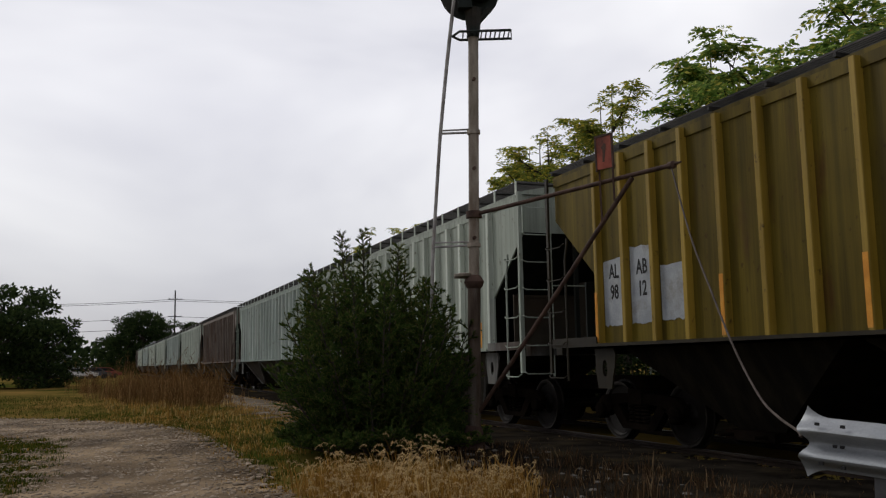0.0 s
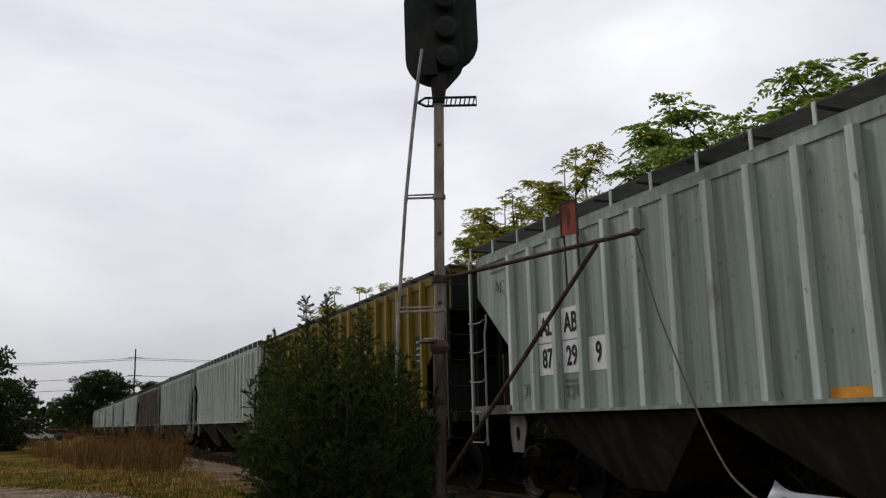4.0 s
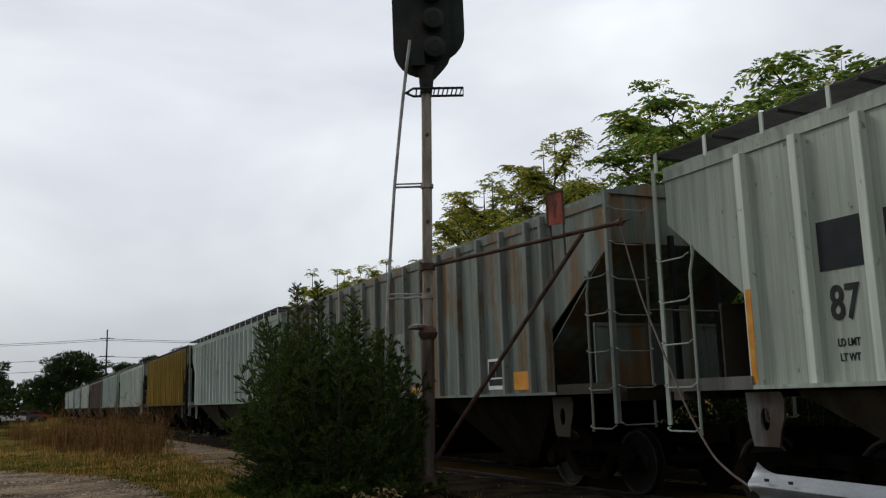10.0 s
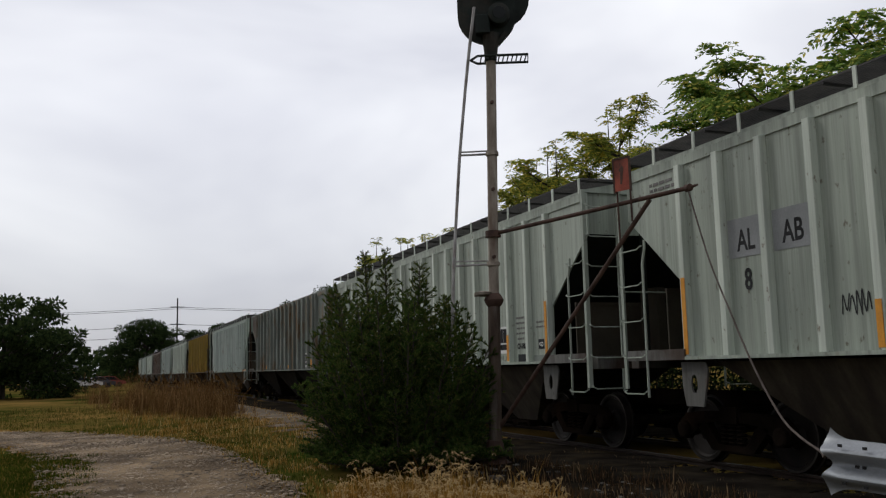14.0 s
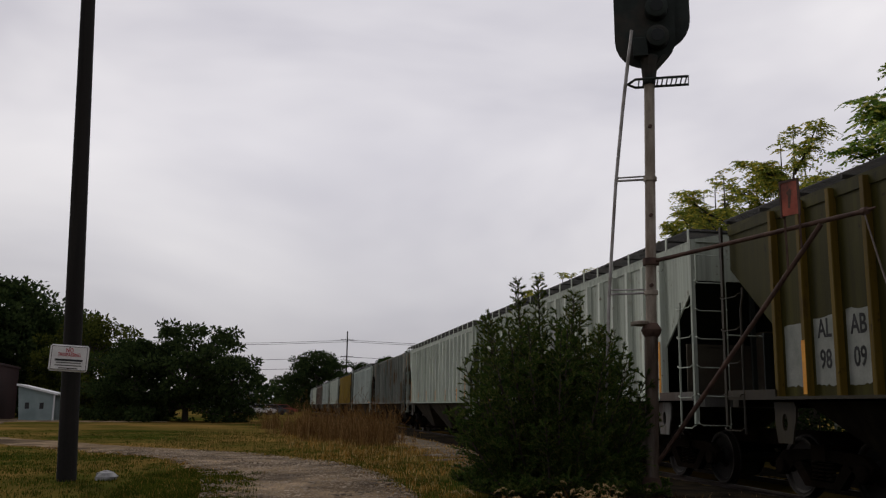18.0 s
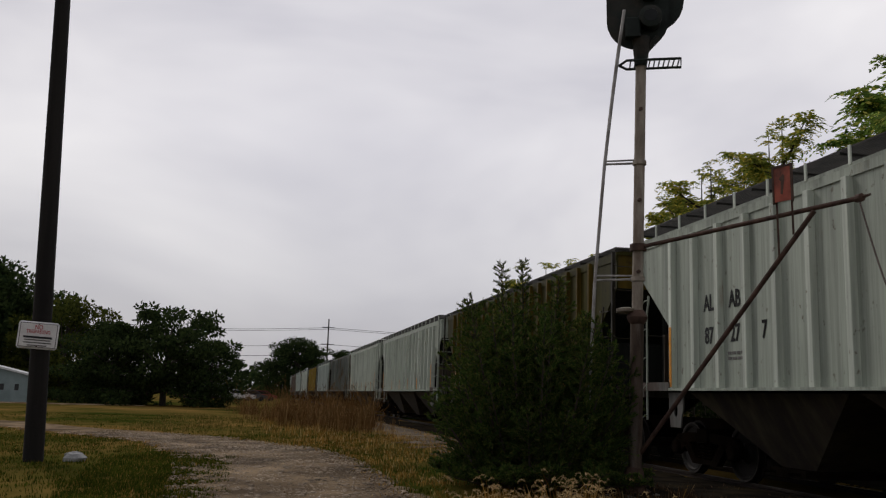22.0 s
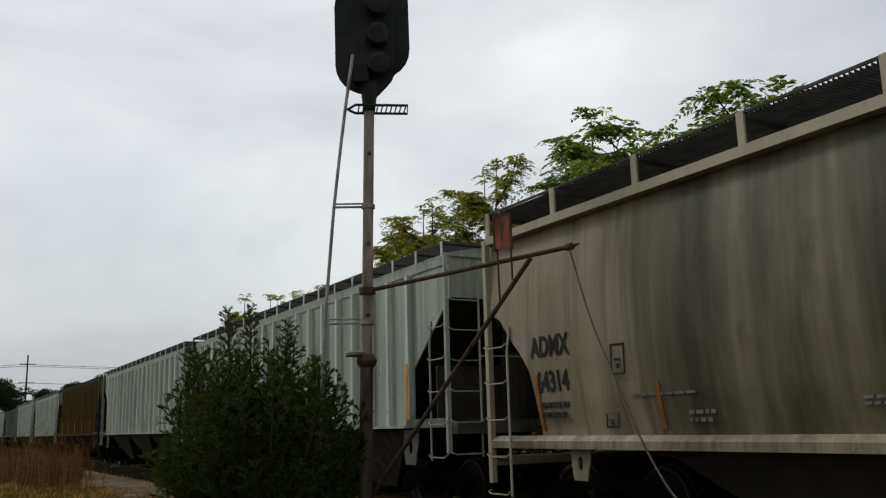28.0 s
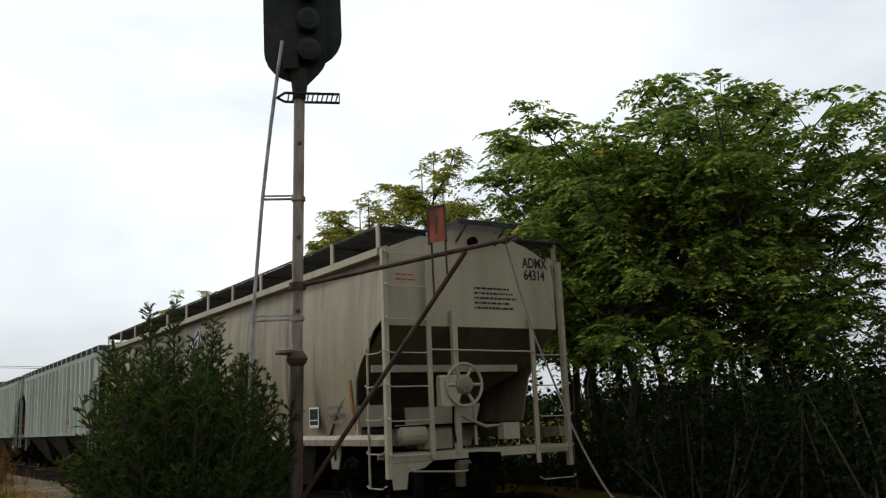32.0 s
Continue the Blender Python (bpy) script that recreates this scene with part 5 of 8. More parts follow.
    for i, z, w, h, ink, s, wide in ((5, 1.40, 0.62, 0.5, INK, 43, 0.016), (6, 1.42, 0.6, 0.45, INK, 44, 0.014), (8, 1.8, 0.5, 1.0, GREYINK, 45, 0.012), (9, 1.5, 0.66, 0.62, INK, 46, 0.016), (9, 1.55, 0.66, 0.7, SKYINK, 47, 0.026), (10, 2.0, 0.5, 0.6, INK, 48, 0.012), (12, 1.55, 0.6, 0.75, INK, 49, 0.010), (13, 1.5, 0.6, 0.7, INK, 50, 0.010), (5, 1.35, 0.5, 0.4, INK, 3, 0.007), (6, 1.4, 0.5, 0.35, WHITEINK, 5, 0.007), (7, 1.33, 0.55, 0.42, INK, 4, 0.009), (8, 1.35, 0.6, 0.45, GREYINK, 6, 0.008), (9, 1.45, 0.5, 0.4, WHITEINK, 8, 0.01), (10, 1.6, 0.6, 0.9, GREYINK, 9, 0.007), (10, 1.35, 0.5, 0.5, INK, 10, 0.008), (10, 1.5, 0.62, 0.5, SKYINK, 14, 0.012), (11, 1.75, 0.5, 0.45, GREYINK, 11, 0.007), (11, 1.5, 0.4, 0.3, SKYINK, 15, 0.012), (12, 1.4, 0.55, 0.6, GREYINK, 12, 0.009), (13, 1.4, 0.6, 0.6, GREYINK, 13, 0.007), (15, 1.35, 0.4, 0.4, GREYINK, 16, 0.006), (4, 1.6, 0.4, 0.3, INK, 17, 0.008)):
        tag(c, panel_mid(i), z, w, h, ink, s, wide)
    add_plate(c, "cover_patch", panel_mid(9) - 0.27, panel_mid(9) + 0.27, 2.2, 3.1, GREYPATCH)
    placard(c, panel_mid(14.5), 1.5)
    reflector_strips(c, [rib_at(i) for i in (5, 8, 11, 14)])
    reflector_strips(c, [RIB0 - 0.02], z1=SILL + 1.1)
    reflector_strips(c, [-RIB0 + 0.02], z1=SILL + 1.1)

    c = add(6, hopper_car(6, OLIVE, OLIVE_RIB, "dark olive ribbed hopper car with white number patches", frame_paint=DARKFRAME, end_paint=OLIVE_RIB, low_board=True))
    for i in (1, 2, 3):
        worn_patch(c, panel_mid(i), 0.25, 1.22, 2.05 + 0.05 * i, OLDWHITE, 310 + i)
    marks(c, 2, [["AL", "AB"], ["98", "09"]], 1.98, 0.42, 0.36)
    tag(c, panel_mid(4), 1.35, 0.4, 0.3, OLDWHITE, 21, 0.008)
    add_plate(c, "notice_plate", panel_mid(7) - 0.28, panel_mid(7) + 0.28, 1.3, 1.8, OLDWHITE)
    small_print(c, panel_mid(7), 1.74, 6, 0.45, height=0.035, seed=15)
    reflector_strips(c, [rib_at(i) for i in (1, 5, 9, 13, 17)], z1=SILL + 0.8)

    c = add(7, hopper_car(7, PALE, PALE_RIB, "pale grey ribbed hopper car with black stencilled marks", ribs=18))
    marks(c, 2, [["AL", "AB", ""], ["87", "27", "7"]], 2.46, 0.54, 0.38)
    small_print(c, panel_mid(3), 1.62, 2, 0.45, seed=16)
    add_plate(c, "cover_patch", panel_mid(9) - 0.33, panel_mid(9) + 0.33, 2.1, 2.9, GREYPATCH)
    for i, s in ((11, 30), (13, 31)):
        tag(c, panel_mid(i), 1.4, 0.5, 0.35, INK, s, 0.008)
    placard(c, panel_mid(15), 1.5)
    reflector_strips(c, [RIB0 - 0.02, -RIB0 + 0.02], z1=SILL + 1.1)
    reflector_strips(c, [rib_at(i) for i in (9, 12)])

    c = add(8, hopper_car(8, PALE, PALE_RIB, "pale grey ribbed hopper car with black graffiti loops", ribs=18))
    marks(c, 2, [["AL", "AB", ""], ["87", "36", "3"]], 2.52, 0.53, 0.47)
    for i in (2, 3):
        add_plate(c, "cover_patch", panel_mid(i) - 0.33, panel_mid(i) + 0.33, 2.32, 2.85, GREYPATCH, lift=0.001)
    small_print(c, panel_mid(2), 1.55, 2, 0.42, material=INK, height=0.055, seed=17)
    small_print(c, panel_mid(3), 1.55, 2, 0.42, material=INK, height=0.055, seed=18)
    loops(c, panel_mid(1) + 0.98, 3.3, [(0.38, 0.0), (0.1, 0.2), (0.2, 0.38), (0.23, 0.5), (0.1, 0.55), (0.0, 0.44), (-0.02, 0.27), (-0.1, 0.44), (-0.26, 0.55), (-0.32, 0.48), (-0.2, 0.3), (-0.34, 0.17), (-0.35, 0.04), (-0.2, -0.08), (-0.05, -0.2), (0.05, -0.08), (0.2, -0.1), (0.38, -0.02)])
    loops(c, panel_mid(1) + 0.98, 3.3, [(0.2, -0.13), (0.12, -0.16), (0.05, -0.05)])
    add_lettering(c, [("405", panel_mid(1) + 0.90, 2.93, 0.27, INK)], x=PANEL - 0.004)
    loops(c, panel_mid(1) + 0.85, 2.70, [(0.14, 0.05), (0.05, 0.06), (-0.08, -0.02)], w=0.012)
    loops(c, panel_mid(4), 1.5, [(0.12, -0.38), (0.1, -0.05), (0.16, 0.12), (0.06, 0.26), (-0.08, 0.26), (-0.18, 0.1), (-0.22, 0.0), (-0.05, -0.04), (0.13, 0.04)])
    loops(c, panel_mid(4), 1.5, [(-0.02, -0.05), (0.0, -0.2), (-0.03, -0.38)])
    tag(c, panel_mid(8), 1.5, 0.62, 0.34, WHITEINK, 61, 0.011)
    tag(c, panel_mid(6) + 0.05, 1.45, 0.35, 0.3, WHITEINK, 62, 0.006)
    mark_box(c, panel_mid(5), 2.25, 0.2, 0.27)
    mark_box(c, panel_mid(1), 1.2, 0.16, 0.16)
    small_print(c, panel_mid(5), 1.45, 3, 0.4, seed=63)
    reflector_strips(c, [RIB0 - 0.02, -RIB0 + 0.02], z1=SILL + 1.1)
    reflector_strips(c, [rib_at(i) for i in (9, 13)])
    placard(c, panel_mid(14), 1.5)

    add(9, last_car(), LAST_EXTRA)


def side_x(z):
    """How far out the smooth car's side stands at a height."""
    return float(np.interp(z, [q for p, q in curved_side()], [p for p, q in curved_side()])) - 0.004


def curved_side():
    """The rounded cross-section of the smooth car, from sill to eave."""
    return [(-W + 0.16, SILL_LOW + 0.02), (-W + 0.06, SILL_LOW + 0.5), (-W + 0.005, SILL_LOW + 1.1), (-W, SILL_LOW + 1.6), (-W + 0.02, SILL_LOW + 2.1), (-W + 0.07, SILL_LOW + 2.6), (-W + 0.12, EAVE - 0.10)]


LAST_HALF = 9.4
LAST_EXTRA = 1.09
SILL_LOW = 0.84


def smooth_side_mesh():
    """The bowed side sheet, scalloped at its ends above the bogies."""
    b = Build()
    rows = []
    for x, z in curved_side():
        rows.append((x, z))
    fine = []
    for i in range(len(rows) - 1):
        for k in range(4):
            t = k / 4
            z = rows[i][1] * (1 - t) + rows[i + 1][1] * t
            x = rows[i][0] * (1 - t) + rows[i + 1][0] * t
            fine.append((x, z, np.interp(z, [SILL_LOW, SILL_LOW + 0.55, SILL_LOW + 0.95, SILL_LOW + 1.2, SILL_LOW + 1.28, SILL_LOW + 1.75, SILL_LOW + 1.9, EAVE], [LAST_HALF - v for v in (1.13, 1.13, 1.03, 0.86, 0.75, 0.34, 0.03, 0.03)])))
    fine.append((rows[-1][0], rows[-1][1], LAST_HALF - 0.03))
    n = 24
    v, f = [], []
    for x, z, e in fine:
        v += [(x, -e + 2 * e * k / n, z) for k in range(n + 1)]
    m = len(fine)
    for i in range(m - 1):
        f += [(i * (n + 1) + k, i * (n + 1) + k + 1, (i + 1) * (n + 1) + k + 1, (i + 1) * (n + 1) + k) for k in range(n)]
    back = [(p[0] + 0.03, p[1], p[2]) for p in v]
    k0 = len(v)
    f += [tuple(k0 + i for i in reversed(q)) for q in f]
    edge = [i * (n + 1) for i in range(m)]
    f += [(edge[i], edge[i + 1], k0 + edge[i + 1], k0 + edge[i]) for i in range(m - 1)]
    edge = [i * (n + 1) + n for i in range(m)]
    f += [(edge[i + 1], edge[i], k0 + edge[i], k0 + edge[i + 1]) for i in range(m - 1)]
    return b.add(v + back, f)


FAR_W = 2.10          # the smooth car's far side


def last_roof_line():
    return [(-W + 0.1, EAVE - 0.08), (-0.9, EAVE + 0.22), (-0.15, EAVE + 0.42), (0.62, EAVE + 0.42), (1.38, EAVE + 0.22), (FAR_W - 0.1, EAVE - 0.08)]


def last_end_mesh():
    """The upright end under the peaked roof, and the two slopes below it."""
    h = LAST_HALF - 0.06
    top = last_roof_line()
    a, z = (-W + 0.1, FAR_W - 0.1), 2.62
    v = [(a[0], -h, z), (a[1], -h, z)] + [(p, -h, q - 0.02) for p, q in reversed(top)]
    f = [(0, 7, 6, 5, 4, 3, 2, 1)]
    w = [(p[0], p[1] + 0.03, p[2]) for p in v]
    f += [tuple(8 + i for i in reversed(f[0])), (0, 1, 9, 8)]
    return Build().add(v + w, f)


def last_slope_mesh():
    """Two sloping sheets below the upright end, each steeper than the one above."""
    h = LAST_HALF - 0.06
    a = (-W + 0.1, FAR_W - 0.1)
    v = [(-W + 0.035, -h, 2.62), (a[1], -h, 2.62), (-W + 0.032, -h + 0.76, 2.0), (a[1] - 0.14, -h + 0.76, 2.0), (-W + 0.045, -h + 1.65, 1.36), (1.0, -h + 1.65, 1.36), (-W + 0.14, -h + 2.3, 0.80), (0.7, -h + 2.3, 0.80)]
    f = [(0, 1, 3, 2), (2, 3, 5, 4), (4, 5, 7, 6)]
    w = [(p[0], p[1] + 0.03, p[2] + 0.02) for p in v]
    return Build().add(v + w, f + [tuple(8 + i for i in reversed(q)) for q in f])


def print_row(x0, x1, h, seed):
    """A row of writing too small to read: short plain bars."""
    r = random.Random(seed)
    b = Build()
    while x0 < x1 - 0.02:
        e = min(x1, x0 + r.choice((0.03, 0.05, 0.08, 0.11)))
        b.box(x0, e, -0.002, 0.002, -h, h)
        x0 = e + 0.022
    return b


def last_car():
    """The smooth-sided cream hopper car at the tail of the train."""
    car = thing("hopper_car", pose(RAIL_X, 0, RAIL_Z), "cream smooth-sided hopper car with sooty vertical streaks, last of the train", "freight car", "cars of the train")
    H = LAST_HALF
    wide = FAR_W - W
    for s in (0, 180):
        turn = pose(wide if s else 0, 0, 0, 0, 0, s)
        near = 0 if s else 1
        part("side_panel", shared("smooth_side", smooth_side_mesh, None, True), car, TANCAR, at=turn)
        part("end_sheet", shared("last_end", last_end_mesh), car, TANFRAME, at=turn)
        part("slope_sheet", shared("last_slope", last_slope_mesh), car, TANSLOPE, "dark tan slope sheet", at=turn)
        part("side_sill", shared("last_sill", lambda: Build().prism([(-W - 0.02, SILL_LOW - 0.12), (-W + 0.18, SILL_LOW - 0.12), (-W + 0.18, SILL_LOW + 0.05), (-W + 0.05, SILL_LOW + 0.05), (-W - 0.02, SILL_LOW - 0.02)], 1, -H + 0.05, H - 0.05)), car, TANSILL, at=turn)
        part("top_chord", shared("last_chord", lambda: Build().prism([(-W + 0.16, EAVE - 0.14), (-W - 0.04, EAVE - 0.14), (-W - 0.04, EAVE - 0.02), (-W + 0.16, EAVE + 0.04)], 1, -H + 0.1, H - 0.1)), car, TANFRAME, at=turn)
        part("running_board", shared("last_walkway", last_walkway_mesh, GRATE), car, at=turn)
        part("end_sill", shared("last_end_sill", lambda: Build().box(-W + 0.06, FAR_W - 0.05, -H - 0.03, -H + 0.01, 0.46, 0.60).box(-W + 0.06, FAR_W - 0.05, -H + 0.40, -H + 0.44, 0.50, 0.60)), car, TANFRAME, at=turn)
        part("end_platform", shared("last_platform", lambda: grating(-W + 0.06, FAR_W - 0.06, -H + 0.01, -H + 0.40, 0.565)), car, GRATE, at=turn)
        part("shear_plate", shared("last_shear", lambda: Build().box(-1.46, 1.46, -H + 0.3, -7.0, 0.98, 1.02), UNDER), car, at=turn)
        part("sill_gusset", shared("last_gusset", lambda: Build().prism([(-1.52, 0.05), (-1.30, 0.05), (-1.26, 0.30), (-0.95, 0.36), (-0.80, 0.455), (-1.56, 0.455)], 1, -H - 0.02, -H + 0.02)), car, TANFRAME, at=turn)
        part("cross_beam", shared("last_beam", lambda: Build().box(-W + 0.12, 1.50, -H + 0.62, -H + 0.70, 1.90, 2.02)), car, TANFRAME, at=turn)
        for i in range(12):
            part("walkway_post", shared("last_post", lambda: Build().box(-0.015, 0.015, -0.05, 0.05, EAVE - 0.02, EAVE + 0.36)), car, TANFRAME, at=turn @ pose(-W + 0.0, -H + 0.12 + i * (2 * H - 0.24) / 11, 0))
        part("corner_post", shared("last_corner", lambda: Build().box(-0.042, 0.042, -0.045, 0.045, 0.22, EAVE - 0.05)), car, TANFRAME, at=turn @ pose(-W + 0.02, -H, 0))
        part("corner_post", shared("last_corner", lambda: Build().box(-0.042, 0.042, -0.045, 0.045, 0.22, EAVE - 0.05)), car, TANFRAME, at=turn @ pose(FAR_W - 0.02, -H, 0))
        part("bolster_plate", shared("bolster_plate", bolster_mesh), car, TANSILL, at=pose(-W + 0.10, (H - 2.0) * (1 if s else -1) - 0.22, 0.03) @ Matrix.Scale(0.72, 4))
        part("ladder_stile", shared("last_side_stile", lambda: stile_mesh(0.05, 2.45, 0.06)), car, TANFRAME, at=(-W - 0.02, (H - 0.55) * (1 if s else -1), 0))
        for j in range(5):
            part("rung", shared("last_side_rung", lambda: rung_mesh(0.55, "y")), car, TANFRAME, at=(-W - 0.02, (H - 0.275) * (1 if s else -1) - 0.275, 0.07 + j * 0.525))
    part("roof", shared("last_roof", lambda: Build().prism(last_roof_line(), 1, -H + 0.09, H - 0.09)), car, TANFRAME)
    part("hatch_trough", shared("hatch_trough", trough_mesh), car, TANFRAME, at=(wide / 2, 0, 0.25))
    part("bay_shroud", shared("bay_shroud", lambda: Build().box(-1.2, 1.2, -6.4, 6.4, 0.96, 1.03), UNDER), car)
    for i in range(3):
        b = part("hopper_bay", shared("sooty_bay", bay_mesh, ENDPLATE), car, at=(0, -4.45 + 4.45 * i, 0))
        part("outlet_gate", shared("outlet_gate", outlet_mesh, UNDER), b)
    # the tail end
    part("ladder_stile", shared("last_end_stile", lambda: Build().box(-0.04, 0.04, -0.02, 0.02, 0.5, EAVE - 0.1)), car, TANFRAME, at=(-0.82, -H - 0.06, 0))
    part("ladder_stile", shared("last_end_stile_b", lambda: Build().box(-0.04, 0.04, -0.02, 0.02, 0.3, 2.85)), car, TANFRAME, at=(1.33, -H - 0.06, 0))
    for j in range(7):
        part("rung", shared("last_end_rung", lambda: rung_mesh(0.80, "x")), car, TANFRAME, at=(-W, -H - 0.06, 0.56 + j * 0.535))
    for j in range(5):
        part("rung", shared("last_end_rung_b", lambda: rung_mesh(0.77, "x")), car, TANFRAME, at=(1.33, -H - 0.06, 0.02 + j * 0.53))
    part("grab_rail", shared("last_grab", lambda: Build().tube([(-0.82, -H - 0.1, 2.22), (1.36, -H - 0.1, 2.20)], 0.016, 6)), car, TANFRAME)
    part("brake_post", shared("brake_post", lambda: Build().box(-0.05, 0.05, -0.04, 0.04, 0.55, 2.88)), car, TANFRAME, at=(-0.30, -H - 0.02, 0))
    bw = part("brake_wheel", shared("brake_wheel", brake_wheel_mesh), car, TANFRAME, "cream spoked brake wheel", at=Matrix.Translation((-0.25, -H - 0.2, 1.64)) @ Matrix.Scale(1.28, 4))
    part("hub", shared("brake_hub", lambda: Build().lathe([(0.02, -0.07), (0.10, -0.05), (0.13, 0.0), (0.13, 0.05), (0.09, 0.10)], 14, 1)), bw, TANSILL)
    for k in range(6):
        part("spoke", shared("brake_spoke", lambda: Build().tube([(0.08, 0.03, 0), (0.27, 0, 0)], 0.022, 5)), bw, TANFRAME, at=pose(0, 0, 0, 0, 60 * k, 0))
    part("brake_gear", shared("brake_gear", lambda: Build().chamfered(-0.17, 0.17, -0.12, 0.06, 1.30, 1.80, 0.03)), car, TANFRAME, at=(-0.52, -H - 0.06, 0))
    part("brake_chain", shared("brake_chain", lambda: Build().tube([(-0.42, -0.05, 1.3), (-0.42, -0.04, 0.9), (-0.3, 0.05, 0.62)], 0.018, 5), UNDER), car, at=(0, -H - 0.04, 0))
    step_at = pose(0.3, -H + 0.06, EAVE + 0.46)
    board = part("roof_step", shared("roof_step", lambda: Build().box(-0.62, 0.62, -0.36, -0.33, -0.03, 0.05).tube([(-0.4, -0.34, 0), (-0.42, 0.06, -0.32)], 0.02, 5).tube([(0.4, -0.34, 0), (0.42, 0.06, -0.32)], 0.02, 5), GRATE), car, at=step_at)
    for k in range(15):
        part("grate_bar", shared("step_bar", lambda: Build().box(-0.012, 0.012, -0.34, 0.28, 0, 0.03), GRATE), board, at=(-0.60 + 0.0857 * k, 0, 0))
    part("vent", shared("vent", lambda: Build().lathe([(0.09, 0), (0.09, 0.08), (0.05, 0.1)], 12, 1), UNDER), car, at=pose(0.2, -H + 0.06, EAVE + 0.2, 0, 0, 180))
    part("brake_cylinder", shared("brake_cylinder", lambda: Build().lathe([(0.1, -0.3), (0.17, -0.26), (0.17, 0.22), (0.08, 0.3)], 14, 0), TANFRAME), car, at=(-0.95, -H + 0.4, 0.86))
    part("air_reservoir", shared("air_reservoir", lambda: Build().chamfered(-0.28, 0.28, -0.16, 0.16, 0.62, 0.98, 0.05), TANFRAME), car, at=(-0.42, -H + 0.5, 0))
    part("brake_lever", shared("brake_lever", lambda: Build().tube([(-0.2, 0, 1.25), (0.15, 0.05, 1.08), (0.5, 0.05, 0.95), (0.95, 0.1, 0.98)], 0.028, 6).box(0.8, 1.15, -0.05, 0.12, 0.72, 1.0).tube([(0.3, 0.1, 1.3), (0.32, 0.1, 0.65)], 0.03, 6), TANFRAME), car, at=(0, -H + 0.25, 0))
    part("draft_plate", shared("draft_plate", lambda: Build().prism([(0.45, 0.62), (0.62, 0.62), (0.86, 1.35), (0.40, 1.35)], 1, -H + 0.95, -H + 0.98), TANFRAME), car)
    part("coupler_pocket", shared("coupler_pocket", lambda: Build().chamfered(-0.2, 0.22, -H - 0.36, -H + 0.3, 0.10, 0.38, 0.04), UNDER), car)
    part("striker_casting", shared("striker_casting", lambda: Build().chamfered(-0.34, 0.34, -H - 0.12, -H + 0.10, 0.26, 0.43, 0.05).box(-0.34, -0.24, -H - 0.10, -H + 0.05, 0.02, 0.26), TANSLOPE), car)
    part("bolster_panel", shared("bolster_panel", lambda: Build().box(-W + 0.10, -0.95, -H + 1.16, -H + 1.20, 0.72, 1.38).box(-0.55, 0.62, -H + 1.22, -H + 1.26, 0.62, 1.32), TANFRAME), car, label="cream plate behind the brake rigging")
    part("uncoupling_lever", shared("uncoupling_lever", lambda: Build().tube([(-1.3, 0, 0.40), (-1.25, -0.08, 0.32), (-0.3, -0.08, 0.26), (0.0, -0.05, 0.30)], 0.014, 5), TANFRAME), car, at=(0, -H - 0.06, 0))
    part("air_hose", shared("air_hose", lambda: Build().tube([(0.55, -0.2, 0.4), (0.62, -0.38, 0.25), (0.6, -0.42, 0.0), (0.5, -0.36, -0.12)], 0.026, 6), UNDER), car, at=(0, -H, 0))
    part("lettering", lettering("ADMX", 0.26), car, INK, at=pose(1.58, -H + 0.055, 3.80, 90, 0, 0))
    part("lettering", lettering("64314", 0.26), car, INK, at=pose(1.56, -H + 0.055, 3.58, 90, 0, 0))
    for j in range(5):
        part("small_print", shared(f"end_print:{j}", lambda: print_row(-0.45, 0.30 + 0.08 * (j % 3), 0.017, 70 + j), INK), car, at=(0.66, -H + 0.055, 3.30 - 0.085 * j))
    for j in range(2):
        part("small_print", shared(f"red_print:{j}", lambda: print_row(-0.17, 0.17 + 0.05 * j, 0.012, 80 + j), SIGNRED), car, at=(-1.18, -H + 0.055, 3.46 - 0.08 * j))
    # lettering and emblem on the side

    def lay(z, out=0.006):
        return side_x(z) - out

    def slope(z):
        return math.degrees(math.atan2(side_x(z + 0.1) - side_x(z - 0.1), 0.2))

    for word, z in (("ADMX", 2.08), ("64314", 1.60)):
        part("lettering", lettering(word, 0.40), car, INK, at=pose(lay(z, 0.008), 7.84, z, 90 - slope(z), 0, -90))
    small_print(car, 7.84, 1.30, 2, 0.62, material=INK, height=0.07, seed=30, x=lay(1.26, 0.01))
    mark_box(car, 6.44, 1.81, 0.26, 0.38, x=lay(1.81, 0.012), t=0.022)
    mark_box(car, 6.72, 1.08, 0.24, 0.2, x=lay(1.05, 0.012), t=0.022)
    small_print(car, 5.75, 1.36, 1, 1.05, material=GREYINK, height=0.03, seed=33, x=lay(1.36))
    small_print(car, 2.6, 1.22, 2, 1.2, material=GREYINK, height=0.03, seed=34, x=lay(1.2))
    at = pose(side_x(2.95) - 0.020, 0.17, 2.95, 0, slope(2.95), 0)
    emblem = part("emblem", shared("emblem", emblem_mesh, BLUE), car, label="dark blue leaf-in-diamond emblem", at=at)
    for name, line, w, ink in EMBLEM_LINES:
        v, f = stroke(smooth_line([(-0.004, p, q) for p, q in line], 5), w)
        part(name, Build().add(v, f).mesh(name, ink), emblem)
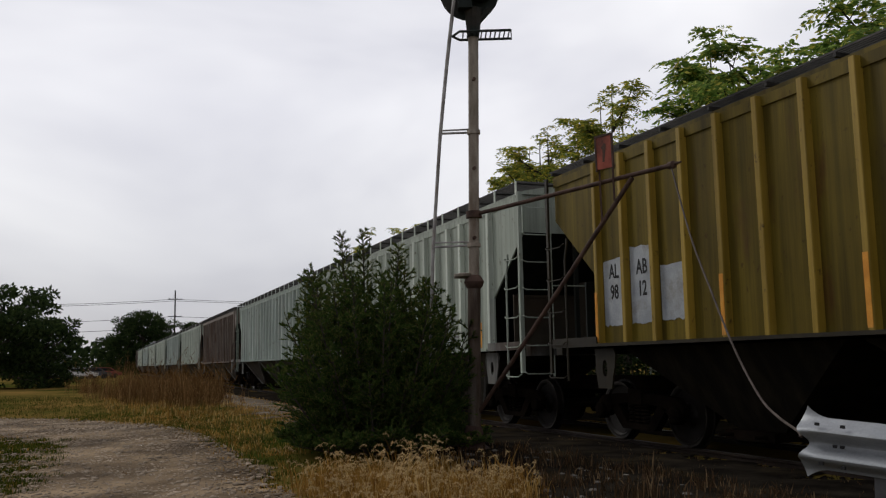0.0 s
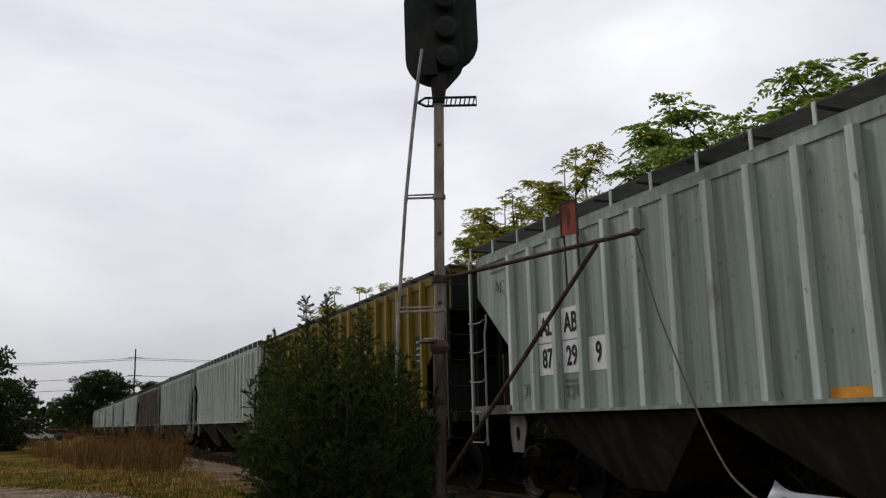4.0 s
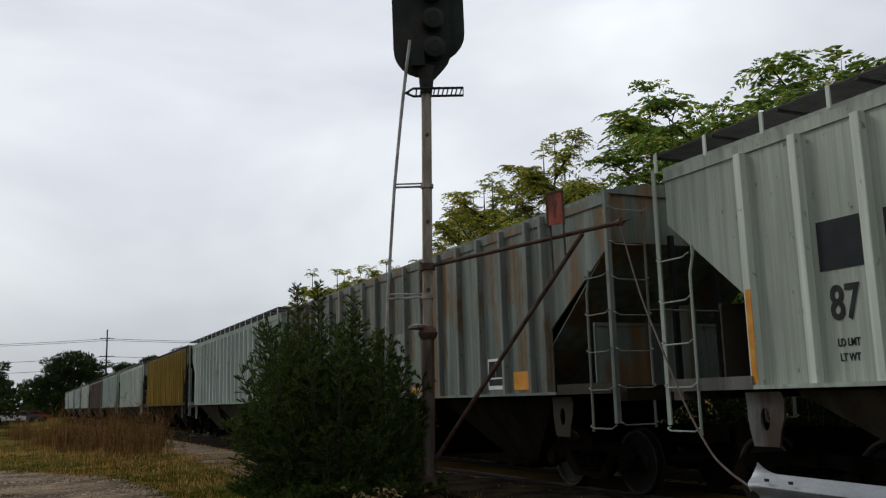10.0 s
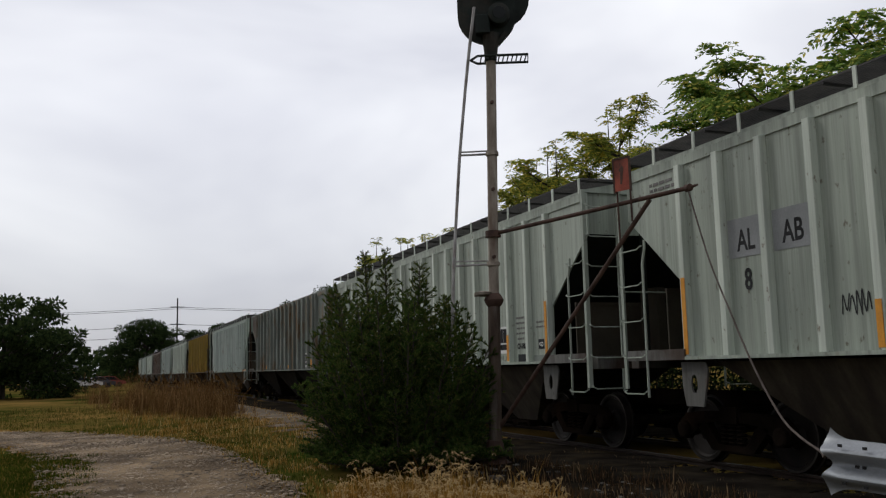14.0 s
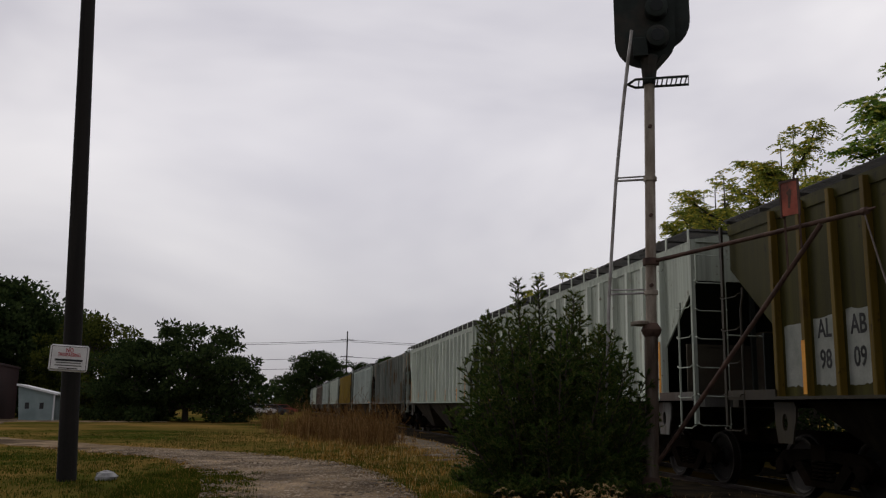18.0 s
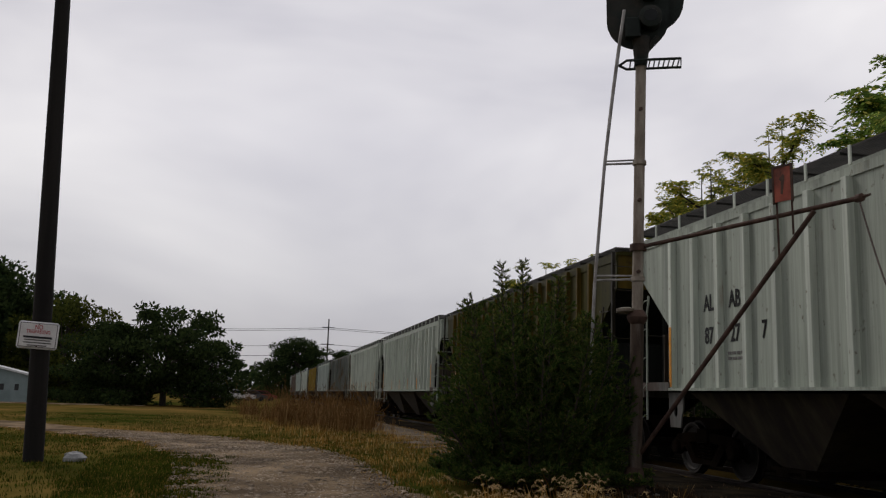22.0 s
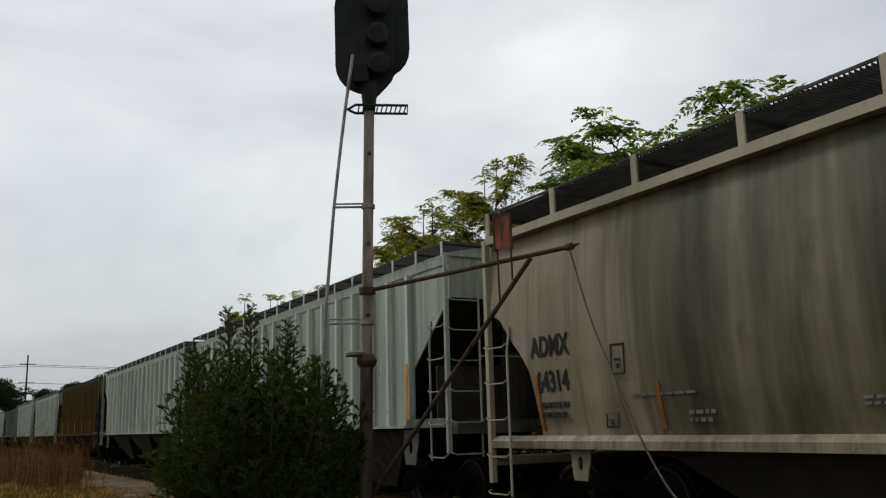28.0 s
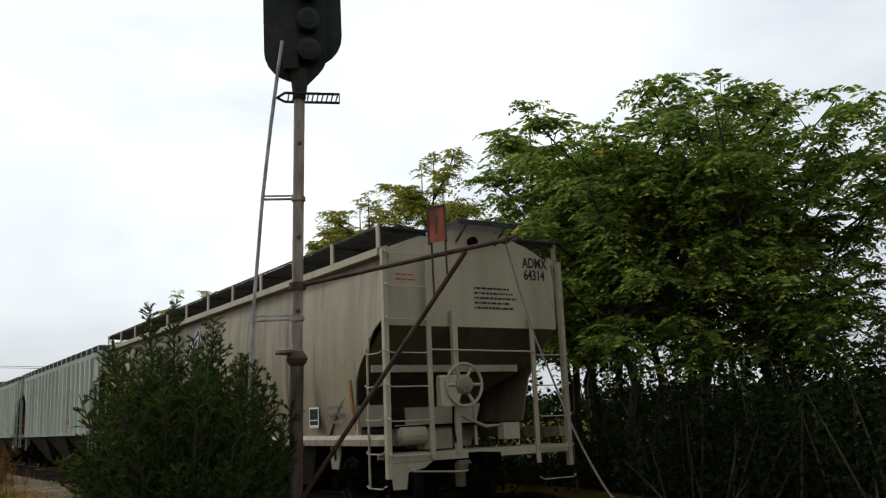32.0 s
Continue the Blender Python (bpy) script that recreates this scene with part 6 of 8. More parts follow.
    for y, w in ((0.68, 0.46), (0.22, 0.34), (-0.16, 0.34)):
        t = 0.065
        part("emblem_block", shared(f"emblem_block:{w}", lambda: Build().box(-0.003, 0.003, -w / 2, w / 2, 0.23 - t, 0.23).box(-0.003, 0.003, -w / 2, -w / 2 + t, -0.23, 0.23 - t).box(-0.003, 0.003, w / 2 - t, w / 2, -0.23, 0.23 - t).box(-0.003, 0.003, -w / 2 + t, w / 2 - t, -0.23, -0.23 + t), INK), car, at=pose(side_x(2.07) - 0.012, y, 2.07))
    placard(car, -6.64, 1.22, x=lay(1.36, 0.0), k=0.68)
    small_print(car, -7.5, 1.38, 3, 0.62, material=GREYINK, height=0.05, seed=31, x=lay(1.30), gap=2.6)
    for y, h in ((8.2, 0.75), (5.82, 0.55), (2.48, 0.42), (0.1, 0.42), (-2.36, 0.5), (-5.78, 0.62), (-8.16, 0.85)):
        part("reflector", shared(f"reflector:{h}", lambda: Build().prism([(side_x(SILL_LOW + 0.12 + h * k / 8) - 0.014, h * k / 8) for k in range(9)] + [(side_x(SILL_LOW + 0.12 + h * k / 8) - 0.002, h * k / 8) for k in range(8, -1, -1)], 1, -0.036, 0.036)), car, OLDORANGE, at=(0, y, SILL_LOW + 0.12))
    for y in (5.2, -1.28, -3.8, -4.87):
        small_print(car, y, 1.14, 2, 0.4, seed=int(40 + y), x=lay(1.1))
    mark_box(car, -5.5, 1.13, 0.26, 0.24, x=lay(1.1, 0.01), t=0.03)
    return car, running_gear(car, 7.55, True, reach=1.05)


def grating(x0, x1, y0, y1, z):
    """A small open step grating."""
    b = Build()
    n = max(4, round((x1 - x0) / 0.09))
    for k in range(n + 1):
        x = x0 + (x1 - x0) * k / n
        b.box(x - 0.008, x + 0.008, y0, y1, z, z + 0.03)
    for k in range(4):
        y = y0 + (y1 - y0) * k / 3
        b.box(x0, x1, y - 0.008, y + 0.008, z - 0.02, z - 0.001)
    return b


def last_walkway_mesh():
    b = Build()
    H = LAST_HALF
    n = 320
    for k in range(n):
        y = -H + 2 * H * k / (n - 1)
        b.box(-W + 0.03, -W + 0.92, y - 0.009, y + 0.009, EAVE + 0.30, EAVE + 0.33)
    for x in (-W - 0.0, -W + 0.3, -W + 0.6, -W + 0.9):
        b.box(x, x + 0.03, -H, H, EAVE + 0.33, EAVE + 0.36)
    for k in range(12):
        y = -H + 0.12 + k * (2 * H - 0.24) / 11
        b.box(-W + 0.03, -W + 0.92, y - 0.03, y + 0.03, EAVE + 0.25, EAVE + 0.298)
    return b


LEAF_EDGE = [(0.24, -0.52), (0.10, -0.33), (-0.08, -0.08), (-0.19, 0.16), (-0.24, 0.40)]
LEAF_BACK = [(-0.24, 0.40), (0.04, 0.27), (0.28, 0.08), (0.45, -0.10), (0.55, -0.24)]
RIM = [(0.55, -0.24), (0.62, -0.08), (0.60, 0.06), (0.22, 0.32), (-0.18, 0.57), (-0.42, 0.30), (-0.60, 0.03), (-0.22, -0.28), (0.16, -0.60), (0.24, -0.52)]
EMBLEM_LINES = [("emblem_outline", LEAF_EDGE, 0.018, WHITEINK), ("emblem_outline", LEAF_BACK, 0.018, WHITEINK), ("emblem_outline", RIM, 0.012, WHITEINK),
                ("leaf_vein", [(0.02, 0.10), (0.20, -0.06), (0.33, -0.26), (0.42, -0.48)], 0.020, BLUE)]


def emblem_mesh():
    return Build().prism(RIM[:-1] + LEAF_EDGE + LEAF_BACK[1:-1], 0, -0.002, 0.002)


def locomotive():
    """The dark diesel engine far ahead."""
    car = thing("locomotive", pose(RAIL_X, 0, RAIL_Z), "dark diesel locomotive with a pale striped cab, far up the line", "locomotive")
    part("frame", Build().box(-1.5, 1.5, -8.6, 8.6, 0.95, 1.35).mesh("frame", LOCO), car)
    part("hood", Build().chamfered(-0.95, 0.95, -8.2, 4.3, 1.35, 3.9, 0.12).mesh("hood", LOCO), car)
    cab = part("cab", Build().prism([(-1.5, 1.35), (1.5, 1.35), (1.5, 3.7), (0.8, 4.3), (-0.8, 4.3), (-1.5, 3.7)], 1, 4.3, 6.7).mesh("cab", LOCO), car)
    for x in (-0.9, 0.9):
        part("cab_window", Build().box(-0.35, 0.35, -0.02, 0.02, -0.25, 0.25).mesh("cab_window", DARKGLASS), cab, at=(x, 4.28, 3.3))
    part("nose", Build().chamfered(-0.9, 0.9, 6.7, 8.3, 1.35, 2.7, 0.1).mesh("nose", LOCO), car)
    part("stripe", Build().box(-1.52, 1.52, -8.62, -8.58, 1.0, 1.3).mesh("stripe", WHITEINK), car)
    part("fuel_tank", Build().chamfered(-1.3, 1.3, -2.2, 2.2, 0.25, 0.95, 0.08).mesh("fuel_tank", UNDER), car)
    return car, running_gear(car, 6.0, False)


put_train()
engine = locomotive()
TRAIN.append((engine[0], PITCH * 10, engine[1]))
# the bodies rest on their bogies
for car, offset, wheelsets in TRAIN:
    for ob in car.children:
        if ob.name.split(".")[0] not in ("bogie_frame", "wheelset", "coupler", "centre_sill"):
            ob.matrix_basis = Matrix.Translation((0, 0, LIFT)) @ ob.matrix_basis


# ---- the signal mast beside the track ----
def signal_mast():
    foot, top = Vector((5.16, 11.55, 0.05)), Vector((5.31, 11.36, 6.55))

    def up(z):
        return foot + (top - foot) * ((z - foot.z) / (top.z - foot.z))

    mast = thing("signal_mast", pose(0.362, 0.161, 0.02, -0.34, -0.77, 0.64) @ Matrix.Scale(0.978, 4), "old railway signal mast with ladder, dark head and rusty arm", "railway signal")
    part("pole", Build().tube([foot, up(2.5)], 0.095, 16).mesh("pole", OLDPOLE, True), mast, label="rust-brown lower pole")
    part("pole", Build().tube([up(2.5), up(6.45)], 0.078, 16).mesh("pole", MAST, True), mast)
    part("base_casting", Build().lathe([(0.26, 0.0), (0.26, 0.05), (0.16, 0.12), (0.13, 0.35), (0.10, 0.4)], 16, 2, tuple(foot)).mesh("base_casting", RUSTY, True), mast)
    part("collar", Build().lathe([(0.10, -0.10), (0.13, -0.06), (0.15, 0.0), (0.12, 0.06), (0.09, 0.10)], 16, 2, tuple(up(2.55))).mesh("collar", RUSTY, True), mast)
    across = Vector((0.93, -0.37, 0))
    bracket = part("lamp_bracket", Build().tube([up(2.62) + across * 0.05, up(2.64) - across * 0.30], 0.03, 8).lathe([(0.05, -0.03), (0.13, -0.01), (0.14, 0.03), (0.06, 0.05)], 12, 2, tuple(up(2.64) - across * 0.16)).mesh("lamp_bracket", MAST), mast)
    for z in (5.62, 4.25, 3.2):
        part("bolt", Build().lathe([(0.028, -0.02), (0.028, 0.02), (0.015, 0.03)], 8, 1, tuple(up(z) + Vector((-0.03, -0.085, 0)))).mesh("bolt", RUSTY), mast)
    # the ladder stands clear of the pole and leans to the head

    def lad(z):
        return Vector((float(np.interp(z, [0.1, 3.1, 4.85, 6.27, 7.2], [4.56, 4.70, 4.81, 4.95, 5.06])), float(np.interp(z, [0.1, 3.1, 6.27, 7.2], [11.9, 11.78, 11.48, 11.36])), z))

    depth = Vector((0.37, 0.93, 0)) * 0.17
    ladder = part("ladder", Build().tube([lad(0.1 + 7.0 * k / 12) - depth for k in range(13)], 0.024, 6).mesh("ladder_stile", LADDER), mast, label="narrow leaning steel ladder")
    part("ladder_stile", Build().tube([lad(0.1 + 7.0 * k / 12) + depth for k in range(13)], 0.024, 6).mesh("ladder_stile", LADDER), ladder)
    rung = [Build().tube([lad(0.4 + 0.3 * k) - depth, lad(0.4 + 0.3 * k) + depth], 0.011, 5).mesh("rung", LADDER) for k in range(22)]
    for m in rung:
        part("rung", m, ladder)
    for z in (4.82, 3.10):
        brace = part("ladder_brace", Build().tube([lad(z), up(z) + across * 0.02], 0.018, 6).tube([lad(z + 0.09) + depth, up(z + 0.05)], 0.014, 6).mesh("ladder_brace", LADDER), mast)
        part("clamp", Build().lathe([(0.085, -0.03), (0.10, -0.03), (0.10, 0.03), (0.085, 0.03)], 14, 2, tuple(up(z))).mesh("clamp", MAST), brace)
    # the step platform below the head
    p0 = up(6.33)
    fwd = Vector((0.36, 0.93, 0))
    ring = [p0 - across * 0.32, p0 - across * 0.20 + fwd * 0.16, p0 + across * 0.60 + fwd * 0.16, p0 + across * 0.56 - fwd * 0.20, p0 - across * 0.22 - fwd * 0.20, p0 - across * 0.32]
    plat = part("platform", Build().tube(ring, 0.02, 6).mesh("platform_frame", TARGET), mast, label="small grated step platform")
    for k in range(11):
        a = p0 + across * (-0.16 + 0.07 * k)
        part("grate_bar", Build().tube([a - fwd * 0.19, a + fwd * 0.15], 0.011, 5).mesh("grate_bar", TARGET), plat)
    # the head: two oval back plates with hooded lamp units between them
    part("head_bracket", Build().tube([up(6.3), up(6.75)], [0.09, 0.14], 12).tube([up(6.45) - across * 0.02, up(6.75) + across * 0.25], 0.05, 8).mesh("head_bracket", TARGET), mast)

    def oval(cx, z0, z1, w, y):
        pts = []
        r = w / 2
        for k in range(13):
            a = math.pi + math.pi * k / 12
            pts.append((cx + r * math.cos(a), z0 + r + r * math.sin(a)))
        for k in range(13):
            a = math.pi * k / 12
            pts.append((cx + r * math.cos(a), z1 - r + r * math.sin(a)))
        return Build().prism(pts, 1, y - 0.012, y + 0.012)

    turn = Matrix.Translation(up(6.5) - Vector((0, 0, 6.5))) @ pose(0, 0, 0, 0, 0, -21.7)
    part("back_plate", oval(-0.04, 6.58, 8.45, 0.92, 0.02).mesh("back_plate", TARGET), mast, label="dark oval signal back plate", at=turn)
    part("back_plate", oval(0.17, 6.92, 8.85, 1.00, 0.22).mesh("back_plate", TARGET), mast, label="dark oval signal back plate", at=turn)
    for k, z in enumerate((7.02, 7.5, 8.0)):
        u = part("lamp_unit", Build().lathe([(0.12, -0.16), (0.17, -0.14), (0.17, 0.06), (0.14, 0.10)], 18, 1).mesh("lamp_unit", TARGET, True), mast, at=turn @ pose(0.14, -0.06, z))
        part("lens", Build().lathe([(0.01, -0.172), (0.10, -0.165), (0.11, -0.15)], 16, 1).mesh("lens", LENS, True), u)
    part("relay_box", Build().chamfered(-0.11, 0.11, -0.16, 0.0, 0, 0.3, 0.02).mesh("relay_box", TARGET), mast, at=turn @ pose(-0.12, -0.02, 6.72))
    # the bracket arm along the track and its brace
    root, tip = Vector((5.25, 11.45, 3.565)), Vector((6.58, 8.38, 3.715))
    part("arm", Build().tube([root, tip + (tip - root) * 0.012], 0.030, 10).mesh("arm", RUSTY, True), mast, label="rusty iron bracket arm")
    part("arm_end", Build().lathe([(0.015, -0.05), (0.05, -0.04), (0.05, 0.04), (0.015, 0.05)], 10, 1, tuple(tip)).tube([tip, tip + Vector((0.05, -0.13, 0.02))], [0.03, 0.012], 6).mesh("arm_end", RUSTY), mast)
    part("brace", Build().tube([Vector((5.22, 11.5, 0.62)), Vector((6.35, 8.9, 3.655))], 0.032, 10).mesh("brace", RUSTY, True), mast, label="rusty diagonal brace")
    part("arm_clamp", Build().lathe([(0.10, -0.05), (0.12, -0.05), (0.12, 0.05), (0.10, 0.05)], 14, 2, tuple(up(3.56))).mesh("arm_clamp", RUSTY), mast)
    # the red plate on two straps
    a, b = Vector((6.155, 9.355, 0)), Vector((6.255, 9.12, 0))
    along = (b - a).normalized()
    face = Vector((along.y, -along.x, 0))
    if face.y > 0:
        face = -face
    for p, zl in ((a + along * 0.015, 3.14), (b - along * 0.03, 3.40)):
        q = p + face * 0.03
        part("strap", Build().tube([(q.x, q.y, zl), (q.x, q.y, 4.30)], 0.016, 4).mesh("strap", RUSTY), mast)
    c = (a + b) / 2 + face * 0.06
    m = Matrix(((along.x, face.x, 0, c.x), (along.y, face.y, 0, c.y), (0, 0, 1, 4.045), (0, 0, 0, 1)))
    sign = part("red_plate", Build().box(-0.115, 0.115, -0.006, 0.006, -0.215, 0.215).mesh("red_plate", REDSIGN), mast, label="faded red metal plate with a worn dark figure", at=m)
    part("plate_frame", Build().box(-0.14, -0.116, -0.012, 0.014, -0.24, 0.24).box(0.116, 0.14, -0.012, 0.014, -0.24, 0.24).box(-0.116, 0.116, -0.012, 0.014, 0.216, 0.245).mesh("plate_frame", RUSTY), sign)
    part("worn_figure", Build().prism([(-0.03, -0.12), (0.0, -0.13), (0.035, 0.10), (0.01, 0.13), (-0.045, 0.07), (-0.02, 0.04)], 1, 0.0065, 0.0085).mesh("worn_figure", RUSTY), sign)
    return mast


signal_mast()

cable_line = smooth_line([(6.66, 8.47, 3.69), (6.35, 7.75, 2.72), (6.08, 7.1, 2.05), (5.82, 6.48, 1.46), (5.57, 5.88, 1.03), (5.38, 5.45, 0.88), (5.22, 5.07, 0.80), (5.11, 4.91, 0.77)], 8)
tagged(new("guy_cable", Build().tube(cable_line, 0.011, 6).mesh("guy_cable", CABLE, True)), "slack weathered cable hanging from the bracket arm to the guardrail", "cable")


# ---- the guardrail ----
def guardrail():
    rail = thing("guardrail", pose(5.03, 4.87, -0.53, 0, 3, -72) @ Matrix.Scale(1.338, 4), "galvanised W-beam guardrail end with a bent terminal", "guardrail")
    n, m, L = 40, 29, 2.4
    v, f = [], []
    for k in range(n + 1):
        x = L * (k / n) ** 1.6
        for d in (0, 0.005):
            for i in range(m):
                u = i / (m - 1)
                z = 0.955 + (u - 0.5) * 0.275 - 0.012 * x
                out = 0.02 - 0.082 * math.sin(2 * math.pi * u) ** 2 - d
                # the bent corners of the torn end
                near = max(0.0, 1 - x / 0.13)
                z += 0.055 * near ** 2 * max(0.0, (u - 0.86) / 0.14) - 0.05 * near ** 2 * max(0.0, (0.14 - u) / 0.14)
                out += 0.03 * near ** 2 * math.sin(9 * u)
                v.append((x - 0.03 * near * math.sin(3 * math.pi * u), out, z))
    for k in range(n):
        for d in range(2):
            o = 2 * m * k + d * m
            f += [(o + i, o + i + 1, o + 2 * m + i + 1, o + 2 * m + i) for i in range(m - 1)]
    f += [(i, m + i, m + i + 1, i + 1) for i in range(m - 1)]
    part("beam", Build().add(v, f).mesh("beam", GALV, True), rail)
    for x, z in ((0.16, 0.945), (0.20, 0.945), (0.10, 1.062), (0.24, 1.06), (0.12, 0.857), (0.24, 0.85), (1.4, 0.93)):
        part("bolt_slot", Build().box(-0.011, 0.011, -0.008, 0.004, -0.008, 0.008).mesh("bolt_slot", INK), rail, at=(x, -0.061 if 0.9 > z or z > 1.0 else 0.012, z))
    for x in (0.42, 1.7):
        part("post", Build().box(-0.075, 0.075, 0.05, 0.06, 0.05, 1.02).box(-0.006, 0.006, 0.06, 0.16, 0.05, 1.02).box(-0.075, 0.075, 0.16, 0.17, 0.05, 1.02).mesh("post", POSTSTEEL), rail, at=(x, 0, 0))
    return rail


guardrail()


# ---- the notice pole and the rock ----
def notice_pole():
    x, y = -3.36, 15.80
    z = float(ground_height(x, y))
    pole = thing("utility_pole", pose(x, y, z - 0.05, 0, -2.2, 0), "dark weathered wooden utility pole in the grass", "utility pole")
    part("pole", Build().tube([(0, 0, 0), (0, 0, 3), (0, 0, 9.6)], [0.16, 0.15, 0.12], 18).mesh("pole", POLE, True), pole)
    tilt = pose(-0.01, -0.172, 2.10, 0, 4.2, 11)
    board = part("notice_board", Build().chamfered(-0.31, 0.31, -0.225, 0.225, 0, 0.02, 0.03).mesh("notice_board", SIGNWHITE), pole, label="white notice board with red heading", at=tilt @ pose(0, 0, 0, 90, 0, 0))
    part("border", Build().box(-0.28, 0.28, -0.20, -0.19, 0.021, 0.023).box(-0.28, 0.28, 0.19, 0.20, 0.021, 0.023).box(-0.285, -0.275, -0.2, 0.2, 0.021, 0.023).box(0.275, 0.285, -0.2, 0.2, 0.021, 0.023).mesh("border", GREYINK), board)
    part("lettering", lettering("NO", 0.105), board, SIGNRED, at=(0, 0.13, 0.023))
    part("lettering", lettering("TRESPASSING", 0.082), board, SIGNRED, at=(0, 0.055, 0.023))
    for k, (w, h) in enumerate(((0.44, 0.035), (0.40, 0.02), (0.43, 0.02), (0.3, 0.02))):
        part("small_print", Build().box(-w / 2, w / 2, -h / 2, h / 2, 0.0215, 0.024).mesh("small_print", INK if k == 0 else GREYINK), board, at=(0, -0.035 - 0.045 * k, 0))
    for sy in (-0.18, 0.18):
        part("nail", Build().lathe([(0.012, 0), (0.012, 0.006), (0.004, 0.009)], 8, 2, (0, sy, 0.021)).mesh("nail", RUSTY), board)


notice_pole()

r2 = random.Random(4)
rb = Build()
rb.lathe([(0.10, -0.12), (0.22, -0.08), (0.25, 0.02), (0.19, 0.11), (0.06, 0.14)], 9)
rb.v = [(p[0] * r2.uniform(0.75, 1.1) * 1.0, p[1] * r2.uniform(0.7, 1.0), p[2] * r2.uniform(0.85, 1.1)) for p in rb.v]
rock = tagged(new("rock", rb.mesh("rock", ROCK)), "pale angular rock lying in the grass", "rock")
rock.matrix_basis = pose(-2.75, 15.88, float(ground_height(-2.75, 15.88)) + 0.045, 0, 0, 20) @ Matrix.Scale(0.78, 4)


# ---- plants ----
def limb_tree(name, at, height, spread, leaf, label, seed, trunks=1, density=1.0, leaf_len=0.11, lean=(0, 0), bottom=0.25, pinnate=True, trunk_r=0.11, flat=1.0):
    """A tree of tapered limbs, with sprays of leaves along the outer twigs."""
    rng = np.random.default_rng(seed)
    r = random.Random(seed)
    z0 = float(ground_height(at[0], at[1]))
    tree = thing(name, pose(at[0], at[1], z0), label, "tree")
    limbs, twigs = Build(), []
    for t in range(trunks):
        a0 = r.uniform(0, 6.28)
        base = Vector((0.25 * trunks * math.cos(a0) * r.random(), 0.25 * trunks * math.sin(a0) * r.random(), -0.1))
        h = height * r.uniform(0.72, 0.9)
        leanv = Vector((lean[0] + r.uniform(-0.12, 0.12) * trunks ** 0.5, lean[1] + r.uniform(-0.12, 0.12) * trunks ** 0.5, 0))
        pts = [base + Vector((0, 0, h * k / 6)) + leanv * h * (k / 6) ** 1.3 + Vector((r.uniform(-1, 1), r.uniform(-1, 1), 0)) * 0.035 * h * (k > 0) for k in range(7)]
        limbs.tube(pts, [trunk_r * (1 - 0.13 * k) for k in range(7)], 7)
        n_l = int(9 + 5 * r.random()) if trunks == 1 else 11
        for i in range(n_l):
            f = bottom + (0.98 - bottom) * (i + r.random()) / n_l
            k = f * 6
            p = pts[int(k)].lerp(pts[min(int(k) + 1, 6)], k - int(k))
            a = a0 + i * 2.4 + r.uniform(-0.5, 0.5)
            reach = spread * (0.45 + 0.75 * math.sin(math.pi * min(0.97, (f - bottom * 0.7) / (1.05 - bottom * 0.7)))) * r.uniform(0.7, 1.1)
            up = r.uniform(0.25, 0.8) * flat
            d = Vector((math.cos(a), math.sin(a), up))
            q = [p, p + d * reach * 0.4, p + d * reach * 0.75 + Vector((0, 0, 0.10 * reach)), p + d * reach + Vector((0, 0, 0.16 * reach))]
            limbs.tube(q, [trunk_r * 0.45, trunk_r * 0.3, trunk_r * 0.18, 0.012], 5)
            for j in range(9):
                g = 0.15 + 0.85 * (j + r.random()) / 9
                kk = g * 3
                o = q[min(int(kk), 2)].lerp(q[min(int(kk), 2) + 1], kk - int(kk))
                w = Vector((r.gauss(0, 1), r.gauss(0, 1), r.gauss(0.2, 0.9))).normalized()
                e = o + w * reach * r.uniform(0.18, 0.42)
                limbs.tube([o, e], [0.014, 0.006], 4)
                if f > 0.60 or r.random() < 0.70:
                    twigs.append((o, e))
        twigs.append((pts[5], pts[6] + Vector((0, 0, height * 0.12))))
        limbs.tube([pts[6], pts[6] + Vector((0, 0, height * 0.11))], [trunk_r * 0.25, 0.01], 4)
    part("trunk", limbs.mesh("trunk", BARK, True), tree)
    C, D, S = [], [], []
    for o, e in twigs:
        o, e = np.array(o), np.array(e)
        if pinnate:
            # a plume of long drooping compound leaves round the twig's end
            way = (e - o) / (np.linalg.norm(e - o) + 1e-6)
            n_s = max(4, int(9 * density))
            turn0 = rng.uniform(0, 6.28)
            for s in range(n_s):
                a = turn0 + 2.4 * s + rng.normal() * 0.25
                rise = rng.uniform(0.0, 0.95)
                d = np.array([math.cos(a), math.sin(a), rise]) + 0.5 * way
                d /= np.linalg.norm(d)
                ln = rng.uniform(0.32, 0.66) * (leaf_len / 0.14)
                side = np.cross(d, [0, 0, 1.0])
                side /= np.linalg.norm(side) + 1e-6
                stem0 = e - way * rng.uniform(0.0, 0.35)
                m = 8
                tt = np.repeat(np.linspace(0.16, 1.0, m), 2)
                sg = np.tile([1.0, -1.0], m)
                C.append(stem0 + d * ln * tt[:, None] + np.array([0, 0, -0.62 * ln]) * (tt ** 2.2)[:, None])
                D.append(d * 0.6 + side * sg[:, None] + np.array([0, 0, -0.55]) + rng.normal(size=(2 * m, 3)) * 0.15)
                S.append(np.full(2 * m, leaf_len) * rng.uniform(0.8, 1.2, 2 * m) * (1.1 - 0.3 * tt))
            continue
        for s in range(max(2, int(7 * density))):
            t = rng.uniform(0.25, 1.05)
            stem0 = o + (e - o) * t
            d = rng.normal(size=3) * [1, 1, 0.55] + (e - o) / (np.linalg.norm(e - o) + 1e-6) * 0.8
            d /= np.linalg.norm(d)
            m = 9
            C.append(stem0 + rng.normal(size=(m, 3)) * 0.16 * (leaf_len / 0.11))
            D.append(rng.normal(size=(m, 3)) + [0, 0, -0.2])
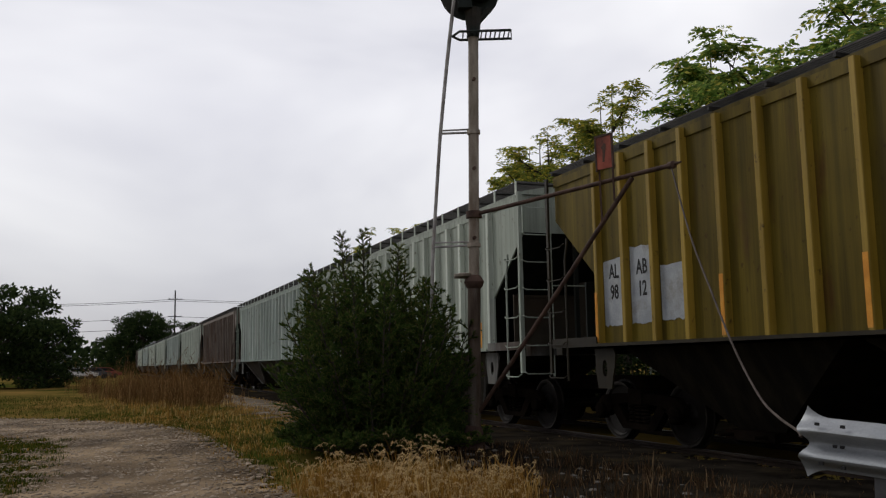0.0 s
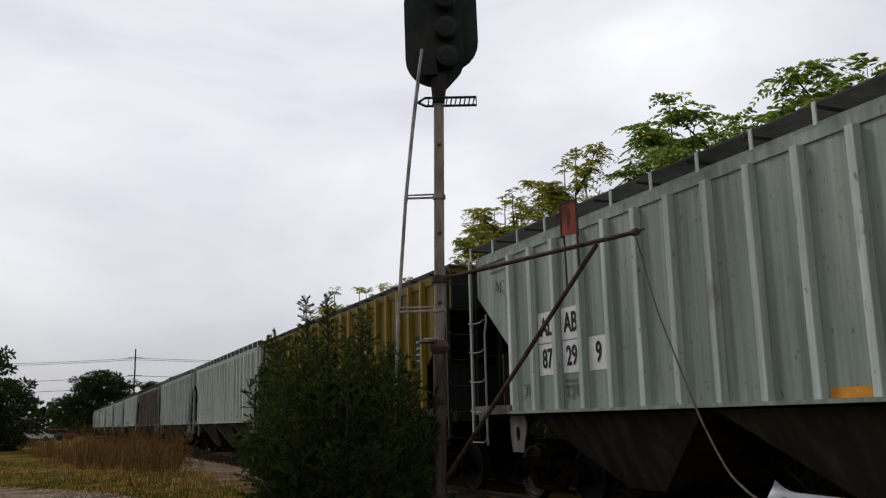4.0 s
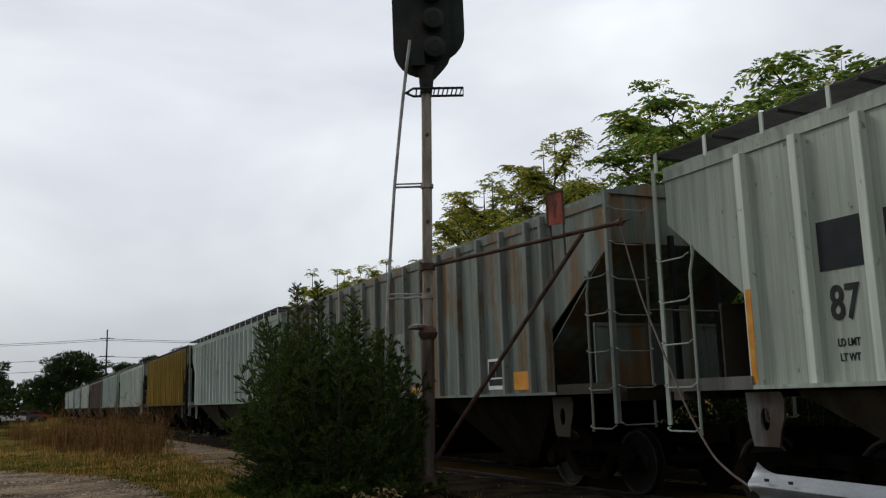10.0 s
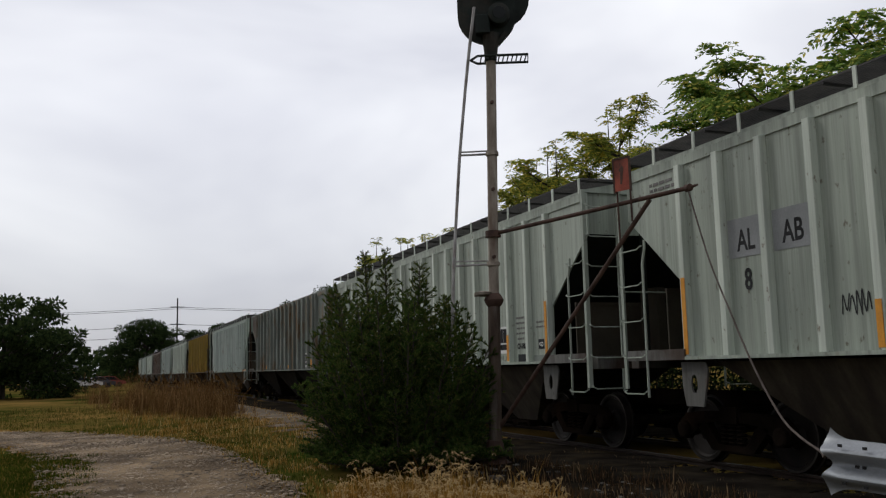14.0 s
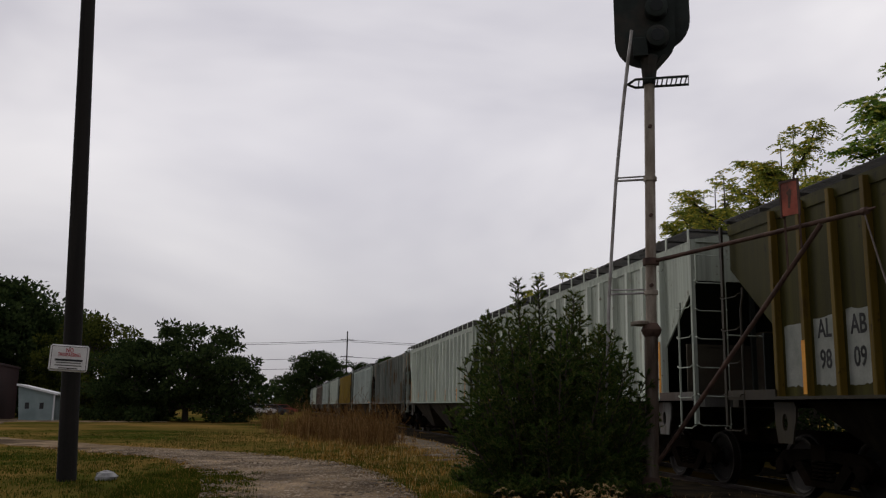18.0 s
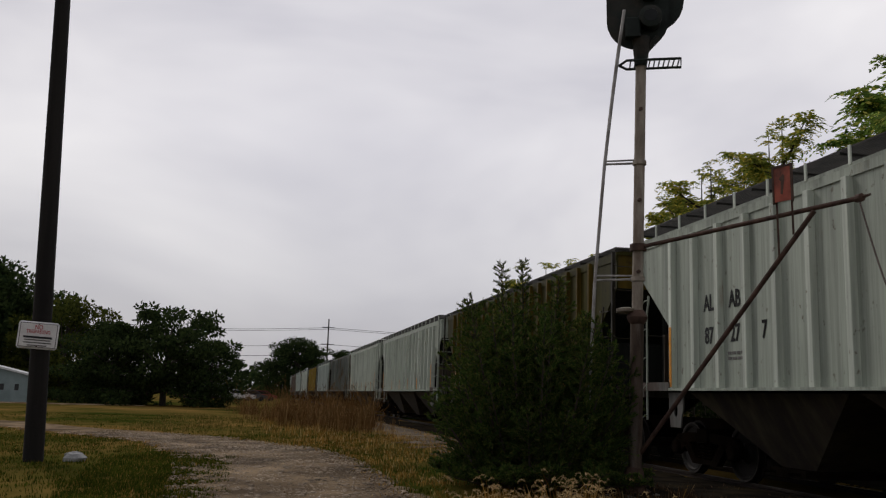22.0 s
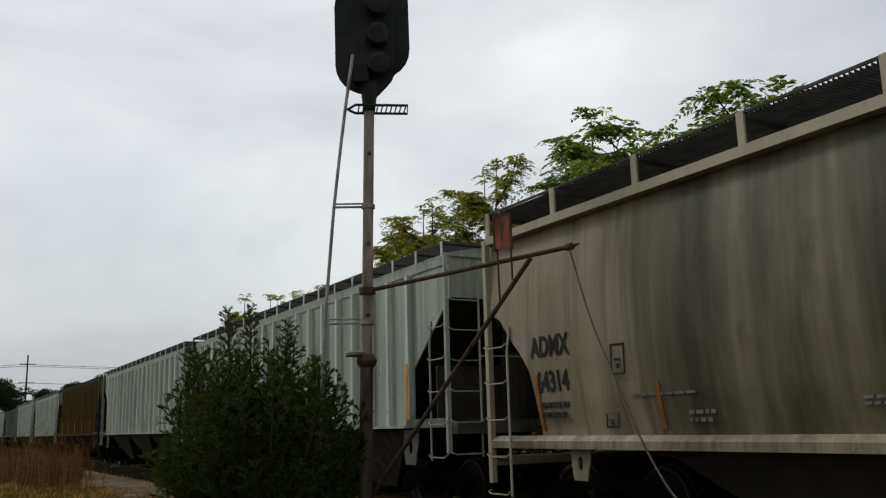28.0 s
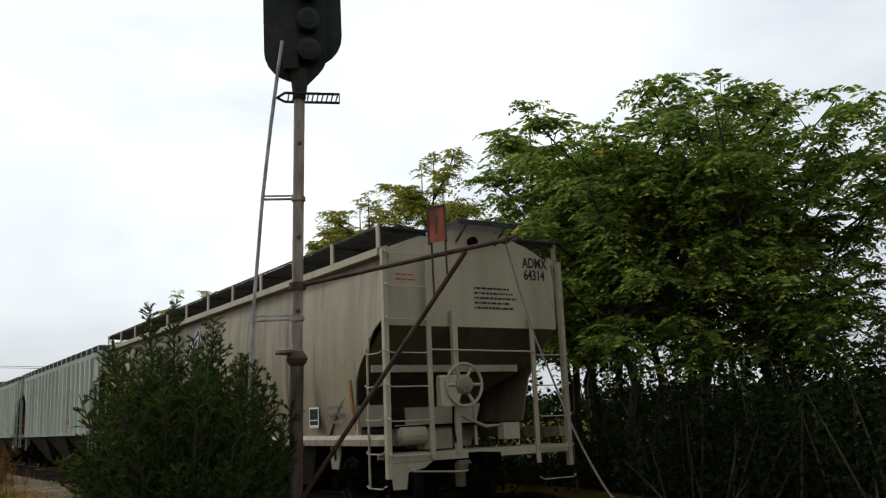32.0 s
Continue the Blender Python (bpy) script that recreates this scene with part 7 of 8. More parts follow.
            S.append(np.full(m, leaf_len) * rng.uniform(0.8, 1.4, m))
    C, D, S = np.concatenate(C), np.concatenate(D), np.concatenate(S)
    part("crown", leaves_mesh("crown", C, D, S, S * (0.36 if pinnate else 0.75), leaf, rng), tree)
    return tree


def place(azimuth, dist):
    a = radians(azimuth)
    return (dist * math.sin(a), dist * math.cos(a))


green = "tall green tree with drooping compound leaves behind the track"
for x, y, h, w, seed, n in ((13.6, 13.2, 7.5, 1.8, 21, 3), (14.8, 10.6, 7.4, 2.1, 42, 3), (16.0, 7.6, 7.2, 2.2, 23, 3), (14.4, 15.6, 8.5, 1.15, 24, 3), (18.0, 5.0, 6.4, 2.2, 25, 3), (17.0, 2.4, 6.0, 2.2, 28, 3), (14.0, 12.0, 7.0, 1.6, 29, 2), (13.9, 14.8, 7.7, 1.4, 30, 2)):
    limb_tree("tree", (x, y), h * 1.03, w, LEAF, green, seed, trunks=n, density=1.0, bottom=0.38, leaf_len=0.17, flat=1.1)
light = "thin tree with yellowing compound leaves behind the track"
for x, y, h, w, seed, d in ((14.0, 21.2, 8.9, 1.4, 31, 0.8), (14.2, 23.6, 9.0, 1.4, 37, 0.7), (14.2, 26.6, 8.8, 1.4, 32, 0.6), (14.8, 30.5, 8.2, 1.4, 33, 0.6), (14.6, 38.5, 7.9, 1.2, 34, 0.9), (14.2, 42.0, 8.1, 1.2, 35, 0.9), (14.4, 47.5, 7.9, 1.2, 36, 0.9)):
    limb_tree("tree", (x, y), h * 1.02, w, LEAF_LIGHT, light, seed, trunks=3, density=d + 0.25, bottom=0.45, leaf_len=0.13, flat=1.2)


def thicket(name, xs, ys, count, height, leaf, label, seed, leaf_len=0.12, tall=1.0):
    """Undergrowth: thin stems and clumps of leaves."""
    rng = np.random.default_rng(seed)
    bush = thing(name, pose(0, 0, 0), label, "undergrowth")
    stems, C, D = Build(), [], []
    for k in range(count):
        x, y = rng.uniform(*xs), rng.uniform(*ys)
        z = float(ground_height(x, y))
        h = height * rng.uniform(0.35, 1.5) * tall
        tipx, tipy = x + rng.normal() * 0.35, y + rng.normal() * 0.35
        stems.tube([(x, y, z - 0.05), ((x + tipx) / 2, (y + tipy) / 2, z + h * 0.5), (tipx, tipy, z + h)], [0.03, 0.02, 0.008], 4)
        n = int(75 * h)
        t = rng.uniform(0.05, 1.05, n)
        rad = 0.5 * np.sin(np.pi * np.clip(0.2 + 0.75 * t, 0, 1)) + 0.1
        a = rng.uniform(0, 6.28, n)
        q = np.sqrt(rng.random(n)) * rad
        C.append(np.stack([x + (tipx - x) * t + q * np.cos(a), y + (tipy - y) * t + q * np.sin(a), z + h * t], 1))
        D.append(np.stack([np.cos(a), np.sin(a), rng.normal(size=n) * 0.5 - 0.1], 1))
    C, D = np.concatenate(C), np.concatenate(D)
    part("stems", stems.mesh("stems", BARK), bush)
    part("foliage", leaves_mesh("foliage", C, D, rng.uniform(0.8, 1.5, len(C)) * leaf_len, leaf_len * 0.7, leaf, rng), bush)
    return tagged(bush, kind="stuff")


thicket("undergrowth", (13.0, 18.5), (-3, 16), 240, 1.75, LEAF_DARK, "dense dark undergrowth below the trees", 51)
# added weeds that fill the see-through gaps below the cars with dark
thicket("undergrowth", (11.9, 13.2), (-2, 40), 190, 1.25, LEAF_DARK, "low dark weeds added to blacken the gaps under the cars", 54, leaf_len=0.10)
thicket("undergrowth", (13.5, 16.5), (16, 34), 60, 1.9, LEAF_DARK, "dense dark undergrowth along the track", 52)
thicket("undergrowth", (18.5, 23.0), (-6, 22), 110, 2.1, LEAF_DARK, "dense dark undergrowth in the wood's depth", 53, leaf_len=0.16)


def cedar(at, height, radius, seed):
    """A dense dark cedar grown from many spires: tall ones in the middle, lower ones leaning out."""
    rng = np.random.default_rng(seed)
    z0 = float(ground_height(*at))
    bush = thing("cedar_bush", pose(at[0], at[1], z0), "dense dark green cedar bush with feathery pointed leaders", "bush")
    wood = Build().tube([(0, 0, -0.1), (0.03, 0.02, height * 0.4), (0, 0, height * 0.6)], [0.10, 0.06, 0.02], 7)
    B, T, Wd = [], [], []

    def sprays(o, d, ln, n, w, splay, size):
        t = rng.uniform(0.05, 1, n)
        base = o + d * (ln * t)[:, None]
        out = rng.normal(size=(n, 3)) * splay + d + np.array([0, 0, 0.2])
        out /= np.linalg.norm(out, axis=1, keepdims=True)
        L = rng.uniform(*size, n)[:, None] * (1.15 - 0.6 * t[:, None])
        B.append(base)
        T.append(base + out * L)
        Wd.append(np.full(n, w))

    def spire(stem, base, tip, reach, count, low=0.0, fine=1.0):
        """A leaning stem with rising branches that shorten towards the tip."""
        base, tip = np.array(base, float), np.array(tip, float)
        d = tip - base
        ln = np.linalg.norm(d)
        d /= ln
        stem.tube([tuple(base), tuple(tip)], [0.022, 0.004], 4, False)
        sprays(base + d * ln * 0.55, d, ln * 0.46, int(90 * fine), 0.007, 0.24, (0.04, 0.09))
        for k in range(count):
            g = low + (0.98 - low) * (k + rng.random()) / count
            a = k * 2.4 + rng.normal() * 0.3
            lift = rng.uniform(0.15, 0.75)
            dd = np.array([math.cos(a), math.sin(a), lift]) + 0.25 * d
            dd /= np.linalg.norm(dd)
            r = (reach * (1 - g) ** 0.85 + 0.07) * rng.uniform(0.6, 1.2)
            o = base + d * ln * g
            stem.tube([tuple(o), tuple(o + dd * r)], [0.007, 0.003], 3, False)
            sprays(o, dd, r, int((22 + 130 * r) * fine), 0.0075, 0.30, (0.04, 0.10))
            for q in range(int(1 + 7 * r)):
                e = dd + rng.normal(size=3) * 0.5
                e /= np.linalg.norm(e)
                sprays(o + dd * r * rng.uniform(0.35, 0.95), e, r * rng.uniform(0.25, 0.5), int(34 * fine), 0.0075, 0.28, (0.04, 0.09))

    for ring, n, top, spread, reach, count in ((0.42, 7, 0.77, 0.05, 0.74, 42), (0.90, 12, 0.72, 0.07, 0.74, 42), (1.28, 17, 0.62, 0.09, 0.66, 38), (1.50, 19, 0.38, 0.09, 0.58, 30), (1.60, 22, 0.09, 0.05, 0.46, 24)):
        for k in range(n):
            a = 2 * math.pi * (k + rng.uniform(-0.3, 0.3)) / n
            rr = radius / 1.38 * ring * rng.uniform(0.85, 1.15)
            h = height * (top + rng.uniform(-spread, spread))
            spire(wood, (0.45 * rr * math.cos(a), 0.45 * rr * math.sin(a), 0.05), (rr * math.cos(a), rr * math.sin(a), h), reach, count)
    part("trunk", wood.mesh("trunk", BARK), bush)
    part("crown", blades_mesh("crown", np.concatenate(B), np.concatenate(T), np.concatenate(Wd), CEDAR, rng=rng), bush)
    for x, y, z, reach in ((-0.55, 0.0, 0.93, 0.18), (-0.18, 0.15, 0.95, 0.19), (0.30, -0.1, 0.88, 0.24), (0.80, 0.1, 0.74, 0.30), (-1.0, 0.1, 0.76, 0.26)):
        B.clear(), T.clear(), Wd.clear()
        stem = Build()
        spire(stem, (x * 0.75, y * 0.8, height * 0.40), (x, y, height * z), reach * 1.6, 96, 0.0, 0.5)
        lead = part("leader", blades_mesh("leader", np.concatenate(B), np.concatenate(T), np.concatenate(Wd), CEDAR_TIP, rng=rng), bush)
        part("stem", stem.mesh("stem", BARK), lead)


cedar((4.02, 12.05), 3.42, 1.377, 71)


def seed_grass(name, points, height, material, label, seed, heads=0.4, nod=0.8, per=7, head=1.0, tuft=0.0):
    """Tall grass in clumps: bent stalks, blades and nodding seed heads."""
    rng = np.random.default_rng(seed)
    P = np.repeat(points, per, 0) + rng.normal(size=(len(points) * per, 2)) * 0.07
    n = len(P)
    z = ground_height(P[:, 0], P[:, 1])
    base = np.column_stack([P, z])
    patchy = 0.78 + 0.32 * np.sin(P[:, 0] * 4.1 + 2 * np.sin(P[:, 1] * 2.3)) * np.sin(P[:, 1] * 3.7 + seed)
    h = height * rng.uniform(0.45, 1.25, n) * patchy * np.repeat(1 - tuft + 2 * tuft * rng.random(len(points)) ** 1.5, per)
    lean = rng.normal(size=(n, 2)) * 0.22
    tip = base + np.column_stack([lean * h[:, None], h])
    ob = tagged(new(name, blades_mesh(name, base, tip, rng.uniform(0.006, 0.014, n), material, bend=np.column_stack([-lean * h[:, None] * 0.15, 0.06 * h]), rng=rng)), label, "grass", kind="stuff")
    if heads:
        pick = rng.random(n) < heads
        b2 = tip[pick]
        m = len(b2)
        a = rng.uniform(0, 6.28, m)
        out = np.column_stack([np.cos(a), np.sin(a), np.zeros(m)])
        size = rng.uniform(0.065, 0.125, m)[:, None] * head
        A, E = [], []
        for k in range(9):
            u = k / 8
            s = b2 + out * size * u * (0.5 + 0.5 * nod) + np.array([0, 0, 1.0]) * size * ((1 - nod) * u + nod * (0.55 * u - 1.15 * u * u))
            for q in range(4):
                A.append(s)
                E.append(s + rng.normal(size=(m, 3)) * 0.011 * head ** 0.6 * (1.15 - 0.5 * u) + out * 0.006)
        tagged(new("seed_heads", blades_mesh("seed_heads", np.concatenate(A), np.concatenate(E), 0.007 * head ** 0.5, SEEDHEAD if nod > 0.3 else material, rng=rng)), "pale nodding seed heads of dry grass", "grass", kind="stuff")
    return ob


rng = np.random.default_rng(81)


def scatter(n, xr, yr):
    return np.stack([rng.uniform(*xr, n), rng.uniform(*yr, n)], 1)


def off_road(P, margin=1.6):
    d = np.min(np.hypot(P[:, None, 0] - R[None, ::3, 0], P[:, None, 1] - R[None, ::3, 1]), 1)
    return P[d > margin]


# dry foxtails in front of the cedar and along the bank
mound = scatter(620, (2.2, 4.6), (6.8, 10.2))
mound = mound[np.hypot((mound[:, 0] - 3.35) / 1.15, (mound[:, 1] - 8.6) / 1.5) + rng.normal(size=620) * 0.15 < 1.0]
seed_grass("foxtail_grass", off_road(mound, 1.6), 0.26, DRYGRASS, "dry golden foxtail grass before the cedar", 82, heads=0.08, per=10)
seed_grass("foxtail_grass", off_road(mound[::5], 1.6), 0.42, DRYGRASS, "taller foxtails with nodding heads before the cedar", 96, heads=0.75, per=4)
seed_grass("weeds", scatter(130, (4.4, 6.3), (5.6, 11.0)), 0.26, RUSSET, "sparse reddish weeds beside the ballast", 83, heads=0, per=8)
seed_grass("weeds", scatter(260, (3.9, 6.6), (5.0, 12.0)), 0.15, RUSSET, "low dull weeds on the cinder soil", 89, heads=0, per=9)
seed_grass("weeds", scatter(90, (6.2, 8.0), (5.0, 14.0)), 0.09, RUSSET, "thin dull weeds in the ballast", 90, heads=0, per=5)
seed_grass("foxtail_grass", off_road(scatter(420, (2.1, 4.6), (12.5, 26.0)), 1.5), 0.11, DRYGRASS, "dry tan grass between road and track", 84, heads=0)
seed_grass("weeds", off_road(scatter(520, (2.0, 4.9), (12.5, 28.0)), 1.5), 0.10, OLIVEWEED, "low olive weeds between road and track", 97, heads=0, per=9)
seed_grass("dry_grass", scatter(520, (4.1, 6.0), (14.5, 42.0)), 0.12, DRYGRASS, "dry tan grass on the track shoulder", 98, heads=0, per=8)
# russet reeds beside the line
rd = np.concatenate([rng.normal(size=(int(rng.integers(9, 30)), 2)) * (0.42, 0.9) + c for c in np.concatenate([scatter(4, (3.0, 4.4), (30, 38)), scatter(15, (1.6, 4.4), (34, 47)), scatter(6, (-0.3, 2.5), (42, 54))])])
seed_grass("reeds", rd, 1.08, REED, "tall russet reeds in autumn colour", 85, heads=0.16, nod=0.15, per=17, head=2.6, tuft=0.55)
seed_grass("dry_grass", scatter(420, (0.5, 4.4), (20, 46)), 0.20, DRYGRASS, "tan dry grass among the reeds", 91, heads=0, per=9)
seed_grass("weeds", scatter(420, (-4, 3.6), (27, 46)), 0.24, OLIVEWEED, "low olive and straw weeds", 86, heads=0, per=6)
# pale stones lying in the weeds beside the ballast
st = Build()
for k in range(150):
    x, y = float(4.2 + 2.2 * rng.random() ** 1.7), float(rng.uniform(6.4, 11.5))
    q = float(rng.uniform(0.03, 0.075))
    st.lathe([(0.1 * q, -0.5 * q), (0.85 * q, -0.3 * q), (q, 0.1 * q), (0.6 * q, 0.5 * q), (0.1 * q, 0.62 * q)], 6, 2, (x, y, float(ground_height(x, y)) + 0.25 * q))
tagged(new("loose_stones", st.mesh("loose_stones", CINDERSTONE)), "dull grey loose stones among the weeds", "stones", kind="stuff")
# short lawn blades
lawn = off_road(np.concatenate([scatter(5200, (-9, 3.0), (9.5, 26)), scatter(3000, (-16, 5), (24, 46))]), 1.45)
seed_grass("lawn_grass", lawn, 0.065, BLADE, "short mixed green and straw lawn grass", 87, heads=0, per=9)
seed_grass("verge_grass", off_road(scatter(900, (-1.6, 2.8), (9, 24)), 1.25), 0.06, DRYGRASS, "ragged dry grass at the gravel's edge", 88, heads=0, per=8)

fringe = off_road(scatter(2600, (-8, 3.2), (9, 30)), 1.0)
fringe = fringe[np.min(np.hypot(fringe[:, None, 0] - R[None, ::3, 0], fringe[:, None, 1] - R[None, ::3, 1]), 1) < 1.75 + 0.3 * np.sin(fringe[:, 0] * 2.3 + fringe[:, 1])]
seed_grass("fringe_grass", fringe, 0.06, DRYGRASS, "brown matted grass along the gravel's edge", 93, heads=0, per=9)
bite = scatter(900, (-2.6, -0.1), (10.0, 18.5))
bite = bite[np.hypot((bite[:, 0] + 1.25) / 1.0, (bite[:, 1] - 13.6) / 3.9) + rng.normal(size=900) * 0.12 < 1.0]
seed_grass("lawn_grass", bite, 0.085, BLADE, "dark grass growing over the gravel's edge", 95, heads=0, per=42)
mid = scatter(260, (-6, 2.6), (11, 26))
d_mid = np.min(np.hypot(mid[:, None, 0] - R[None, ::3, 0], mid[:, None, 1] - R[None, ::3, 1]), 1)
mid = mid[(d_mid < 0.55) & (np.sin(mid[:, 0] * 1.3 + 1.7 * mid[:, 1]) > 0.25)]
seed_grass("centre_grass", mid, 0.05, REED, "flattened brown grass in the middle of the track", 94, heads=0, per=22)


def far_tree(at, height, width, label, seed, leaf=LEAF_FAR, flatness=0.6, n_l=22, layers=0):
    """A distant broad-leaved tree: trunk, limbs and many clumps of leaves."""
    rng = np.random.default_rng(seed)
    z0 = float(ground_height(*at))
    tree = thing("tree", pose(at[0], at[1], z0), label, "tree")
    limbs = Build().tube([(0, 0, -0.2), (0, 0, height * 0.35), (width * 0.03, 0, height * 0.8)], [height * 0.035, height * 0.028, height * 0.008], 8)
    C, D = [], []
    for k in range(n_l * 5):
        a = rng.uniform(0, 6.28)
        h = rng.uniform(0.03, 1.0)
        if layers:
            h = min(1.0, (math.floor(h * layers) + 0.5 + rng.normal() * 0.3) / layers)
        prof = math.sqrt(max(0.02, 1 - abs((h - 0.36) / 0.66) ** 2.2))
        rr = width / 2 * prof * (rng.uniform(0.4, 1.0) if rng.random() < 0.75 else rng.uniform(1.0, 1.36))
        c = np.array([rr * math.cos(a), rr * math.sin(a), h * height])
        if k % 3 == 0:
            limbs.tube([(0, 0, height * max(0.15, h * 0.6)), tuple(c)], [height * 0.012, 0.02], 4, False)
        s = width * rng.uniform(0.07, 0.15)
        m = 130
        p = rng.normal(size=(m, 3))
        p /= np.linalg.norm(p, axis=1, keepdims=True)
        C.append(c + p * s * rng.uniform(0.5, 1.05, m)[:, None] * [1, 1, flatness])
        D.append(p + rng.normal(size=(m, 3)) * 0.7)
    C, D = np.concatenate(C), np.concatenate(D)
    part("trunk", limbs.mesh("trunk", BARK), tree)
    s = width * 0.032
    part("crown", leaves_mesh("crown", C, D, rng.uniform(0.6, 1.4, len(C)) * s, s * 0.7, leaf, rng), tree)


dark = "broad dark green tree across the grass"
far_tree(place(-5.3, 72), 7.4, 9.0, dark, 91, flatness=0.46, layers=6)
far_tree(place(-8.2, 74), 6.0, 7.0, dark, 92, flatness=0.4, layers=5)
far_tree(place(-2.6, 73), 5.0, 4.6, dark, 93)
far_tree(place(-11.2, 88), 8.8, 9, "yellow-green tree behind the lot", 94, leaf=LEAF_WARM)
far_tree(place(-16.0, 96), 12.6, 15, "large dark tree behind the red building", 95)
far_tree(place(-19.5, 92), 12.6, 15, "large dark tree behind the red building", 96)
far_tree(place(-13.6, 98), 10.5, 12, "large dark tree behind the shed", 97)
far_tree(place(-23.0, 90), 13.0, 14, "large dark tree behind the red building", 98)
far_tree(place(2.6, 190), 12.0, 12.5, "rounded dark tree far up the line", 99)
far_tree(place(1.7, 192), 8.5, 8, "rounded dark tree far up the line", 100)
far_tree(place(3.5, 188), 10.0, 8, "rounded dark tree far up the line", 101)
far_tree(place(5.6, 180), 9.5, 8, "small dark tree behind the train", 102)
far_tree(place(7.0, 170), 10.0, 9, "small dark tree behind the train", 103)
far_tree(place(9.0, 150), 10.5, 9, "small dark tree behind the train", 104)
far_tree(place(11.5, 110), 9.6, 8, "small dark tree behind the train", 105)
far_tree(place(14.5, 78), 8.6, 6, "small dark tree behind the train", 106)

# a low wood closes the horizon
rng = np.random.default_rng(120)
C, D = [], []
for k in range(520):
    a = -70 + 140 * k / 520 + rng.normal() * 0.1
    d = rng.uniform(255, 330)
    x, y = place(a, d)
    h = rng.uniform(5, 9)
    m = 60
    p = rng.normal(size=(m, 3))
    p /= np.linalg.norm(p, axis=1, keepdims=True)
    C.append(np.array([x, y, h * 0.5]) + p * [4.5, 3.0, h * 0.52])
    D.append(p + rng.normal(size=(m, 3)) * 0.6)
C, D = np.concatenate(C), np.concatenate(D)
tagged(new("far_woods", leaves_mesh("far_woods", C, D, rng.uniform(1.0, 2.4, len(C)), 1.5, LEAF_FAR, rng)), "low line of distant woods on the horizon", "woods", kind="stuff")


# ---- the buildings and the far street ----
def red_building():
    x, y = place(-19.6, 74)
    z = float(ground_height(x, y))
    b = thing("building", pose(x, y, z, 0, 0, 6), "dark red flat-roofed building at the edge of the lot", "building")
    wall = part("wall", Build().box(-7.5, 4.9, 0, 9, 0, 4.0).mesh("wall", BRICK), b)
    part("roof", Build().box(-7.6, 5.0, -0.1, 9.1, 4.0, 4.16).mesh("roof", BRICK), b)
    part("chimney", Build().box(-2.2, -0.4, 2.0, 3.2, 4.16, 5.2).mesh("chimney", SHEDWALL), b)
    for k in range(3):
        part("vent_slot", Build().box(-0.09, 0.09, -0.03, 0.02, 0, 0.75).mesh("vent_slot", GREYPATCH), wall, at=(3.0 + 0.42 * k, 0, 2.1))
    for k, xx in enumerate((-4.6, -1.0)):
        part("window", Build().box(-0.35, 0.35, -0.03, 0.02, 0, 0.8).mesh("window", DARKGLASS), wall, at=(xx, 0, 1.1))
    part("door", Build().box(-0.25, 0.25, -0.04, 0.02, 0, 1.75).mesh("door", SIGNWHITE), wall, label="white door", at=(2.55, 0, 0))
    part("meter_box", Build().box(-0.2, 0.2, -0.12, 0.0, 0.9, 1.5).mesh("meter_box", SIGNWHITE), wall, at=(-2.6, 0, 0))
    part("downpipe", Build().tube([(0.25, -0.12, 0), (0.25, -0.12, 5.8)], 0.09, 8).mesh("downpipe", GALV), b)


red_building()


def shed():
    x, y = place(-14.2, 73)
    z = float(ground_height(x, y))
    b = thing("shed", pose(x, y, z, 0, 0, 4), "pale green lean-to shed with a white sloping roof", "shed")
    wall = part("wall", Build().prism([(-0.5, 0), (1.9, 0), (1.9, 1.9), (-0.7, 2.5)], 1, 0, 4).mesh("wall", SHEDWALL), b)
    part("roof", Build().prism([(-0.8, 2.53), (2.1, 1.86), (2.1, 2.0), (-0.8, 2.67)], 1, -0.2, 4.2).mesh("roof", ROOFWHITE), b)
    for xx in (0.0, 1.0):
        part("window", Build().box(-0.14, 0.14, -0.03, 0.02, 0, 0.45).mesh("window", DARKGLASS), wall, at=(xx, 0, 0.85))
    part("corner_trim", Build().box(-0.06, 0.06, -0.04, 0.0, 0, 1.9).mesh("corner_trim", ROOFWHITE), b, at=(1.84, 0, 0))


shed()


def parked_car(at, turn, paint, label):
    car = thing("car", pose(*at, float(ground_height(*at)), 0, 0, turn), label, "car", "cars parked far off")
    part("body", Build().prism([(-2.2, 0.35), (2.2, 0.35), (2.25, 0.75), (1.4, 0.92), (0.7, 1.42), (-1.1, 1.45), (-1.9, 0.98), (-2.25, 0.9)], 1, -0.85, 0.85).mesh("body", paint), car)
    for s in (-1, 1):
        part("side_window", Build().prism([(1.2, 0.95), (0.6, 1.35), (-1.05, 1.38), (-1.7, 0.98)], 1, s * 0.86 - 0.006, s * 0.86 + 0.006).mesh("side_window", DARKGLASS), car)
        for x in (-1.35, 1.35):
            part("wheel", Build().lathe([(0.18, -0.1), (0.32, -0.09), (0.32, 0.09), (0.18, 0.1)], 14, 1).mesh("wheel", TYRE), car, at=(x, s * 0.78, 0.32))


parked_car(place(-0.9, 120), 12, CARWHITE, "white car parked far off")
parked_car(place(-0.1, 124), 5, CARDARK, "dark car parked far off")
parked_car(place(-1.9, 118), 8, CARWHITE, "white car parked far off")
parked_car(place(0.5, 130), 15, CARRED, "red car parked far off")


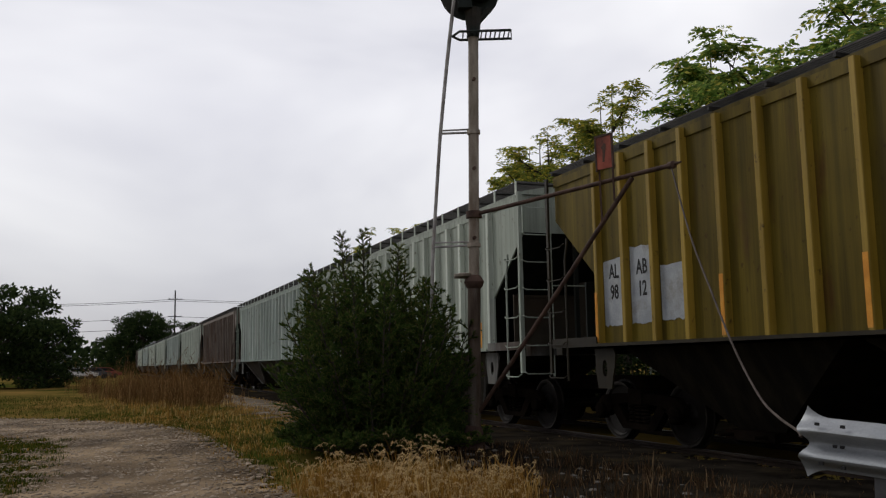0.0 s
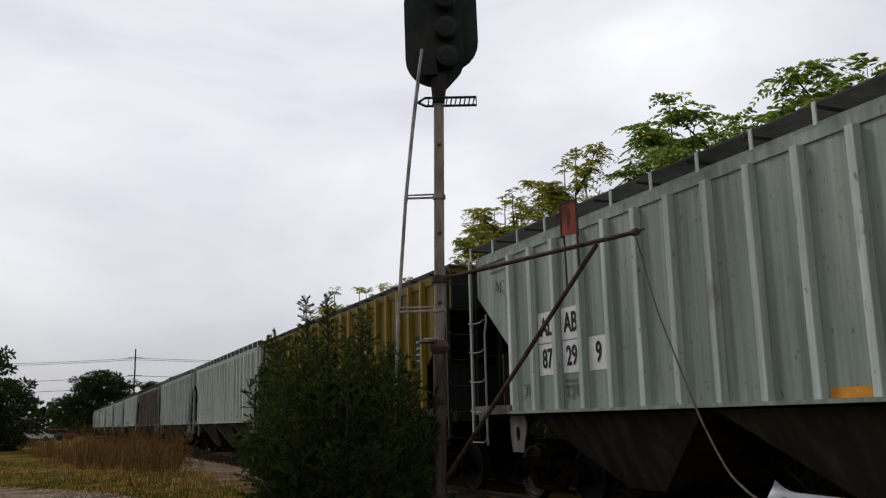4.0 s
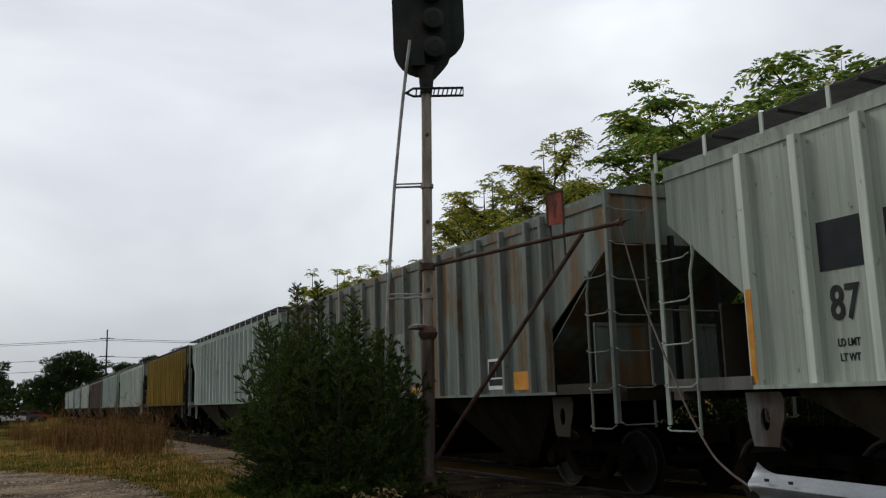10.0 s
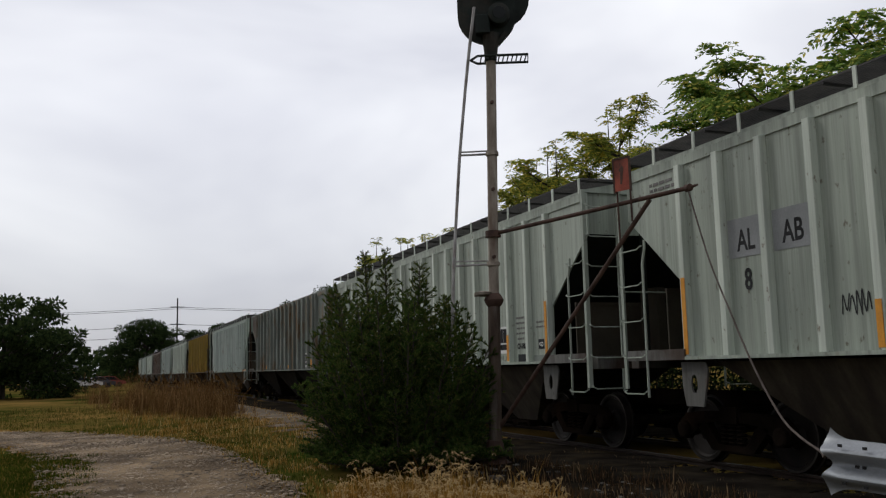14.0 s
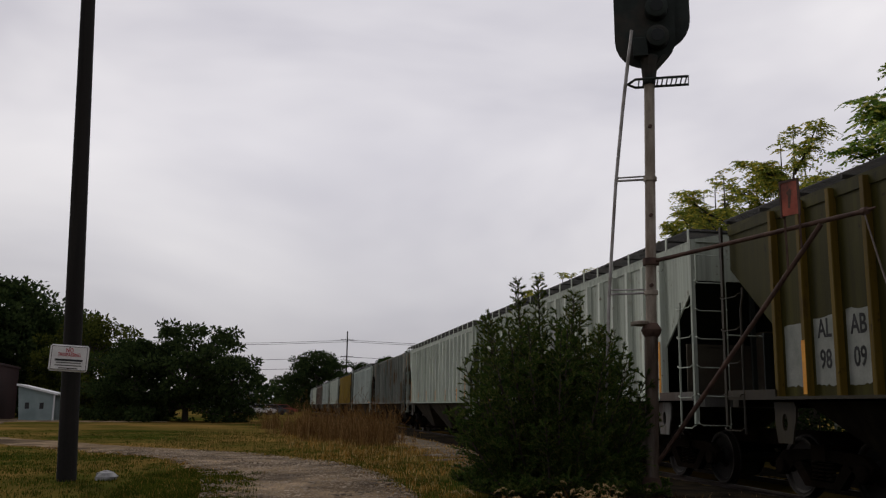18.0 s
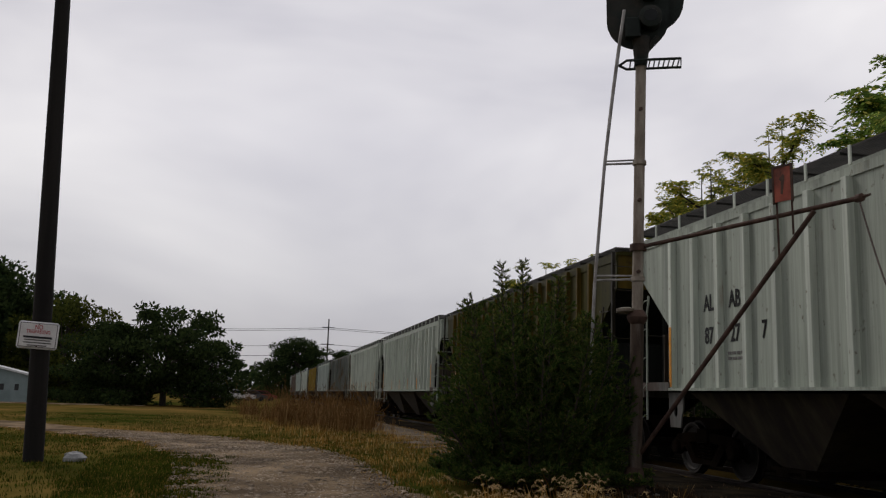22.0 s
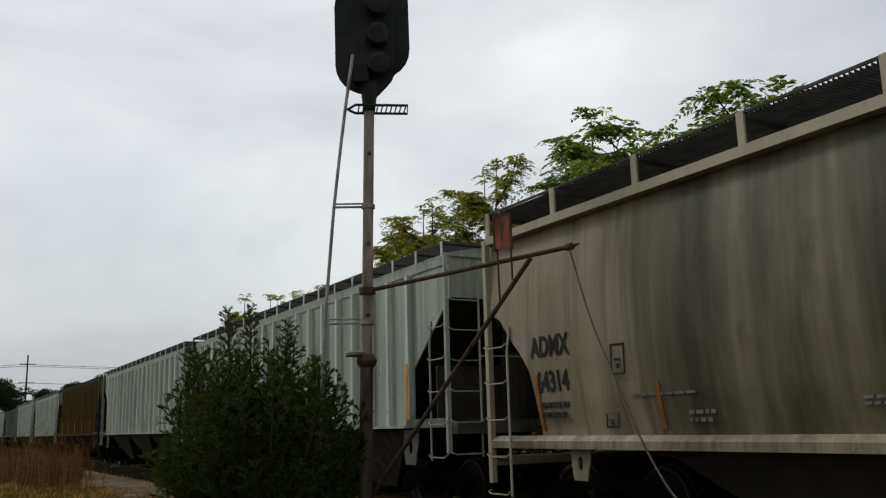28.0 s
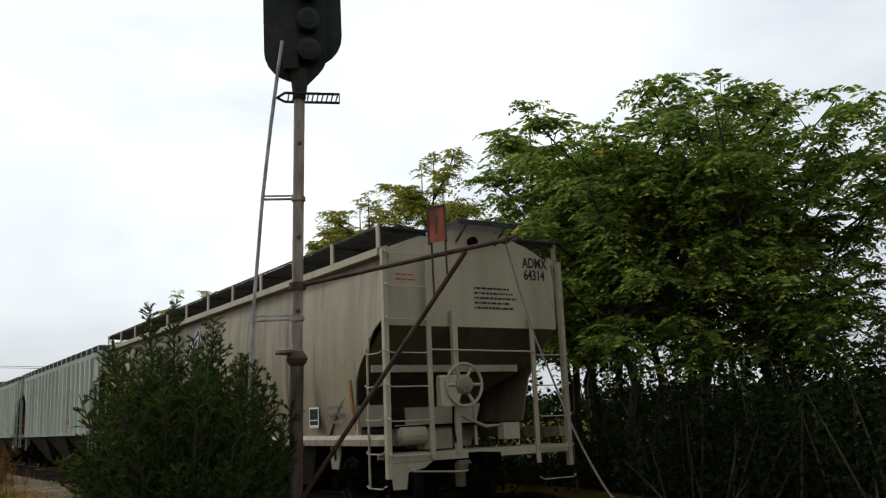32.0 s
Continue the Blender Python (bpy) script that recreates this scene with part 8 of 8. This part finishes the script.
def far_house(at, turn, label, wall_m=SIGNWHITE):
    h = thing("house", pose(*at, float(ground_height(*at)), 0, 0, turn), label, "house")
    wall = part("wall", Build().prism([(-4, 0), (4, 0), (4, 2.7), (0, 4.6), (-4, 2.7)], 1, 0, 9).mesh("wall", wall_m), h)
    for s in (-1, 1):
        part("roof", Build().prism([(s * 4.4, 2.5), (0, 4.62), (0, 4.85), (s * 4.4, 2.72)], 1, -0.4, 9.4).mesh("roof", DARKPATCH), h)
    for x in (-2, 1.8):
        part("window", Build().box(-0.5, 0.5, -0.04, 0.02, 0, 1.2).mesh("window", DARKGLASS), wall, at=(x, 0, 0.9))


far_house(place(-2.6, 175), -8, "small grey house behind the trees", GREYPATCH)


def far_pole(at, height, label, arms=(0.0,)):
    x, y = at
    z = float(ground_height(x, y))
    p = thing("utility_pole", pose(x, y, z), label, "utility pole")
    part("pole", Build().tube([(0, 0, -0.2), (0, 0, height)], [0.24, 0.16], 10).mesh("pole", POLE), p)
    for a in arms:
        part("crossarm", Build().box(-1.6, 1.6, -0.08, 0.08, height - a - 0.1, height - a + 0.1).mesh("crossarm", POLE), p)
        for s in (-1.4, -0.5, 0.5, 1.4):
            part("insulator", Build().lathe([(0.04, 0), (0.09, 0.06), (0.09, 0.16), (0.03, 0.22)], 8, 2, (s, 0, height - a + 0.1)).mesh("insulator", GALV), p)


FAR_POLE = (17.95, 229.3)
far_pole(FAR_POLE, 20.2, "tall wooden utility pole far up the line", arms=(2.2, 6.5, 9.0))
far_pole((-46, 238), 19.5, "tall wooden utility pole behind the trees", arms=(2.2, 6.5))
for k, dz in enumerate((18.0, 13.7, 11.2, 17.6)):
    a, b = Vector((FAR_POLE[0], FAR_POLE[1], dz)), Vector((-46, 238, dz - 0.4))
    line = [a.lerp(b, i / 24) - Vector((0, 0, 1.1 * math.sin(math.pi * i / 24))) for i in range(25)]
    tagged(new("power_line", Build().tube(line, 0.05, 5).mesh("power_line", POLE)), "thin sagging power line between the far poles", "cable", "power lines")
    c = Vector((90, 222, dz + 0.5))
    line = [a.lerp(c, i / 24) - Vector((0, 0, 1.1 * math.sin(math.pi * i / 24))) for i in range(25)]
    tagged(new("power_line", Build().tube(line, 0.05, 5).mesh("power_line", POLE)), "thin sagging power line between the far poles", "cable", "power lines")
far_pole((90, 222), 20.2, "tall wooden utility pole behind the train", arms=(2.2, 6.5))


# ---- what moves ----
# seconds, how far the tail corner of the car behind the first patches has gone up the line
RUN = [(t, d + 5.06 * t) for t, d in ((0.0, 14.1), (0.6, 13.98), (1.1, 13.98), (2.0, 14.3), (2.5, 14.22), (3.2, 13.7), (3.6, 13.55), (5.4, 13.8), (6.0, 13.55), (7.0, 13.02), (8.0, 13.05), (10.0, 13.15), (10.6, 13.0), (11.2, 12.92), (13.0, 13.35), (14.5, 13.42), (18.0, 13.2), (19.0, 13.35), (20.5, 13.9), (22.0, 13.92), (24.5, 14.58), (25.2, 14.85), (27.5, 15.3), (28.1, 15.08), (30.5, 15.0), (31.0, 14.95), (31.5, 15.08), (32.0, 14.82))]


def travelled(t):
    return float(np.interp(t, [r[0] for r in RUN], [r[1] for r in RUN]))


def motions():
    for car, offset, wheelsets in TRAIN:
        walk(car, [(t, pose(RAIL_X, y + 8.31 + offset, RAIL_Z)) for t, y in RUN])
        if offset > 3 * PITCH:
            continue
        for ws in wheelsets:
            p = ws.matrix_basis.translation.copy()
            walk(ws, [(k / 10, pose(p.x, p.y, p.z, -math.degrees((travelled(k / 10) - travelled(0)) / WHEEL_R))) for k in range(321)])


motions()
